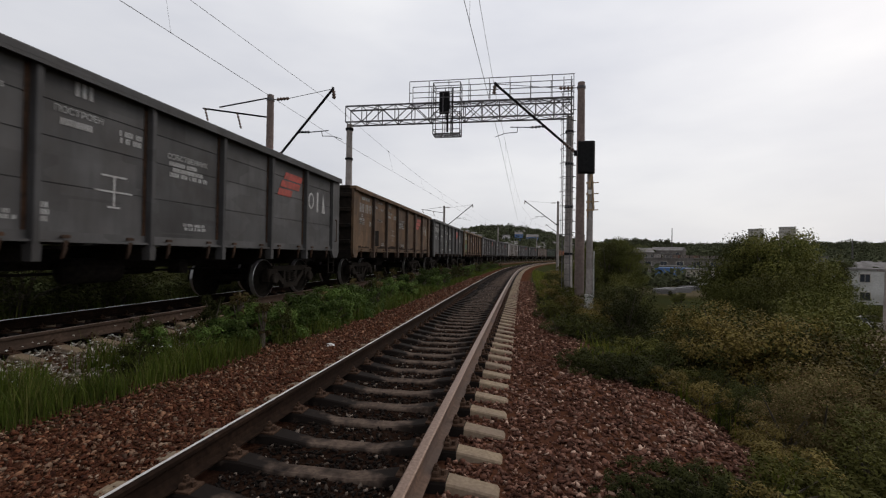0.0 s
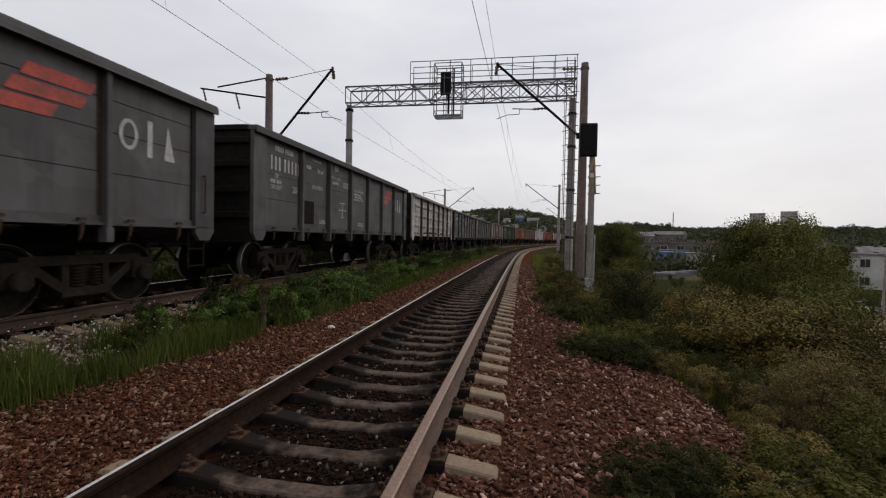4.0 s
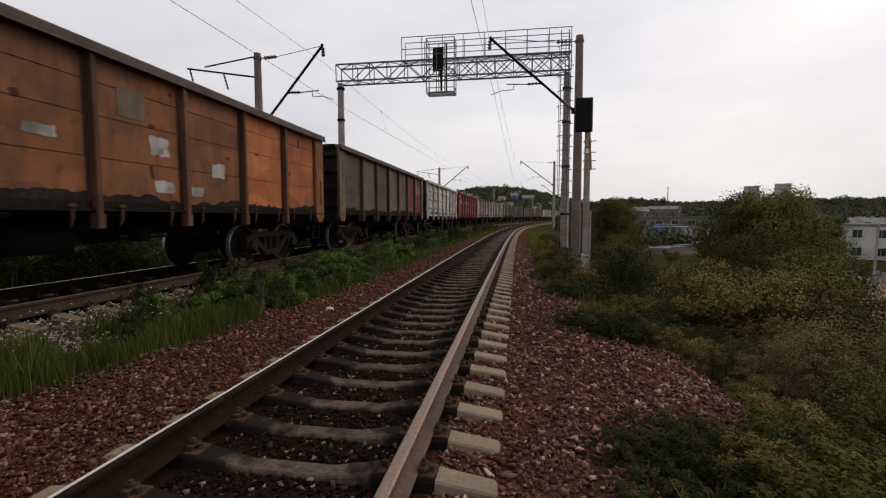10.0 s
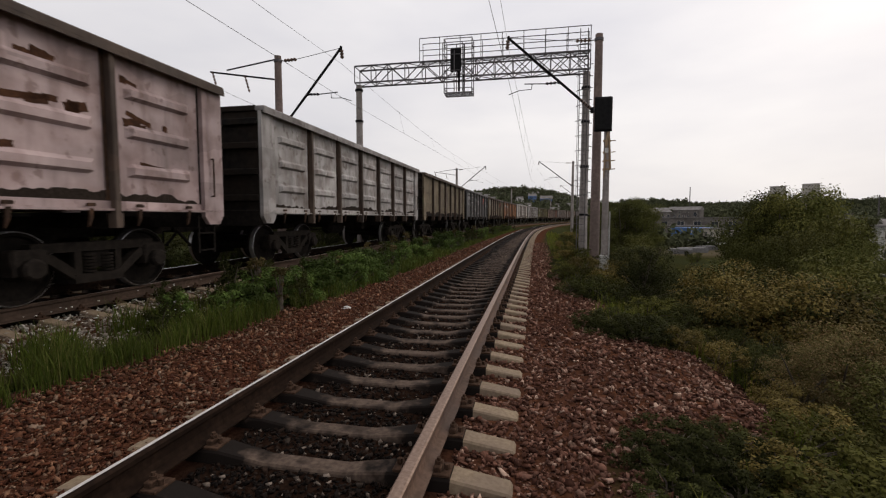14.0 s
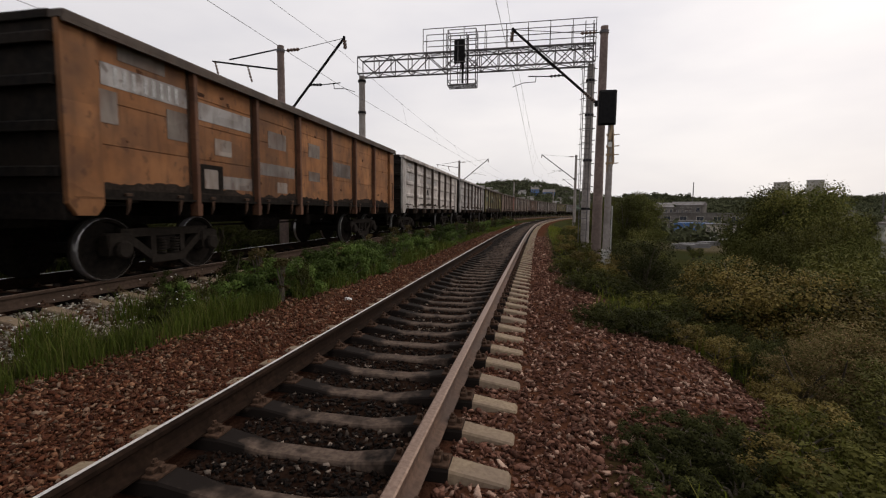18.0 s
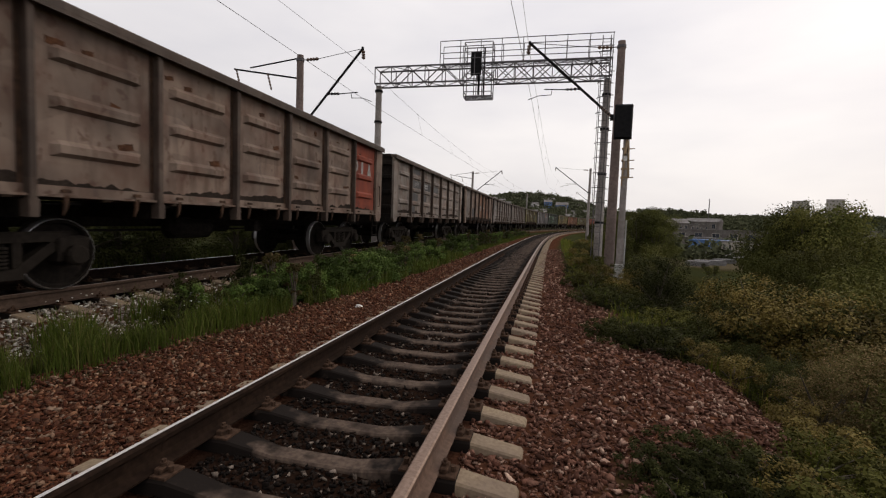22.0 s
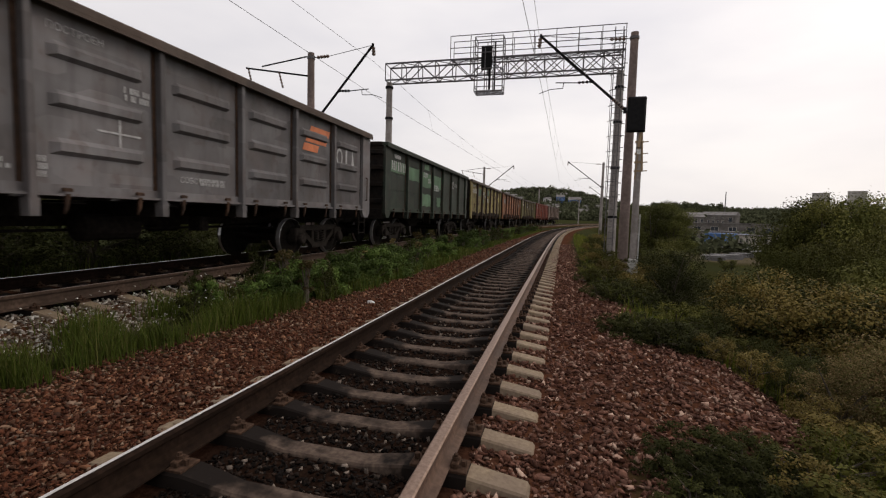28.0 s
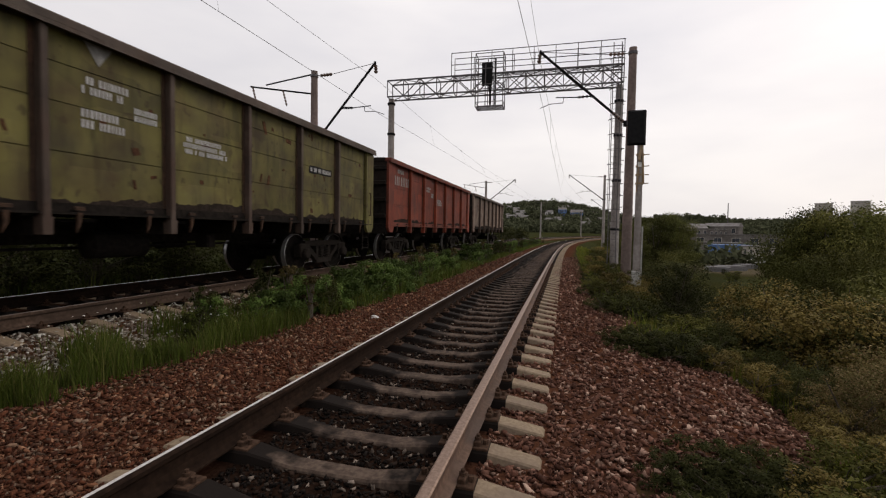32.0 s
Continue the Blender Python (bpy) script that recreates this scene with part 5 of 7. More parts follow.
def build_grass():
    rng = np.random.default_rng(8)
    x, y, s, d = strip_points(rng, 64000, 2.2, 60, -4.3, -1.9)
    tuft = wave(x, y, 2.6) + 0.6 * wave(x, y, 6.0, 1.0)
    keep = (tuft > -0.55) & (d < verge_edge(s) - 0.25 * rng.uniform(0, 1, len(x)) ** 2 + 0.08 * wave(x, y, 1.5)) & (d > -3.75 - 0.35 * rng.uniform(0, 1, len(x)) ** 3 + 0.12 * wave(x, y, 2.1))
    x, y, s, d = x[keep], y[keep], s[keep], d[keep]
    h = rng.uniform(0.12, 0.42, len(x)) * (0.75 + 0.35 * np.clip(tuft[keep], -1, 1)) * np.clip(1.35 - 0.02 * s, 0.7, 1.3)
    blades("verge_grass", x, y, h, 0.0042 + 0.0003 * s, M_GRASS, "long green grass between the tracks", 61)
    x, y, s, d = strip_points(rng, 24000, 2.0, 50, 2.2, 9.5)
    keep = (d > shoulder_edge(s) + 0.12 * wave(x, y, 1.3) + rng.uniform(-0.1, 0.5, len(x)) ** 2) & ((s > 4.6) | (d > 3.3) | (rng.uniform(0, 1, len(x)) < 0.04))
    x, y, s, d = x[keep], y[keep], s[keep], d[keep]
    blades("slope_grass", x, y, rng.uniform(0.08, 0.34, len(x)), 0.006 + 0.0004 * s, M_GRASS_SLOPE, "rough grass on the embankment slope", 62)
    x, y, s, d = strip_points(rng, 3000, 3, 80, -12.5, -9.2)
    blades("far_verge_grass", x, y, rng.uniform(0.15, 0.55, len(x)), 0.012 + 0.0004 * s, M_GRASS, "green grass beyond the train track", 63)
    # small pale flower heads among the grass
    x, y, s, d = strip_points(rng, 420, 3.0, 24, -4.2, -3.3)
    keep = wave(x, y, 1.7, 0.5) > -0.1
    x, y = x[keep], y[keep]
    z = ground_z(x, y) + rng.uniform(0.06, 0.4, len(x))
    n = len(x)
    r = rng.uniform(0.006, 0.014, n)
    ang = np.linspace(0, 2 * np.pi, 7)[:6]
    P = np.stack([np.c_[x + r * math.cos(a) * 1.0, y + r * math.sin(a), z + r * (0.5 if i % 2 else -0.5)] for i, a in enumerate(ang)], 1).reshape(-1, 3)
    tagged(new("wild_flowers", bulk_mesh("wild_flowers", P, np.arange(6 * n).reshape(n, 6), M_FLOWER)), "tiny pale flowers among the grass", "flowers", kind="stuff")


build_grass()


# ---- town and hills beyond the embankment ----
M_WALL_WHITE = surface("whitewashed_wall", (0.50, 0.49, 0.47), (0.62, 0.61, 0.58), 4, 0.4, 0.9, 0, 0.1, 0.01, (0.36, 0.34, 0.31), 0.5)
M_WALL_GREY = surface("grey_panel_wall", (0.17, 0.165, 0.165), (0.23, 0.225, 0.225), 3, 0.3, 0.9, 0, 0.1, 0.01, (0.13, 0.12, 0.115), 0.5, spec=0.05)
M_WALL_BEIGE = surface("beige_panel_wall", (0.40, 0.36, 0.31), (0.48, 0.44, 0.38), 3, 0.3, 0.9, 0, 0.1, 0.01, (0.3, 0.27, 0.24), 0.5)
M_BLUE = surface("blue_painted_metal", (0.06, 0.14, 0.33), (0.09, 0.19, 0.40), 5, 0.5, 0.6, 0, 0.1, 0.01, (0.05, 0.09, 0.2), 0.4)
M_ROOF = surface("dull_slate_roof", (0.17, 0.16, 0.155), (0.25, 0.235, 0.225), 5, 0.4, 0.95, 0, 0.1, 0.01, (0.06, 0.05, 0.045), 0.5, spec=0.04)
# tower beige lightened so that the wall colour carries the haze
M_TOWER = surface("beige_tower_wall", (0.34, 0.315, 0.285), (0.42, 0.39, 0.355), 3, 0.3, 0.9, 0, 0.1, 0.01, (0.28, 0.26, 0.23), 0.5, spec=0.05)
M_WALL_DULL = surface("dull_brown_grey_wall", (0.12, 0.107, 0.098), (0.19, 0.172, 0.158), 3, 0.3, 0.9, 0, 0.1, 0.01, (0.06, 0.052, 0.047), 0.6, spec=0.05)
M_GLASS = surface("dark_window_glass", (0.02, 0.024, 0.03), (0.045, 0.05, 0.06), 1, 0.3, 0.15)


def house(name, x, y, w, d, h, turn, wall, roof, label, storeys=1, bays=4, pitched=0.0, base=None, category="building", glazed=0.42):
    """A building with a wall block, roof, eaves, and window panes in frames on its near faces."""
    z0 = drop_to_ground(x, y) - 0.3 if base is None else base
    root = tagged(new(name), label, category, "town buildings")
    root.matrix_basis = pose(x, y, z0, 0, 0, turn)
    part("wall", Shape().box((0, 0, h / 2), (w, d, h)).mesh("wall", wall), root)
    rs = Shape()
    if pitched:
        e = 0.4
        rs.add([(-w / 2 - e, -d / 2 - e, h), (w / 2 + e, -d / 2 - e, h), (w / 2 + e, d / 2 + e, h), (-w / 2 - e, d / 2 + e, h), (-w / 2 - e, 0, h + pitched), (w / 2 + e, 0, h + pitched)],
               [(3, 2, 1, 0), (0, 1, 5, 4), (2, 3, 4, 5), (1, 2, 5), (3, 0, 4)])
    else:
        rs.box((0, 0, h + 0.15), (w + 0.6, d + 0.6, 0.3))
    part("roof", rs.mesh("roof", roof), root)
    ww, wh = w / bays * glazed, h / storeys * glazed
    frame_me = Shape().box((0, 0, 0), (ww + 0.2, 0.10, wh + 0.2)).mesh("window", M_WALL_BEIGE)
    pane_me = Shape().box((-ww / 4, 0, 0), (ww / 2 - 0.06, 0.04, wh)).box((ww / 4, 0, 0), (ww / 2 - 0.06, 0.04, wh)).mesh("pane", M_GLASS)
    for k in range(storeys):
        for i in range(bays):
            at = (-w / 2 + (i + 0.5) * w / bays, -d / 2 - 0.03, (k + 0.55) * h / storeys)
            f = part("window", frame_me, root, at=at)
            part("pane", pane_me, f, at=(0, -0.05, 0))
    return root


def build_town():
    x, y = polar(35.6, 118)
    house("white_building", x, y, 26, 11, 6.6, -28, M_WALL_WHITE, M_ROOF, "two-storey white building with rows of windows", 2, 8)
    x, y = polar(41.5, 92)
    house("grey_building", x, y, 12, 10, 8.2, -42, M_WALL_GREY, M_ROOF, "tall plain grey building beside the yard", 2, 3)
    x, y = polar(17.4, 158)
    house("blue_container_shed", x, y, 10.5, 6, 2.2, -16, M_BLUE, M_BLUE, "long low blue metal shed", 1, 3, base=-4.0, glazed=0.12)
    for a, r, w, d, h, t, wall, roof, lab in ((19.5, 215, 42, 14, 5.6, -14, M_WALL_DULL, M_ROOF, "long grey warehouse with a dull roof"), (14.5, 240, 34, 12, 5.0, -8, M_WALL_DULL, M_ROOF, "low brown-grey depot building with dull roof"),
                                           (23.5, 250, 46, 16, 5.6, -20, M_WALL_DULL, M_ROOF, "long brown-grey depot building"), (16.5, 190, 14, 7, 2.6, -15, M_WALL_DULL, M_ROOF, "small grey shed among parked goods"),
                                           (27, 230, 30, 12, 7, -25, M_WALL_GREY, M_ROOF, "plain grey storage hall with flat roof"), (44, 170, 30, 12, 7, -40, M_WALL_WHITE, M_ROOF, "white low industrial building"),
                                           (12.3, 290, 30, 12, 5, -8, M_WALL_DULL, M_ROOF, "distant low brown-grey hall by the hills"), (20.5, 140, 9, 5, 2.6, -20, M_WALL_BEIGE, M_ROOF, "small beige hut on low land")):
        x, y = polar(a, r)
        house("warehouse", x, y, w, d, h, t, wall, roof, lab, 1, 7, base=-4.2)
    for a, top in ((25.1, 36), (27.7, 37.5)):
        x, y = polar(a, 620)
        house("tower_block", x, y, 14.5, 13, top + 7, -26, M_TOWER, M_ROOF, "distant beige high-rise apartment block", 12, 6, base=-7, glazed=0.28)
    # slope houses
    rng = random.Random(9)
    x, y = 14, 600
    house("blue_house", x, y, 15, 10, 7, -4, M_BLUE, M_ROOF, "large blue house on the wooded hillside", 2, 5, 4)
    house("blue_house", -4, 606, 10, 9, 8, 6, M_BLUE, M_ROOF, "blue house on the wooded hillside", 2, 3, 3)
    for i in range(26):
        a, r = rng.uniform(-7.5, 6.5), rng.uniform(500, 660)
        x, y = polar(a, r)
        house("hill_house", x, y, rng.uniform(8, 13), 8, rng.uniform(3.5, 6), rng.uniform(-25, 25), rng.choice((M_WALL_WHITE, M_WALL_BEIGE, M_WALL_WHITE)), rng.choice((M_ROOF, M_ROOF)), "small pale house on the wooded hillside", 1, 3, 2.6, category="house")
    for i in range(22):
        a, r = rng.uniform(9, 46), rng.uniform(260, 520)
        x, y = polar(a, r)
        house("town_house", x, y, rng.uniform(9, 22), 9, rng.uniform(4, 7), rng.uniform(-40, 10), rng.choice((M_WALL_DULL, M_WALL_DULL, M_WALL_GREY)), rng.choice((M_ROOF, M_ROOF, M_ROOF)), "small distant town building", 1, 4, rng.choice((0, 2.4)))
    for a, r, h in ((17.2, 560, 42), (32.6, 480, 26)):
        x, y = polar(a, r)
        root = tagged(new("radio_mast"), "thin distant lattice radio mast", "mast")
        root.matrix_basis = pose(x, y, -7)
        t = Shape()
        for sx in (-0.5, 0.5):
            t.bar((sx, -0.5, 0), (sx * 0.4, -0.2, h), 0.3)
        t.bar((0, 0.6, 0), (0, 0.2, h), 0.3)
        for k in range(14):
            t.bar((-0.5, -0.4, h * k / 14), (0.5, -0.4, h * (k + 1) / 14), 0.14)
        part("lattice", t.mesh("lattice", M_GALV), root)
    # fence, poles and a parked car round the dirt yard
    root = tagged(new("yard_fence"), "low grey concrete slab fence round a yard", "fence")
    a, b = Vector((36, 62, 0)), Vector((62, 54, 0))
    for i in range(12):
        p, q = a.lerp(b, i / 12), a.lerp(b, (i + 0.94) / 12)
        c = (p + q) / 2
        z = drop_to_ground(c.x, c.y)
        part("slab", Shape().box((0, 0, 0.8), ((q - p).length, 0.12, 1.6), bevel=0.03).mesh("slab", M_CONCRETE), root, at=Matrix.Translation((c.x, c.y, z - 0.1)) @ pose(0, 0, 0, 0, 0, math.degrees(math.atan2(q.y - p.y, q.x - p.x))))
    for x, y, h in ((37.5, 54, 7.5), (46, 64, 8), (44, 47, 7)):
        root = tagged(new("utility_pole"), "leaning weathered utility pole beside the yard", "pole")
        root.matrix_basis = pose(x, y, drop_to_ground(x, y) - 0.2, 0, 1.5, 0)
        part("post", tapered_post(h, 0.14, 0.1, M_CONCRETE, 8), root)
        part("crossarm", Shape().bar((-0.8, 0, h - 0.4), (0.8, 0, h - 0.4), 0.09).mesh("crossarm", M_MAST_BROWN), root)


build_town()


def car(x, y, turn, paint, label):
    root = tagged(new("car"), label, "car", "parked cars")
    root.matrix_basis = pose(x, y, drop_to_ground(x, y) + 0.02, 0, 0, turn)
    sh = Shape()
    prof = [(-2.15, 0.35), (-2.18, 0.75), (-1.95, 0.92), (-1.35, 0.98), (1.0, 0.95), (2.05, 0.82), (2.15, 0.6), (2.1, 0.33)]
    n = len(prof)
    vs = [(px, sy * 0.82, pz) for sy in (-1, 1) for px, pz in prof]
    sh.add(vs, [tuple(range(n - 1, -1, -1)), tuple(range(n, 2 * n))] + [(i, (i + 1) % n, n + (i + 1) % n, n + i) for i in range(n)])
    part("body", sh.mesh("body", paint), root)
    cb = Shape()
    prof = [(-1.75, 0.95), (-1.25, 1.42), (0.35, 1.45), (1.1, 0.95)]
    vs = [(px, sy * (0.78 if pz < 1 else 0.62), pz) for sy in (-1, 1) for px, pz in prof]
    cb.add(vs, [(3, 2, 1, 0), (4, 5, 6, 7)] + [(i, (i + 1) % 4, 4 + (i + 1) % 4, 4 + i) for i in range(4)])
    part("cabin", cb.mesh("cabin", M_GLASS), root, "dark glazed cabin")
    part("roof", Shape().box((-0.45, 0, 1.46), (1.5, 1.2, 0.05), bevel=0.02).mesh("roof", paint), root)
    for px in (-1.35, 1.35):
        for sy in (-1, 1):
            w = Shape().lathe([(0.2, -0.1), (0.32, -0.09), (0.32, 0.09), (0.2, 0.1)], "Y", 14).mesh("wheel", M_BLACK)
            part("wheel", w, root, at=(px, sy * 0.78, 0.32))
    for sy in (-0.55, 0.55):
        part("headlight", Shape().box((2.12, sy, 0.68), (0.08, 0.3, 0.14), bevel=0.03).mesh("headlight", M_WHITE), root)
    return root


def plank_stack(x, y, turn, w):
    root = tagged(new("plank_stack"), "pale sawn planks stacked on bare ground", "timber")
    root.matrix_basis = pose(x, y, drop_to_ground(x, y), 0, 0, turn)
    for k in range(4):
        for j in range(3):
            part("plank", Shape().box(((k % 2) * 0.2, (j - 1) * 0.9, 0.15 + k * 0.28), (w, 0.8, 0.22)).mesh("plank", M_WALL_GREY), root)


for a, r, turn, w in ((17.6, 118, 10, 6.0), (16.4, 112, -14, 4.5), (19.0, 128, 30, 5.0)):
    plank_stack(*polar(a, r), turn, w)
for a, r, turn in ((18.4, 152, 20), (19.4, 156, 35), (20.4, 150, 10), (17.0, 165, -20)):
    car(*polar(a, r), turn, M_WALL_WHITE, "white van-like car parked below the embankment")
car(41.0, 48.5, 200, M_BLACK, "dark car parked on the dirt yard")
car(38.5, 59.5, 10, M_WALL_WHITE, "white car parked beside the fence")


def far_woods():
    """Crowns of distant woods over the hills and low land: rough lumps, uncountable."""
    rng = np.random.default_rng(77)
    X, Y, R = [], [], []

    def put(a0, a1, r0, r1, n, lo, hi):
        a, r = np.radians(rng.uniform(a0, a1, n)), np.sqrt(rng.uniform(r0 ** 2, r1 ** 2, n))
        X.append(np.sin(a) * r), Y.append(np.cos(a) * r), R.append(rng.uniform(lo, hi, n))

    put(-16, 12, 420, 820, 2600, 3.0, 5.5)
    put(10, 60, 560, 1250, 4200, 3.2, 6.0)
    put(9, 52, 300, 560, 900, 2.8, 5.5)
    put(7, 45, 125, 300, 420, 1.6, 3.4)
    put(-40, -12, 120, 500, 300, 2.5, 4.5)
    x, y, r = np.concatenate(X), np.concatenate(Y), np.concatenate(R)
    d, _ = side_of(x, y)
    keep = (np.abs(d + 3) > 20)
    x, y, r = x[keep], y[keep], r[keep]
    n = len(x)
    z = ground_z(x, y) + r * 0.55
    # each crown is three clumps of leafy tufts
    k = 80
    c = np.repeat(np.c_[x, y, z], k, 0)
    rr = np.repeat(r, k)
    lobe = np.repeat(np.arange(n), k) * 3 + rng.integers(0, 3, n * k)
    off = rng.normal(0, 0.32, (n * 3, 3))[lobe]
    d = rng.normal(0, 1, (n * k, 3))
    d /= np.linalg.norm(d, axis=1)[:, None]
    p = c + (off + d * rng.uniform(0.45, 0.85, (n * k, 1))) * rr[:, None]
    ax = d * 0.5 + rng.normal(0, 0.6, (n * k, 3))
    ax /= np.linalg.norm(ax, axis=1)[:, None]
    sd = np.cross(ax, rng.normal(0, 1, (n * k, 3)))
    sd /= np.linalg.norm(sd, axis=1)[:, None]
    L = (rr * rng.uniform(0.18, 0.34, n * k))[:, None]
    P = np.stack([p - ax * L, p + sd * L * 0.7, p + ax * L, p - sd * L * 0.7], 1).reshape(-1, 3)
    F = np.arange(4 * n * k).reshape(-1, 4)
    # greens paled: the haze of distance is put into the leaf colour
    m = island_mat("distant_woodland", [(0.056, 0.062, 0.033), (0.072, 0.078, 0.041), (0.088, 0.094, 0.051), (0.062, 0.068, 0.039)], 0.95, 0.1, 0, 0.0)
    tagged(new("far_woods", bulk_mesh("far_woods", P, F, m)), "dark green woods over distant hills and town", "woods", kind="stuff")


far_woods()


# ---- the goods train: open wagons ----
# dark rust of latches and handles; on post flanges it also carries shade
M_RUST_SHADE = surface("dark_rust_and_shade", (0.035, 0.020, 0.013), (0.075, 0.040, 0.024), 14, 2.0, 0.85, 0, 0.3, 0.006, (0.02, 0.014, 0.011), 0.6, spec=0.15)
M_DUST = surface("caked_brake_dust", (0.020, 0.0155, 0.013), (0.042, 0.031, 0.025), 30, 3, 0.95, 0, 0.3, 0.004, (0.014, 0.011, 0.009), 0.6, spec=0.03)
PAINTS = {
    "dark": wagon_paint("dark_grey_paint", (0.056, 0.0545, 0.0545), (0.080, 0.078, 0.078), (0.06, 0.05, 0.045), 0.25, 0.3, 0.3),
    "brown": wagon_paint("brown_paint", (0.092, 0.052, 0.027), (0.15, 0.090, 0.048), (0.05, 0.027, 0.016), 0.6, 0.6, 0.4),
    "tan": wagon_paint("dusty_tan_paint", (0.086, 0.062, 0.039), (0.128, 0.096, 0.061), (0.08, 0.045, 0.026), 0.6, 0.6, 0.35),
    "russet": wagon_paint("russet_paint", (0.185, 0.066, 0.023), (0.25, 0.096, 0.037), (0.085, 0.038, 0.02), 0.6, 0.6, 0.35),
    "khaki": wagon_paint("dusty_khaki_paint", (0.118, 0.094, 0.060), (0.165, 0.133, 0.088), (0.08, 0.045, 0.026), 0.6, 0.6, 0.35),
    "light": wagon_paint("light_grey_paint", (0.299, 0.282, 0.270), (0.391, 0.374, 0.362), (0.085, 0.05, 0.036), 0.7, 0.6, 0.3),
    "white": wagon_paint("off_white_paint", (0.400, 0.368, 0.340), (0.52, 0.480, 0.447), (0.11, 0.07, 0.05), 0.55, 0.5, 0.25),
    "grey": wagon_paint("mid_grey_paint", (0.132, 0.115, 0.104), (0.190, 0.168, 0.152), (0.09, 0.05, 0.034), 0.7, 0.65, 0.4),
    "beige": wagon_paint("grey_beige_paint", (0.171, 0.143, 0.123), (0.226, 0.196, 0.171), (0.11, 0.055, 0.033), 0.75, 0.7, 0.4),
    "green": wagon_paint("dark_green_paint", (0.0150, 0.0238, 0.0160), (0.027, 0.040, 0.028), (0.06, 0.04, 0.03), 0.35, 0.4, 0.3),
    "orange": wagon_paint("rusty_orange_paint", (0.21, 0.086, 0.030), (0.285, 0.128, 0.051), (0.085, 0.038, 0.02), 0.7, 0.6, 0.35),
    "rusty": wagon_paint("rust_brown_paint", (0.150, 0.108, 0.082), (0.22, 0.165, 0.13), (0.09, 0.038, 0.024), 0.8, 0.7, 0.45),
    "red": wagon_paint("iron_red_paint", (0.15, 0.026, 0.012), (0.215, 0.042, 0.02), (0.06, 0.02, 0.012), 0.5, 0.5, 0.35),
    "brick": wagon_paint("brick_red_paint", (0.194, 0.075, 0.032), (0.257, 0.110, 0.050), (0.07, 0.035, 0.024), 0.75, 0.7, 0.35),
    "olive": wagon_paint("olive_green_paint", (0.094, 0.083, 0.024), (0.138, 0.121, 0.038), (0.055, 0.034, 0.016), 0.8, 0.8, 0.35),
    "slate": wagon_paint("blue_grey_paint", (0.105, 0.099, 0.100), (0.145, 0.138, 0.139), (0.09, 0.055, 0.04), 0.35, 0.4, 0.3),
    "pink": wagon_paint("pinkish_grey_paint", (0.36, 0.27, 0.26), (0.47, 0.37, 0.36), (0.11, 0.05, 0.036), 0.6, 0.5, 0.25),
    "yellow": wagon_paint("yellow_olive_paint", (0.16, 0.132, 0.042), (0.23, 0.19, 0.07), (0.07, 0.036, 0.018), 0.9, 0.7, 0.3),
}
LEN, HALF, TOP, SILL, CORNER = 12.7, 1.52, 3.46, 1.22, 0.48
PITCH = 13.92
BAYS = 7
BAY = (LEN - 2 * CORNER) / BAYS


def panel_mesh(kind):
    """One bay of the side sheeting, its outer face towards +x."""
    sh = Shape()
    w, h = BAY - 0.09, TOP - SILL - 0.2
    z0 = SILL + 0.12
    if kind == "flat":
        zs, xs = [0.0], [0.025]
        for f in (0.30, 0.58, 0.80):
            zs += [f * h - 0.014, f * h - 0.010, f * h + 0.004, f * h + 0.006]
            xs += [0.026, 0.012, 0.012, 0.024]
        zs, xs, ys = zs + [h], xs + [0.024], [-w / 2, 0.0, w / 2]
        depth = lambda i, k: xs[k]
    else:
        zs = [0.0]
        for f in (0.22, 0.49, 0.76):
            zs += [f * h - 0.095, f * h - 0.05, f * h + 0.045, f * h + 0.105]
        zs += [h]
        ys = [-w / 2, -w * 0.38, -w * 0.38 + 0.09, 0.0, w * 0.38 - 0.09, w * 0.38, w / 2]
        depth = lambda i, k: 0.085 if 2 <= i <= 4 and k % 4 in (2, 3) and k < 13 else 0.025
    ny, nz = len(ys), len(zs)
    front = [(depth(i, k), ys[i], z0 + zs[k]) for k in range(nz) for i in range(ny)]
    back = [(-0.025, ys[i], z0 + zs[k]) for k in range(nz) for i in range(ny)]
    o, fs = ny * nz, []
    for k in range(nz - 1):
        for i in range(ny - 1):
            a = k * ny + i
            fs += [(a, a + 1, a + 1 + ny, a + ny), (o + a + ny, o + a + 1 + ny, o + a + 1, o + a)]
        a, b = k * ny, k * ny + ny - 1
        fs += [(a + ny, o + a + ny, o + a, a), (b, o + b, o + b + ny, b + ny)]
    for i in range(ny - 1):
        t = (nz - 1) * ny + i
        fs += [(i + 1, i, o + i, o + i + 1), (t, t + 1, o + t + 1, o + t)]
    sh.add(front + back, fs)
    return sh.mesh("side_panel", PAINTS["dark"])


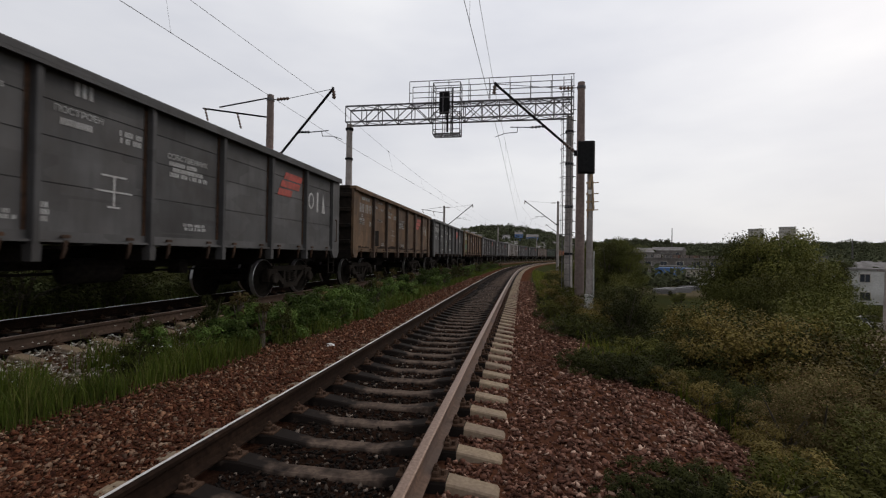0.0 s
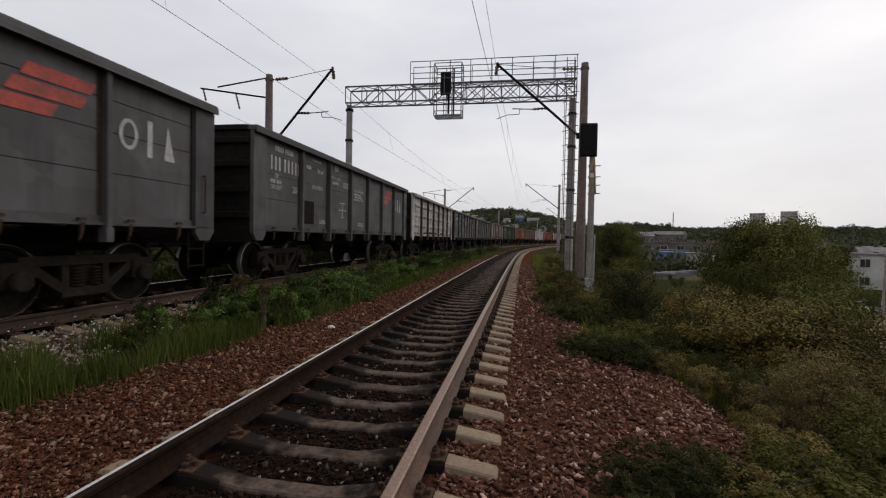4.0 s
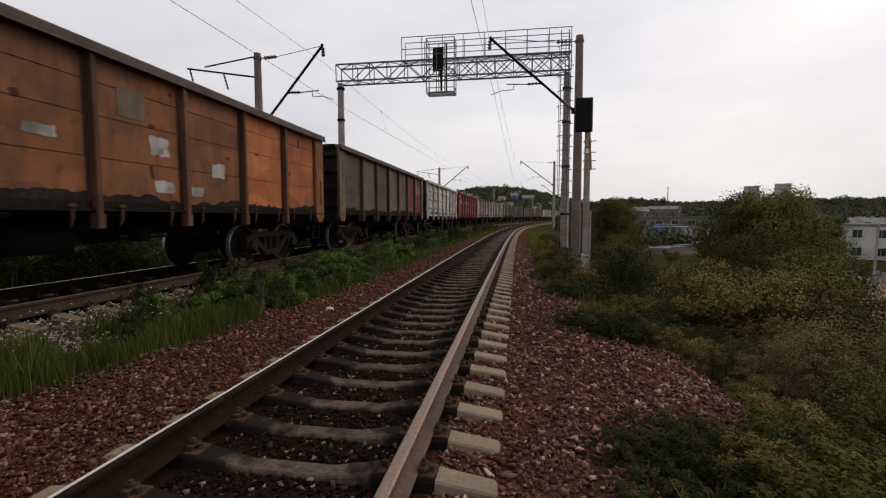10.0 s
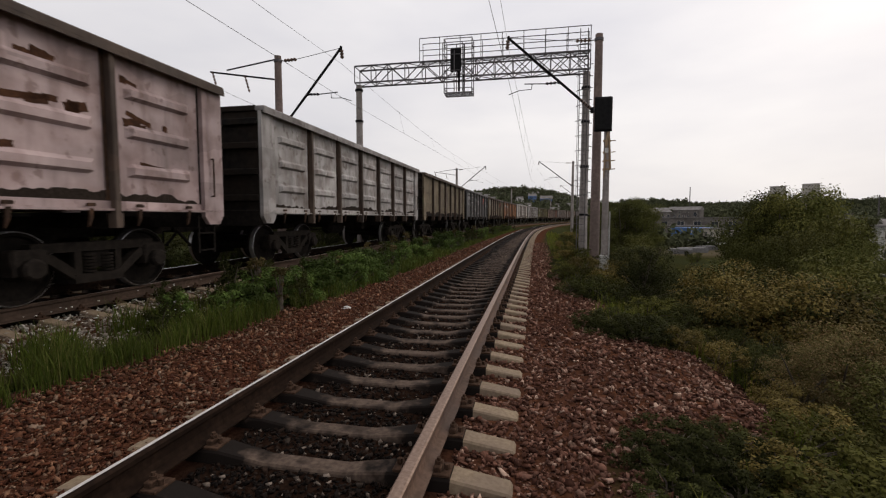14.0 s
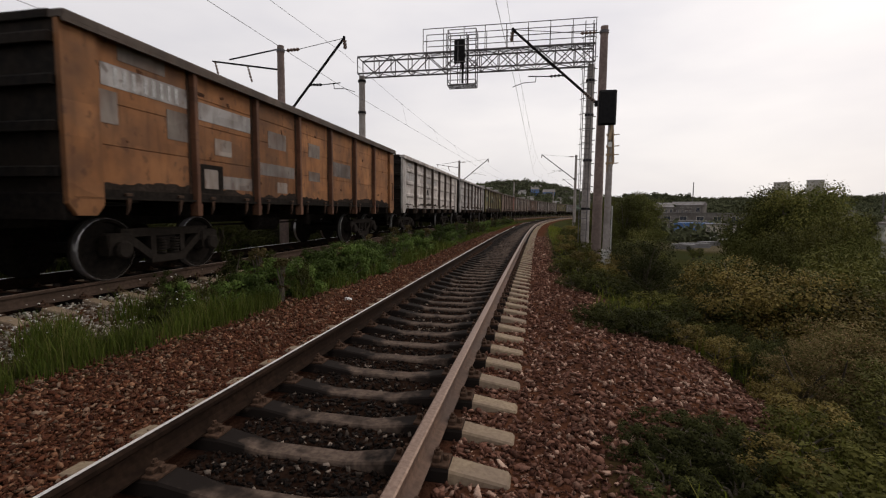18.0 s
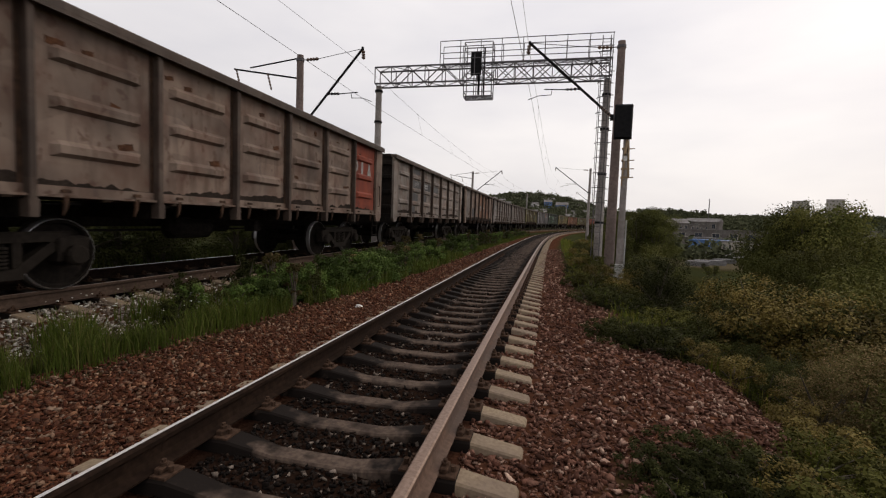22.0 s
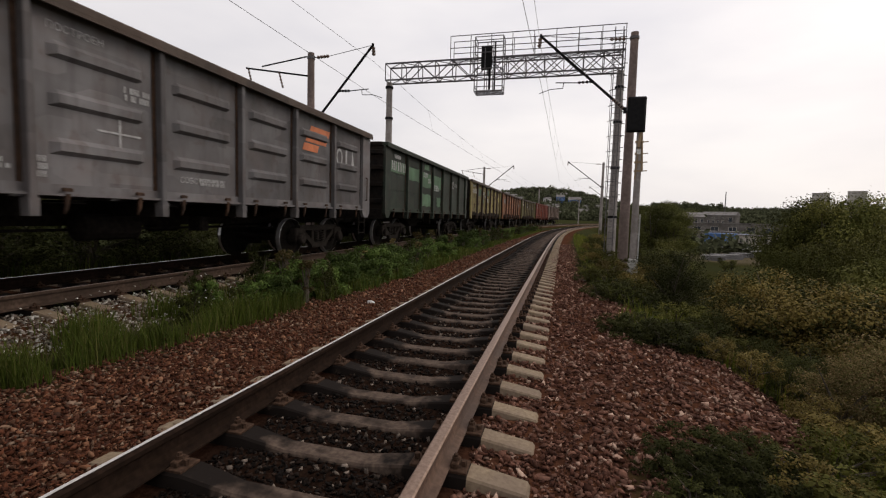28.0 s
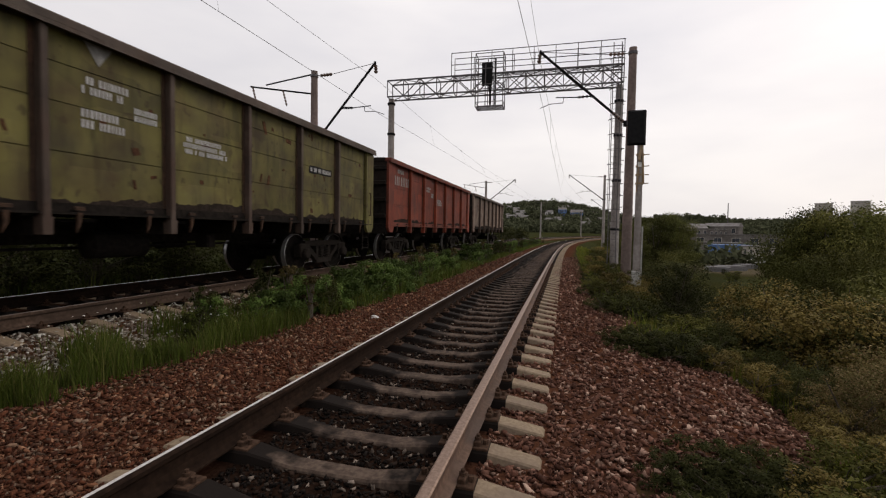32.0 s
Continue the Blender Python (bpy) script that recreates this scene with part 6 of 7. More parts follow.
def build_meshes():
    P = PAINTS["dark"]
    me = {"flat": panel_mesh("flat"), "ribbed": panel_mesh("ribbed")}
    s = Shape()
    s.box((0.075, 0, (TOP - 0.08 + 1.02) / 2), (0.12, 0.085, TOP - 0.08 - 1.02), bevel=0.012)
    s.box((0.065, 0, 1.08), (0.14, 0.10, 0.2), taper=1.1)
    o = len(s.f)
    # back flange: rust, with the shade beside the post put into its colour
    s.box((0.02, 0, (TOP - 0.08 + SILL) / 2), (0.03, 0.20, TOP - 0.08 - SILL))
    s.m[o:] = [1] * (len(s.f) - o)
    me["post"] = s.mesh("post", P, M_RUST_SHADE)
    s = Shape()
    zt, zb = TOP - 0.08, 1.0
    s.add([(0.08, -0.19, zb + 0.16), (0.08, -0.08, zb), (0.08, 0.17, zb), (0.08, 0.28, zb + 0.14), (0.08, 0.28, zt), (0.08, -0.19, zt), (0.0, -0.19, zb + 0.16), (0.0, -0.08, zb), (0.0, 0.17, zb), (0.0, 0.28, zb + 0.14), (0.0, 0.28, zt), (0.0, -0.19, zt)],
          [(0, 1, 2, 3, 4, 5), (11, 10, 9, 8, 7, 6)] + [(i, 6 + i, 6 + (i + 1) % 6, (i + 1) % 6) for i in range(6)])
    me["corner"] = s.mesh("corner_post", P)
    me["top"] = Shape().box((0.06, 0, TOP - 0.045), (0.25, LEN, 0.10), bevel=0.02).box((0.168, 0, TOP - 0.11), (0.03, LEN, 0.07)).mesh("top_rail", P)
    me["sill"] = Shape().box((0, 0, SILL + 0.06), (0.10, LEN - 0.2, 0.14)).box((0.06, 0, SILL + 0.01), (0.10, LEN - 0.2, 0.03)).mesh("side_sill", P)
    s = Shape()
    s.box((0, 0, (TOP + SILL) / 2 - 0.05), (2 * HALF - 0.05, 0.06, TOP - SILL))
    me["end"] = s.mesh("end_wall", M_SOOT_SHADE)
    me["end_beam"] = Shape().box((0, -0.06, 0), (2 * HALF - 0.1, 0.09, 0.13), bevel=0.02).mesh("end_beam", M_SOOT_SHADE)
    me["end_cap"] = Shape().box((0, 0, TOP - 0.04), (2 * HALF - 0.16, 0.15, 0.11), bevel=0.02).mesh("end_cap", M_SOOT_SHADE)
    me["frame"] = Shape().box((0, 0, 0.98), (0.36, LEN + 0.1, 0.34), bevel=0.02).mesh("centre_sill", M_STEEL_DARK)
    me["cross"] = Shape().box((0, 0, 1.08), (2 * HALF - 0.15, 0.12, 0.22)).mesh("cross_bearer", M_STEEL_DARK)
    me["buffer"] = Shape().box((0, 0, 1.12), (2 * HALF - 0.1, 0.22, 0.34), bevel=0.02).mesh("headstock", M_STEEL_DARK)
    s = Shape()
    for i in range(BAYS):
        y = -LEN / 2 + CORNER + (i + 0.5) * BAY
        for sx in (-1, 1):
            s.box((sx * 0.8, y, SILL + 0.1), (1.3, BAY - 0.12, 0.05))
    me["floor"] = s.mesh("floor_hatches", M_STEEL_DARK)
    s = Shape()
    s.add([(0.05, -0.03, 1.24), (0.05, 0.03, 1.24), (0.05, 0.02, 1.1), (0.05, -0.03, 1.0), (0.05, -0.015, 1.12), (0.1, -0.03, 1.24), (0.1, 0.03, 1.24), (0.085, 0.02, 1.1), (0.085, -0.03, 1.0), (0.085, -0.015, 1.12)],
          [(4, 3, 2, 1, 0), (5, 6, 7, 8, 9)] + [(i, (i + 1) % 5, 5 + (i + 1) % 5, 5 + i) for i in range(5)])
    s.box((0.085, 0, 1.29), (0.04, 0.12, 0.045), bevel=0.01)
    me["latch"] = s.mesh("hatch_latch", P)
    s = Shape()
    s.box((0, 0, 0.98), (0.22, 0.5, 0.22), bevel=0.03)
    s.box((0.03, 0.38, 0.98), (0.38, 0.3, 0.3), bevel=0.06)
    s.tube((0.28, 0.15, 0.9), (0.30, 0.5, 0.55), 0.03)
    me["coupler"] = s.mesh("coupler", M_STEEL_DARK)
    s = Shape()
    for y in (-0.19, 0.19):
        s.bar((0, y, 0.5), (0, y, 1.35), 0.03)
    for z in (0.55, 0.85, 1.12):
        s.bar((0, -0.19, z), (0, 0.19, z), 0.025)
    me["ladder"] = s.mesh("ladder", M_STEEL_DARK)
    s = Shape()
    s.tube((0.13, 0, 1.5), (0.13, 0, 2.15), 0.014, n=6)
    for z in (1.5, 2.15):
        s.tube((0.04, 0, z), (0.135, 0, z), 0.014, n=6)
    me["handle"] = s.mesh("grab_handle", M_RUST_SHADE)
    s = Shape()
    s.lathe([(0.1, -0.32), (0.17, -0.28), (0.17, 0.28), (0.1, 0.32)], "Y", 14, (-0.55, 1.1, 0.82))
    s.lathe([(0.08, -0.5), (0.2, -0.42), (0.2, 0.42), (0.08, 0.5)], "Y", 14, (0.55, -0.9, 0.8))
    s.bar((0.2, -3.2, 0.75), (0.2, 3.2, 0.75), 0.04)
    s.box((0.9, 0.5, 0.85), (0.3, 0.2, 0.25), bevel=0.03)
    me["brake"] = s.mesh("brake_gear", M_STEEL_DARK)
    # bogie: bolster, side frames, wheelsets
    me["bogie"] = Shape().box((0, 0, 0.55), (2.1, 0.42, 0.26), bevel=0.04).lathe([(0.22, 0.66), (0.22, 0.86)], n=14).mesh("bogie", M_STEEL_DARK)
    s = Shape()
    for y in (-0.925, 0.925):
        s.box((0, y, 0.62), (0.2, 0.42, 0.2), bevel=0.03)
        s.box((0, y - 0.17, 0.5), (0.18, 0.06, 0.2))
        s.box((0, y + 0.17, 0.5), (0.18, 0.06, 0.2))
        s.lathe([(0.06, 0), (0.14, 0.02), (0.14, 0.1), (0.11, 0.13)], "X", 12, (0.06, y, 0.475))
    s.bar((0, -0.9, 0.72), (0, 0.9, 0.72), 0.13)
    s.bar((0, -0.72, 0.62), (0, -0.3, 0.3), 0.12)
    s.bar((0, 0.72, 0.62), (0, 0.3, 0.3), 0.12)
    s.bar((0, -0.36, 0.28), (0, 0.36, 0.28), 0.13)
    for y in (-0.3, 0.3):
        s.bar((0, y, 0.3), (0, y, 0.72), 0.10)
    for k in range(6):
        for y in (-0.13, 0.13):
            s.lathe([(0.085, 0.36 + k * 0.045), (0.085, 0.36 + k * 0.045 + 0.025)], n=10, at=(0.02, y, 0))
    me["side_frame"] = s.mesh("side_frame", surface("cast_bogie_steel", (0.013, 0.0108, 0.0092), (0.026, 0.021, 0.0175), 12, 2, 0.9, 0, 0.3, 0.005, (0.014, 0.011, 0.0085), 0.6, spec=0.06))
    s = Shape()
    s.tube((-1.1, 0, 0), (1.1, 0, 0), 0.085, n=10)
    for sx in (-1, 1):
        o = len(s.f)
        s.lathe([(0.16, 0.68), (0.17, 0.71), (0.40, 0.735), (0.42, 0.72), (0.505, 0.725), (0.505, 0.755), (0.478, 0.765), (0.473, 0.855), (0.463, 0.859), (0.42, 0.86), (0.40, 0.80), (0.17, 0.84), (0.16, 0.88)], "X", 24)
        if sx < 0:
            k = 13 * 24
            s.v[-k:] = [(-p[0], p[1], p[2]) for p in s.v[-k:]]
            s.f[o:] = [tuple(reversed(f)) for f in s.f[o:]]
        for j in range(len(s.f) - o):
            s.m[o + j] = 1 if j // 24 in (6, 7) else 0
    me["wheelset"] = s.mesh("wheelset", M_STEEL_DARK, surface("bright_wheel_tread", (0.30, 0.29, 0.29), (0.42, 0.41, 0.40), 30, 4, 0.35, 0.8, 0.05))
    return me


def build_wagon(kind, me):
    """An open wagon, its length along y, its rails at z = 0."""
    root = new("open_wagon")
    for sx in (1, -1):
        flip = pose(0, 0, 0, 0, 0, 0 if sx > 0 else 180)
        for i in range(BAYS):
            y = -LEN / 2 + CORNER + (i + 0.5) * BAY
            part("side_panel", me[kind], root, at=flip @ Matrix.Translation((HALF - 0.05, y, 0)))
            for f in (-0.28, 0.28):
                part("hatch_latch", me["latch"], root, at=flip @ Matrix.Translation((HALF - 0.04, y + f * BAY, 0)))
            if i:
                part("post", me["post"], root, at=flip @ Matrix.Translation((HALF - 0.05, y - BAY / 2, 0)))
        for e in (1, -1):
            part("corner_post", me["corner"], root, at=flip @ Matrix.Translation((HALF - 0.03, e * (LEN / 2 - 0.2), 0)) @ (Matrix() if e < 0 else Matrix.Diagonal((1, -1, 1, 1))))
        part("top_rail", me["top"], root, at=flip @ Matrix.Translation((HALF - 0.05, 0, 0)))
        part("side_sill", me["sill"], root, at=flip @ Matrix.Translation((HALF - 0.06, 0, 0)))
        part("grab_handle", me["handle"], root, at=flip @ Matrix.Translation((HALF - 0.03, LEN / 2 - 0.3, 0)))
        part("ladder", me["ladder"], root, at=flip @ Matrix.Translation((HALF - 0.05, LEN / 2 - 0.35, 0)))
        part("end_wall", me["end"], root, at=flip @ Matrix.Translation((0, -LEN / 2 + 0.06, 0)))
        part("coupler", me["coupler"], root, at=pose(0, 0, 0, 0, 0, 0 if sx > 0 else 180) @ Matrix.Translation((0, LEN / 2 + 0.1, 0)))
    part("centre_sill", me["frame"], root)
    for i in range(1, BAYS):
        part("cross_bearer", me["cross"], root, at=(0, bay_y(i, -0.5), 0))
    for e in (-1, 1):
        part("headstock", me["buffer"], root, at=(0, e * (LEN / 2 - 0.12), 0))
        for z in (1.55, 2.1, 2.65, 3.15):
            part("end_beam", me["end_beam"], root, at=pose(0, 0, 0, 0, 0, 0 if e < 0 else 180) @ Matrix.Translation((0, -LEN / 2 + 0.06, z)))
        part("end_cap", me["end_cap"], root, at=(0, e * (LEN / 2 - 0.06), 0))
    part("floor_hatches", me["floor"], root)
    part("brake_gear", me["brake"], root)
    for y in (-4.325, 4.325):
        b = part("bogie", me["bogie"], root, at=(0, y, 0))
        for sx in (-1, 1):
            part("side_frame", me["side_frame"], b, at=pose(sx * 1.02, 0, 0, 0, 0, 0 if sx > 0 else 180))
        for wy in (-0.925, 0.925):
            part("wheelset", me["wheelset"], b, at=(0, wy, 0.475))
    return root


# order in the train, from its head: paint, sheeting, label, red-ended bays
WAGONS = [
    ("dark", "flat", "fleet"), ("brown", "flat", "fleet_dim"), ("dark", "flat", "fleet"), ("brown", "flat", "number"), ("dark", "flat", "fleet"), ("dark", "flat", "fleet"), ("light", "ribbed", "plain"),
    ("dark", "flat", "fleet"), ("dark", "flat", "fleet"), ("beige", "ribbed", "faded"), ("green", "flat", "green"), ("russet", "flat", "patched"), ("tan", "flat", "red_end"), ("white", "ribbed", "plain"),
    ("red", "ribbed", "number"), ("pink", "ribbed", "plain"), ("light", "ribbed", "plain"), ("khaki", "flat", "plain"), ("dark", "flat", "fleet"), ("khaki", "flat", "fleet_dim"), ("orange", "flat", "patched"),
    ("white", "ribbed", "emblem"), ("light", "ribbed", "plain"), ("olive", "flat", "yellow"), ("rusty", "ribbed", "red_end"), ("beige", "ribbed", "dark_patches"), ("rusty", "flat", "plain"), ("grey", "ribbed", "faded"),
    ("grey", "ribbed", "plain"), ("olive", "flat", "number"), ("slate", "ribbed", "orange_fleet"), ("green", "flat", "green_light"), ("yellow", "flat", "yellow"), ("brick", "flat", "patched"), ("olive", "flat", "stencils"),
    ("red", "flat", "faded"), ("rusty", "flat", "plain"),
]
PAINT_WORDS = {"dark": "dark grey", "brown": "dusty brown", "tan": "faded tan-brown", "khaki": "dusty khaki", "russet": "russet-orange", "light": "light grey", "white": "off-white", "grey": "weathered grey", "beige": "grey-beige", "green": "dark green", "orange": "rusty orange",
               "rusty": "rust-brown", "red": "iron-red", "brick": "faded brick-red", "olive": "olive-green", "yellow": "yellow-olive", "pink": "pinkish grey", "slate": "blue-grey"}
KIND_WORDS = {"flat": "smooth-sided steel open wagon", "ribbed": "rib-sided steel open wagon"}
MARK_WORDS = {"fleet": "red emblem and white stencils", "fleet_dim": "dulled emblem and stencils", "number": "white numerals", "plain": "rust stains", "faded": "faded stencils", "green": "pale repainted patches", "patched": "patched repainted panels",
              "red_end": "red painted end bays", "emblem": "small black emblem", "yellow": "yellow emblem", "dark_patches": "dark overpainted patches", "orange_fleet": "orange emblem and stencils", "green_light": "light green patches", "stencils": "white stencils and rust streaks"}
FACE = {"flat": HALF - 0.024, "ribbed": HALF - 0.024}


def bay_y(bay, f=0.0):
    """The place along the wagon of a point in a bay, f from -0.5 to 0.5."""
    return -LEN / 2 + CORNER + (bay + 0.5 + f) * BAY


def plate(w, h, mat, name="paint_patch"):
    """A field of newer paint with an uneven brushed edge."""
    rng, sh = random.Random(int(w * 1000 + h * 77)), Shape()
    side = [(f * w - w / 2, -h / 2, 0, 1) for f in (0, 0.2, 0.4, 0.6, 0.8)] + [(w / 2, f * h - h / 2, 1, 0) for f in (0, 0.25, 0.5, 0.75)]
    side += [(w / 2 - f * w, h / 2, 0, 1) for f in (0, 0.2, 0.4, 0.6, 0.8)] + [(-w / 2, h / 2 - f * h, 1, 0) for f in (0, 0.25, 0.5, 0.75)]
    j = min(0.035, 0.09 * min(w, h))
    pts = [(y + a * rng.uniform(-j, j), z + b * rng.uniform(-j, j)) for y, z, a, b in side]
    n = len(pts)
    sh.add([(-0.003, y, z) for y, z in pts] + [(0.003, y, z) for y, z in pts], [tuple(range(n, 2 * n))] + [(k, (k + 1) % n, n + (k + 1) % n, n + k) for k in range(n)])
    return sh.mesh(name, mat)


def bars(rows, w, h, seed, mat, name="stencil"):
    """Rows of small upright strokes: writing too worn to read."""
    rng, sh = random.Random(seed), Shape()
    rh = h / rows
    for r in range(rows):
        y, end = -w / 2 + rng.uniform(0, 0.12) * w, w / 2 - rng.uniform(0, 0.25) * w
        while y < end:
            a = rh * rng.uniform(0.2, 0.3)
            z = h / 2 - (r + 0.5) * rh
            sh.box((0, y + a / 2, z), (0.004, a, rh * 0.78))
            y += a + rh * 0.15 + (rh * 0.45 if rng.random() < 0.15 else 0)
    return sh.mesh(name, mat)


def lettering(text, size, mat):
    """Letters of the built-in font as a flat mesh, facing +x and reading along +y."""
    cu = bpy.data.curves.new("lettering", "FONT")
    cu.body, cu.size, cu.align_x, cu.align_y, cu.extrude, cu.resolution_u = text, size, "CENTER", "CENTER", 0.002, 3
    ob = bpy.data.objects.new("lettering", cu)
    scene.collection.objects.link(ob)
    me = bpy.data.meshes.new_from_object(ob.evaluated_get(bpy.context.evaluated_depsgraph_get()))
    bpy.data.objects.remove(ob)
    me.name = "lettering"
    me.transform(Matrix(((0, 0, 1, 0), (1, 0, 0, 0), (0, 1, 0, 0), (0, 0, 0, 1))))
    me.materials.clear()
    me.materials.append(mat)
    return me


def emblem_slant(mat):
    """A plain slanted emblem of three stepped bars."""
    sh = Shape()
    for z, a, b in ((0.21, -0.30, 0.56), (0.0, -0.46, 0.44), (-0.21, -0.58, 0.05)):
        sh.add([(0, a, z - 0.085), (0, b, z - 0.085), (0, b + 0.08, z + 0.085), (0, a + 0.08, z + 0.085), (0.004, a, z - 0.085), (0.004, b, z - 0.085), (0.004, b + 0.08, z + 0.085), (0.004, a + 0.08, z + 0.085)],
               [(4, 5, 6, 7), (0, 1, 5, 4), (2, 3, 7, 6), (1, 2, 6, 5), (3, 0, 4, 7)])
    return sh.mesh("emblem", mat)


def emblem_blocks(mat, n=3, w=0.24, h=0.42):
    """A company mark drawn as plain shapes: a ring, a block, a wedge."""
    sh = Shape()
    y0, t = -(n - 1) / 2 * w * 1.35, w * 0.2
    for i in range(n):
        y, k = y0 + i * w * 1.35, i % 3
        if k == 0:
            for j in range(14):
                a0, a1 = 2 * math.pi * j / 14, 2 * math.pi * (j + 1) / 14
                sh.bar((0, y + w * 0.48 * math.cos(a0), h * 0.36 * math.sin(a0)), (0, y + w * 0.48 * math.cos(a1), h * 0.36 * math.sin(a1)), 0.004, t)
        elif k == 1:
            sh.box((0, y, 0), (0.004, w * 0.34, h))
        else:
            sh.add([(0.003, y - w * 0.35, -h * 0.5), (0.003, y + w * 0.42, -h * 0.5), (0.003, y - w * 0.1, h * 0.5), (-0.001, y - w * 0.35, -h * 0.5), (-0.001, y + w * 0.42, -h * 0.5), (-0.001, y - w * 0.1, h * 0.5)], [(0, 1, 2), (5, 4, 3), (0, 3, 4, 1), (1, 4, 5, 2), (2, 5, 3, 0)])
    return sh.mesh("emblem", mat)


def numeral_bars(w, h, seed, mat):
    """A painted number as plain upright bars, one to a digit."""
    rng, sh = random.Random(seed), Shape()
    cell = w / 8.4
    for i in range(8):
        y = -w / 2 + (i + (0.4 if i > 2 else 0)) * cell
        sh.box((0, y + cell * 0.45, 0), (0.004, cell * rng.uniform(0.34, 0.5), h))
    return sh.mesh("stencil", mat)


def square_plate(w, h, mat):
    return Shape().box((0, 0, 0), (0.006, w, h)).mesh("paint_patch", mat)


def ring(r, mat):
    sh = Shape()
    for i in range(18):
        a0, a1 = 2 * math.pi * i / 22, 2 * math.pi * (i + 1) / 22
        sh.bar((0, r * math.cos(a0), r * math.sin(a0)), (0, r * math.cos(a1), r * math.sin(a1)), 0.012, r * 0.28)
    return sh.mesh("emblem", mat)


MARKS = {}


def mark(key, make):
    if key not in MARKS:
        MARKS[key] = make()
    return MARKS[key]


def dress(root, style, paint, n):
    """Put markings on the wagon's visible side."""
    x = FACE["flat"] + 0.006
    H = lambda f: SILL + 0.12 + f * (TOP - SILL - 0.2)

    def put(key, make, bay, f, z, name="stencil", proud=0.0):
        if ribbed and name == "stencil":
            if key.startswith(("union", "line", "run", "repair", "built2", "owner2")):
                return
            z = 0.12 if key.startswith("ownero") else z
            z = min((0.10, 0.355, 0.625, 0.885), key=lambda g: abs(g - z))
        part(name, mark(key, make), root, at=(x + proud, bay_y(bay, f), H(z)))

    ribbed = WAGONS[n][1] == "ribbed"
    dim = M_MARK_DIM if style in ("fleet_dim", "faded", "plain", "patched") else M_MARK
    if style in ("fleet", "fleet_dim", "orange_fleet"):
        red = {"fleet": M_MARK_RED, "fleet_dim": M_MARK_RED, "orange_fleet": M_MARK_ORANGE}[style]
        put("slant" + style, lambda: emblem_slant(red), 5, 0.05, 0.72, "emblem")
        put("blocks" + style, lambda: emblem_blocks(dim, 3, 0.28, 0.56), 6, -0.04, 0.6, "emblem")
        put("plate_dark", lambda: square_plate(0.62, 0.62, M_STEEL_DARK), 1, -0.22, 0.2, "paint_patch")
        put("num" + style, lambda: numeral_bars(1.45, 0.32, 3, dim), 0, 0.08, 0.72)
        put("top" + style, lambda: bars(1, 0.85, 0.16, 4, dim), 0, 0.02, 0.89)
        put("load" + style, lambda: bars(1, 0.34, 0.11, 21, dim), 1, -0.2, 0.8)
        put("vol" + style, lambda: lettering("94 м³", 0.17, dim), 1, 0.2, 0.78)
        put("line" + style, lambda: bars(1, 0.6, 0.07, 22, dim), 1, 0.05, 0.91)
        put("repair" + style, lambda: lettering("ДР", 0.13, dim), 0, -0.18, 0.575)
        put("tons" + style, lambda: bars(1, 0.62, 0.11, 5, dim), 0, -0.18, 0.51)
        put("run" + style, lambda: lettering("ПРОБЕГ", 0.13, dim), 0, -0.18, 0.44)
        put("speed" + style, lambda: lettering("120 КМ/Ч", 0.15, dim), 1, 0.08, 0.55)
        put("built" + style, lambda: lettering("ПОСТРОЕН", 0.12, dim), 2, -0.16, 0.76)
        put("built2" + style, lambda: bars(1, 0.62, 0.11, 6, dim), 2, -0.16, 0.69)
        put("twenty" + style, lambda: lettering("20", 0.24, dim), 0, 0.33, 0.45)
        put("union" + style, lambda: bars(1, 0.3, 0.24, 16, dim), 2, -0.12, 0.92)
        put("date" + style, lambda: bars(2, 0.4, 0.2, 7, dim), 2, 0.3, 0.70)
        put("owner" + style, lambda: lettering("СОБСТВЕННИК", 0.125, dim), 3, 0.0, 0.66)
        put("owner2" + style, lambda: bars(3, 0.9, 0.27, 8, dim), 3, 0.0, 0.56)
        put("low" + style, lambda: bars(2, 0.6, 0.13, 9, dim), 3, 0.1, 0.1)
        put("cross" + style, lambda: Shape().box((0, 0, 0), (0.004, 0.03, 0.44)).box((0, 0, 0), (0.0046, 0.6, 0.025)).box((0, 0, 0.22), (0.0046, 0.4, 0.025)).box((0, 0, -0.22), (0.0046, 0.2, 0.025)).mesh("stencil", dim), 2, 0.15, 0.3)
        put("tag" + style, lambda: bars(2, 0.5, 0.13, 23, dim), 1, 0.3, 0.09)
        put("tag2" + style, lambda: bars(3, 0.22, 0.26, 24, dim), 2, -0.42, 0.12)
    elif style in ("number", "stencils", "faded", "yellow", "green", "green_light", "emblem"):
        put("num" + dim.name, lambda: numeral_bars(1.45, 0.32, 13, dim), 0, 0.05, 0.72)
        put("top" + dim.name, lambda: bars(1, 0.7, 0.17, 14, dim), 0, 0.0, 0.88)
        put("built" + dim.name, lambda: bars(2, 0.62, 0.24, 15, dim), 2, -0.05, 0.72)
        put("owner" + dim.name, lambda: bars(3, 0.95, 0.28, 17, dim), 3, -0.05, 0.5)
        put("date" + dim.name, lambda: bars(2, 0.4, 0.2, 18, dim), 2, 0.3, 0.62)
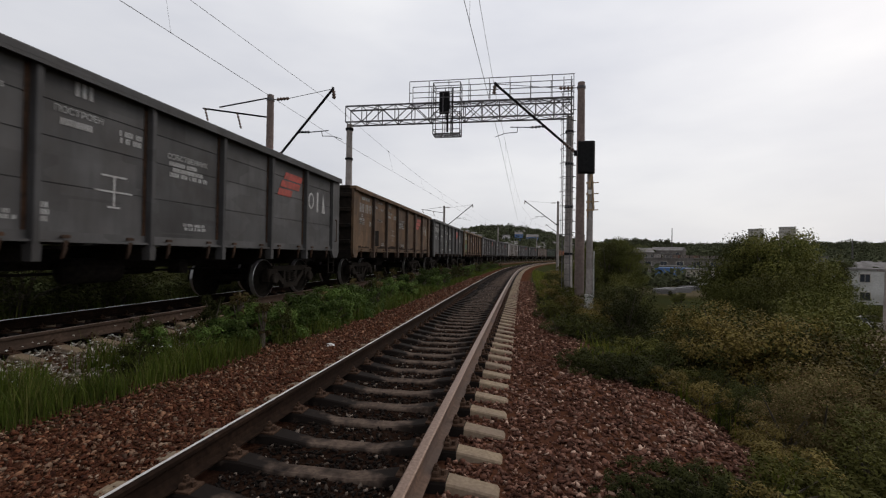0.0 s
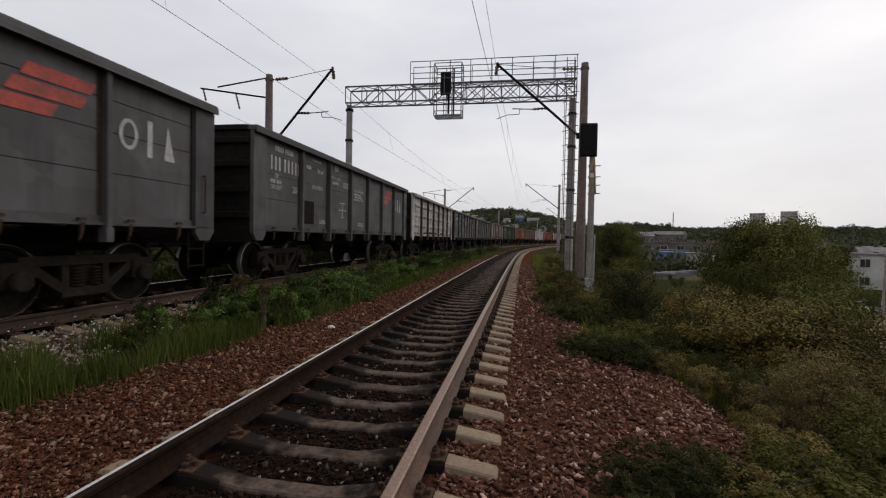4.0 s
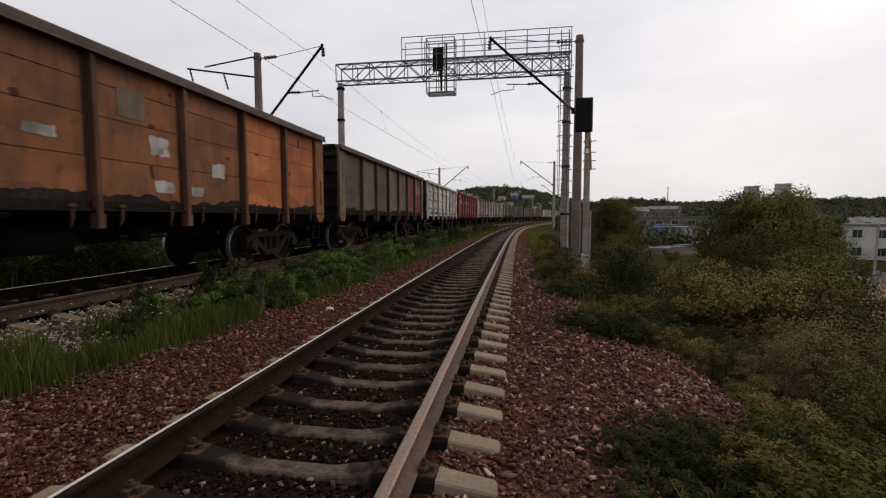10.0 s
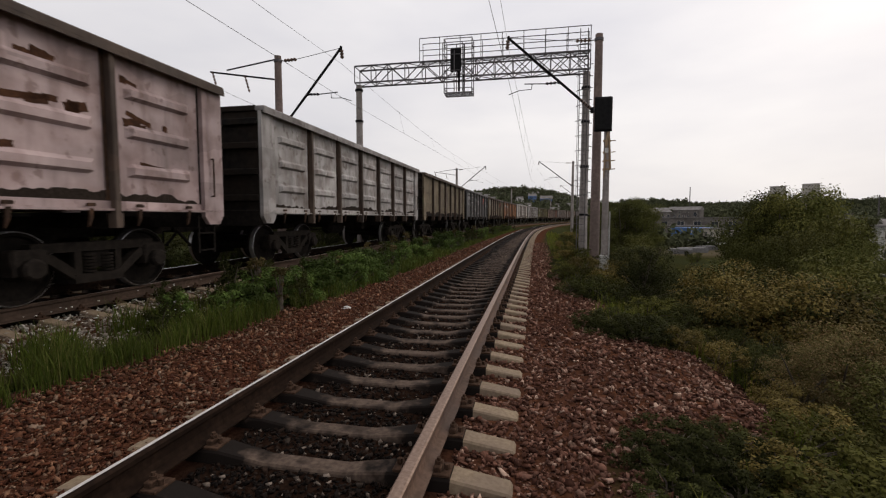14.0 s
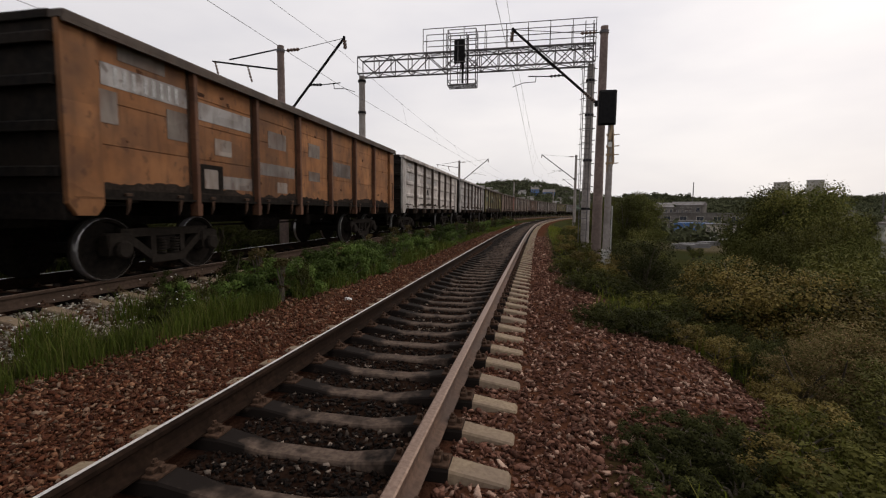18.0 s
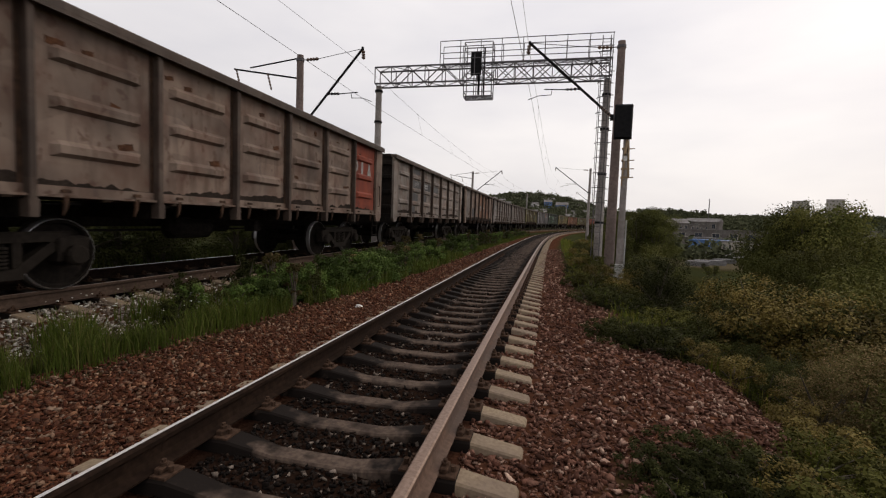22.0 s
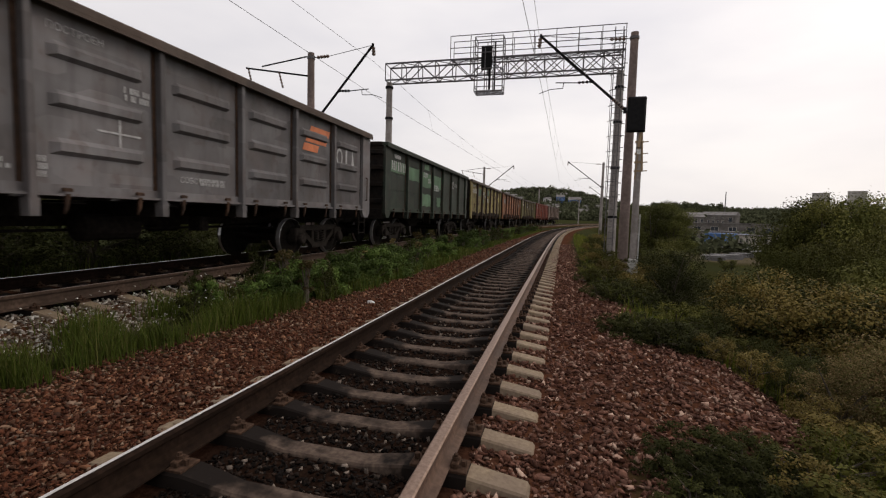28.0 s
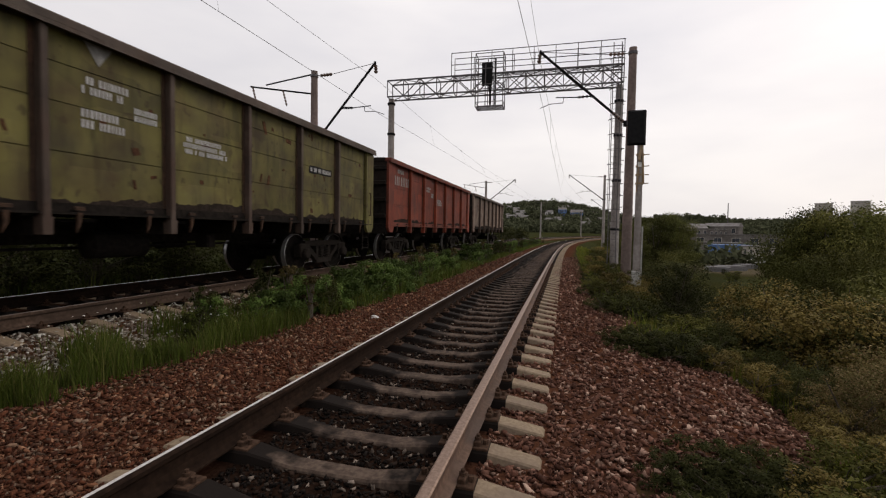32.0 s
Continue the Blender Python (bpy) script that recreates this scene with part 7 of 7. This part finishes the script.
    if style in ("yellow",):
        put("yring", lambda: ring(0.22, M_MARK_YELLOW), 5, -0.05, 0.78, "emblem")
        put("yblocks", lambda: emblem_blocks(M_MARK_YELLOW, 3, 0.26, 0.38), 6, -0.05, 0.62, "emblem")
        if paint == "yellow":
            for i, (b, f, z, w, h) in enumerate(((1, 0.05, 0.72, 1.1, 0.5), (3, 0.0, 0.78, 1.0, 0.42), (2, -0.15, 0.45, 0.5, 0.25))):
                put("tpatch%d" % i, lambda w=w, h=h: plate(w, h, PAINTS["_turquoise"]), b, f, z, "paint_patch", -0.003)
    if style in ("green", "green_light"):
        put("gring", lambda: ring(0.16, M_MARK), 5, -0.15, 0.68, "emblem")
        put("gblocks", lambda: emblem_blocks(M_MARK_DIM, 3, 0.14, 0.2), 5, 0.2, 0.7, "emblem")
        pale = PAINTS["_pale_green"] if style == "green_light" else PAINTS["_dull_green"]
        big = ((3, 0.0, 0.63, 1.4, 0.56), (3, 0.2, 0.2, 0.6, 0.42), (3, 0.0, 0.47, 0.5, 0.12), (2, 0.0, 0.62, 1.42, 0.6), (2, 0.0, 0.2, 1.45, 0.5), (2, 0.05, 0.89, 0.65, 0.24), (1, 0.05, 0.66, 1.3, 0.5), (0, 0.0, 0.7, 1.4, 0.4))
        for i, (b, f, z, w, h) in enumerate(big if style == "green_light" else ((1, 0.0, 0.5, 1.2, 0.3), (1, -0.1, 0.2, 0.7, 0.25), (2, 0.1, 0.55, 1.1, 0.3), (2, 0, 0.25, 0.9, 0.2), (3, -0.1, 0.4, 1.2, 0.35), (4, 0.1, 0.3, 0.8, 0.3), (3, 0.1, 0.75, 0.9, 0.2), (0, 0.1, 0.4, 1.0, 0.3))):
            put("patch%s%d" % (style, i), lambda w=w, h=h: plate(w, h, pale), b, f, z, "paint_patch", -0.003)
    if style == "patched" and n == 11:
        put("opatch0", lambda: square_plate(0.5, 0.42, PAINTS["tan"]), 3, -0.1, 0.72, "paint_patch", -0.003)
        for i, (b, f, z, w, h) in enumerate(((3, 0.2, 0.45, 0.36, 0.3), (4, 0.05, 0.33, 0.36, 0.26), (2, 0.1, 0.42, 0.4, 0.14), (3, 0.25, 0.14, 0.4, 0.18), (4, -0.3, 0.12, 0.3, 0.16))):
            put("opale%d" % i, lambda w=w, h=h: plate(w, h, PAINTS["light"]), b, f, z, "paint_patch", -0.003)
    elif style == "patched" and n == 20:
        for i, (b, f, z, w, h) in enumerate(((0, 0.0, 0.76, 1.5, 0.3), (0, 0.34, 0.53, 0.5, 0.46), (0, -0.4, 0.55, 0.3, 0.44), (1, 0.0, 0.7, 1.45, 0.3), (1, -0.05, 0.43, 0.45, 0.3), (1, -0.25, 0.14, 0.34, 0.34), (2, 0.1, 0.12, 0.4, 0.24), (3, 0.0, 0.62, 0.6, 0.34), (0, -0.05, 0.93, 0.8, 0.22), (3, 0.0, 0.3, 0.6, 0.24))):
            put("lpatch%d" % i, lambda w=w, h=h: square_plate(w, h, PAINTS["light" if i in (0, 3) else "beige"]), b, f, z, "paint_patch", -0.003)
        for i, (b, f, z, w, h) in enumerate(((2, 0.0, 0.3, 1.4, 0.26), (4, 0.0, 0.45, 1.2, 0.4), (1, 0.2, 0.12, 0.9, 0.24), (2, 0.0, 0.62, 0.7, 0.36))):
            put("gpatch%d" % i, lambda w=w, h=h: square_plate(w, h, PAINTS["grey"]), b, f, z, "paint_patch", -0.0035)
        put("lnum", lambda: numeral_bars(1.2, 0.24, 81, M_MARK), 0, 0.0, 0.76, proud=0.003)
        put("lblack", lambda: square_plate(0.6, 0.5, M_STEEL_DARK), 1, -0.25, 0.14, "paint_patch", -0.0045)
    elif style == "patched" and n != 33:
        for i, (b, f, z, w, h) in enumerate(((0, 0.05, 0.68, 1.2, 0.4), (1, -0.05, 0.72, 1.0, 0.32), (2, 0.1, 0.5, 0.7, 0.3), (3, 0, 0.75, 0.9, 0.25), (4, -0.1, 0.3, 0.8, 0.35), (6, 0.1, 0.4, 0.5, 0.4))):
            put("ppatch%d" % i, lambda w=w, h=h: plate(w, h, PAINTS["beige"]), b, f, z, "paint_patch", -0.003)
    if n == 26:
        put("mbars", lambda: bars(4, 1.25, 0.42, 71, M_MARK_DIM), 3, -0.02, 0.42)
        put("mnum", lambda: bars(2, 0.5, 0.2, 72, M_MARK_DIM), 4, -0.05, 0.45)
        put("mplate", lambda: square_plate(0.7, 0.6, PAINTS["dark"]), 1, 0.2, 0.22, "paint_patch", -0.003)
    if n == 3:
        put("bturq", lambda: plate(1.3, 0.5, PAINTS["_turquoise"]), 0, 0.0, 0.3, "paint_patch", -0.003)
        put("bsign", lambda: square_plate(0.9, 0.26, PAINTS["_post_red"]), 4, 0.0, 0.66, "paint_patch", -0.003)
        put("bsignbars", lambda: bars(1, 0.75, 0.12, 73, M_MARK_DIM), 4, 0.0, 0.66, proud=0.003)
    if n == 9:
        put("pnum", lambda: square_plate(1.2, 0.3, PAINTS["light"]), 2, 0.0, 0.62, "paint_patch", -0.003)
        put("pnumbars", lambda: numeral_bars(1.15, 0.26, 74, M_MARK_DIM), 2, 0.0, 0.62, proud=0.003)
        put("pend", lambda: emblem_blocks(M_MARK_DIM, 3, 0.24, 0.3), 6, 0.0, 0.62, "emblem")
    if n == 13:
        put("wend", lambda: emblem_blocks(PAINTS["beige"], 3, 0.26, 0.34), 6, 0.0, 0.62, "emblem")
    if n == 14:
        put("rnum", lambda: square_plate(1.35, 0.34, PAINTS["brick"]), 0, 0.05, 0.625, "paint_patch", -0.003)
        put("rtag", lambda: square_plate(0.18, 0.2, M_MARK_DIM), 6, 0.3, 0.1, "paint_patch")
        put("rlow", lambda: bars(1, 1.3, 0.12, 75, M_MARK_DIM), 4, 0.0, 0.355)
    if n == 23:
        put("oturq", lambda: plate(1.3, 0.42, PAINTS["_dull_green"]), 0, 0.0, 0.5, "paint_patch", -0.003)
        put("oturq2", lambda: plate(0.9, 0.36, PAINTS["_dull_green"]), 2, 0.0, 0.42, "paint_patch", -0.003)
        put("oload", lambda: bars(1, 0.75, 0.17, 76, M_MARK), 1, 0.0, 0.6)
        put("odark", lambda: square_plate(0.6, 0.55, M_STEEL_DARK), 1, -0.22, 0.2, "paint_patch")
        put("olow", lambda: bars(1, 0.7, 0.13, 77, M_MARK), 1, 0.2, 0.1)
        put("owhite", lambda: plate(0.34, 0.34, M_MARK_DIM), 0, 0.0, 0.1, "paint_patch")
    if n == 33:
        put("bwhite", lambda: emblem_blocks(M_MARK_DIM, 4, 0.3, 0.42), 6, -0.05, 0.62, "emblem")
        put("btext", lambda: bars(3, 0.8, 0.26, 78, M_MARK_DIM), 3, 0.0, 0.45)
        put("btext2", lambda: bars(2, 0.4, 0.2, 79, M_MARK_DIM), 2, 0.1, 0.7)
        put("bgrey", lambda: plate(1.3, 0.4, PAINTS["grey"]), 0, 0.0, 0.65, "paint_patch", -0.003)
    if n == 29:
        put("rail", lambda: emblem_blocks(M_MARK_YELLOW, 4, 0.26, 0.4), 5, 0.0, 0.78, "emblem")
        put("gstain", lambda: plate(1.4, 0.55, PAINTS["_dull_green"]), 5, 0.0, 0.45, "paint_patch", -0.003)
    if style == "dark_patches":
        for i, (b, f, z, w, h) in enumerate(((1, 0.0, 0.62, 1.38, 0.3), (2, 0.0, 0.62, 1.3, 0.3), (1, -0.1, 0.35, 0.8, 0.3), (3, 0.0, 0.62, 0.9, 0.3), (2, -0.2, 0.355, 0.6, 0.3), (1, -0.25, 0.1, 0.6, 0.25), (1, 0.0, 0.89, 1.1, 0.2))):
            put("dpatch%d" % i, lambda w=w, h=h: plate(w, h, PAINTS["dark"]), b, f, z, "paint_patch", -0.003)
        put("cap69", lambda: lettering("69 БТ", 0.2, M_MARK), 1, 0.05, 0.62, proud=0.003)
        put("dbuilt", lambda: bars(2, 0.62, 0.24, 25, M_MARK), 2, -0.05, 0.64, proud=0.003)
    if style == "emblem":
        put("tri", lambda: Shape().bar((0, -0.14, -0.1), (0, 0.14, -0.1), 0.03).bar((0, -0.14, -0.1), (0, 0, 0.14), 0.03).bar((0, 0.14, -0.1), (0, 0, 0.14), 0.03).mesh("emblem", M_BLACK), 2, -0.05, 0.35, "emblem")
    if style == "red_end":
        put("rblocks", lambda: emblem_blocks(M_MARK_DIM, 3, 0.40, 0.52), 6, -0.1, 0.64, "emblem")
    if style == "stencils":
        put("sign", lambda: plate(1.0, 0.16, M_BLACK), 5, 0.05, 0.55, "paint_patch")
        put("signbars", lambda: bars(1, 0.9, 0.12, 31, M_MARK), 5, 0.05, 0.55, proud=0.004)
        put("tri2", lambda: Shape().add([(0, -0.18, 0.12), (0, 0.18, 0.12), (0, 0, -0.14), (0.004, -0.18, 0.12), (0.004, 0.18, 0.12), (0.004, 0, -0.14)], [(5, 4, 3), (0, 1, 4, 3), (1, 2, 5, 4), (2, 0, 3, 5)]).mesh("emblem", M_MARK_DIM), 2, -0.1, 0.92, "emblem")
        put("low_plate", lambda: bars(2, 0.7, 0.26, 33, M_MARK), 2, -0.05, 0.52)


PAINTS["_fresh_orange"] = wagon_paint("fresh_orange_paint", (0.36, 0.10, 0.03), (0.44, 0.14, 0.05), (0.13, 0.05, 0.025), 0.4, 0.4, 0.2)
PAINTS["_worn_rust"] = wagon_paint("worn_rust_paint", (0.150, 0.070, 0.040), (0.205, 0.108, 0.066), (0.06, 0.035, 0.026), 0.7, 0.7, 0.5)
# rusty post paint, darkened so that it holds the posts' shaded side
PAINTS["_post"] = wagon_paint("rusty_shaded_post_paint", (0.050, 0.036, 0.028), (0.095, 0.070, 0.055), (0.06, 0.03, 0.02), 0.6, 0.6, 0.3)
PAINTS["_post_red"] = wagon_paint("rust_red_post_paint", (0.085, 0.038, 0.021), (0.145, 0.064, 0.034), (0.06, 0.028, 0.018), 0.6, 0.6, 0.3)
PAINTS["_rail"] = wagon_paint("grimy_rail_paint", (0.055, 0.041, 0.032), (0.095, 0.072, 0.058), (0.06, 0.03, 0.02), 0.5, 0.4, 0.3)
PAINTS["_turquoise"] = wagon_paint("turquoise_patch", (0.075, 0.135, 0.088), (0.11, 0.18, 0.125), (0.07, 0.06, 0.04), 0.4, 0.4, 0.2)
PAINTS["_pale_green"] = wagon_paint("pale_green_patch", (0.080, 0.150, 0.085), (0.110, 0.195, 0.115), (0.06, 0.06, 0.05), 0.3, 0.4, 0.2)
PAINTS["_dull_green"] = wagon_paint("dull_green_patch", (0.024, 0.052, 0.031), (0.04, 0.075, 0.047), (0.05, 0.05, 0.04), 0.3, 0.4, 0.2)
BODY_PARTS = ("side_panel", "post", "corner_post", "top_rail", "side_sill", "hatch_latch")


def repaint(ob, mat):
    ob.material_slots[0].link = "OBJECT"
    ob.material_slots[0].material = mat


# how many flaked spots a wagon's side has, their size, and whether they follow the ribs
FLAKES = {15: (44, 1.3, True), 32: (60, 1.0, False), 33: (36, 0.9, False), 34: (34, 0.9, False), 13: (12, 0.7, True), 9: (14, 0.9, True), 24: (18, 0.9, True), 26: (26, 1.4, False), 11: (14, 0.8, False), 20: (22, 0.9, False), 36: (20, 1.0, False)}
_flakes = []
# wagons whose bays were repainted one by one
PANELS = {26: ("grey", "rusty", "rusty", "_worn_rust", "_worn_rust", "_worn_rust", "rusty"), 12: ("tan", "tan", "tan", "tan", "tan", "red", "red"), 3: ("olive", "brown", "brown", "brown", "brown", "brown", "brown")}


def rust_flakes(root, n, count, size, on_ribs):
    """Spots where the paint has come off to bare rust, each a small ragged patch."""
    rng = random.Random(n)
    if not _flakes:
        rust = surface("bare_rust", (0.045, 0.020, 0.011), (0.10, 0.044, 0.022), 25, 4, 0.9, 0, 0.2, 0.003, (0.03, 0.016, 0.011), 0.6, spec=0.1)
        for w, h in ((0.30, 0.05), (0.16, 0.07), (0.10, 0.10), (0.06, 0.22), (0.22, 0.09), (0.05, 0.05)):
            _flakes.append(plate(w, h, rust, "rust_flake"))
    h = TOP - SILL - 0.2
    for i in range(count):
        k = rng.choice((0, 1, 1, 4, 2)) if on_ribs else rng.choice((1, 2, 2, 3, 3, 5, 5))
        z = rng.choice((0.28, 0.55, 0.82, 0.55)) + rng.uniform(-0.02, 0.05) if on_ribs else rng.uniform(0.08, 0.95)
        sc = size * rng.uniform(0.6, 1.3)
        part("rust_flake", _flakes[k], root, at=Matrix.Translation((FACE["flat"] + 0.002, bay_y(rng.randrange(BAYS), rng.uniform(-0.38, 0.38)), SILL + 0.12 + z * h)) @ Matrix.Rotation(rng.uniform(-0.3, 0.3), 4, "X") @ Matrix.Diagonal((1, sc, sc, 1)))


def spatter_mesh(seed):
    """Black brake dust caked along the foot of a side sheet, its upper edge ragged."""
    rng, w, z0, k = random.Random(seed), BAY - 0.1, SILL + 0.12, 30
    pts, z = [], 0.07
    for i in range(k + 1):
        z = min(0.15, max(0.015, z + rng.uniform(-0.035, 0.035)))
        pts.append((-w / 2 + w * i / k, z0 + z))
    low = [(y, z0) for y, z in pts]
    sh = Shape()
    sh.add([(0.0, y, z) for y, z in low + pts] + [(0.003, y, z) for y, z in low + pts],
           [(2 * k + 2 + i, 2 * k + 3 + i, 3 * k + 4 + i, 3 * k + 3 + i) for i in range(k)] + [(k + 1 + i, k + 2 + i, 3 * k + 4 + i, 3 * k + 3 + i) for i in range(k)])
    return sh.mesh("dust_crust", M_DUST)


def build_train():
    me = build_meshes()
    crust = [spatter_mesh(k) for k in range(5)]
    first = {k: build_wagon(k, me) for k in ("flat", "ribbed")}
    used, wagons = set(), []
    for n, (paint, kind, style) in enumerate(WAGONS):
        w = first[kind] if kind not in used else None
        if w is None:
            w = copy_thing(first[kind], Matrix())
        wagons.append(w)
        used.add(kind)
    for n, (w, (paint, kind, style)) in enumerate(zip(wagons, WAGONS)):
        tagged(w, "%s %s with %s" % (PAINT_WORDS[paint], KIND_WORDS[kind], MARK_WORDS[style]), "freight wagon", "wagons of the goods train")
        for o in w.children:
            if o.name.split(".")[0] in BODY_PARTS:
                mat = PAINTS[paint]
                if style == "red_end" and o.name.startswith("side_panel") and o.matrix_basis.translation.y > bay_y(5 if n == 24 else 4, 0.2):
                    mat = PAINTS["red"]
                if n == 11 and o.name.startswith("side_panel") and o.matrix_basis.translation.y > bay_y(4, 0.2):
                    mat = PAINTS["_fresh_orange"]
                if o.name.startswith(("top_rail", "side_sill")) and paint not in ("dark", "green", "red", "brown"):
                    mat = (PAINTS[paint] if kind == "ribbed" else M_STEEL_DARK) if o.name.startswith("side_sill") else PAINTS[paint if paint in ("white", "light") else "_rail"]
                if n in PANELS and o.name.startswith("side_panel"):
                    bay = min(range(BAYS), key=lambda i: abs(bay_y(i) - o.matrix_basis.translation.y))
                    mat = PAINTS[PANELS[n][bay]]
                if o.name.startswith("post") and n != 13 and paint in ("pink", "light", "grey", "beige", "tan", "khaki", "russet", "brick", "orange", "yellow", "brown", "white", "olive", "rusty"):
                    mat = PAINTS["_post_red" if paint in ("brick", "orange", "russet") else "_post"]
                repaint(o, M_RUST_SHADE if o.name.startswith("hatch_latch") else mat)
        dress(w, style, paint, n)
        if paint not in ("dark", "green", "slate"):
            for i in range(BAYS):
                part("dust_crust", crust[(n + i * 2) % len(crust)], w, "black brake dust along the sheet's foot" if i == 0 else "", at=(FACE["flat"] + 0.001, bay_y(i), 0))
        if n in FLAKES:
            rust_flakes(w, n, *FLAKES[n])
    return wagons


TRAIN = build_train()


# ---- what moves ----
def train_s(t):
    """Arc length of the head of the first wagon on the left track at t seconds; the train slows a little."""
    return ((((1.664022e-07 * t - 4.38324e-05) * t + 0.00284213) * t - 0.0378960) * t - 15.246187) * t - 0.51954


def motions():
    for n, w in enumerate(TRAIN):
        rows = []
        for i in range(65):
            t = i * 0.5
            c, h = on_left(train_s(t) + PITCH * (n + 0.5) + 0.35)
            rows.append((t, pose(c.x, c.y, c.z, 0, 0, -math.degrees(h))))
        walk(w, rows)
    # the wheels roll; all wheelsets at one end of a bogie share one rolling action
    done = {}
    for w in TRAIN:
        for o in w.children_recursive:
            if o.name.split(".")[0] != "wheelset":
                continue
            y = round(o.matrix_basis.translation.y, 3)
            if y not in done:
                walk(o, [(f / FPS, pose(0, y, 0.475) @ Matrix.Rotation(-train_s(f / FPS) / 0.475, 4, "X")) for f in range(32 * FPS + 1)])
                done[y] = o.animation_data
            else:
                o.rotation_mode = "QUATERNION"
                o.animation_data_create()
                o.animation_data.action = done[y].action
                o.animation_data.action_slot = done[y].action_slot


motions()
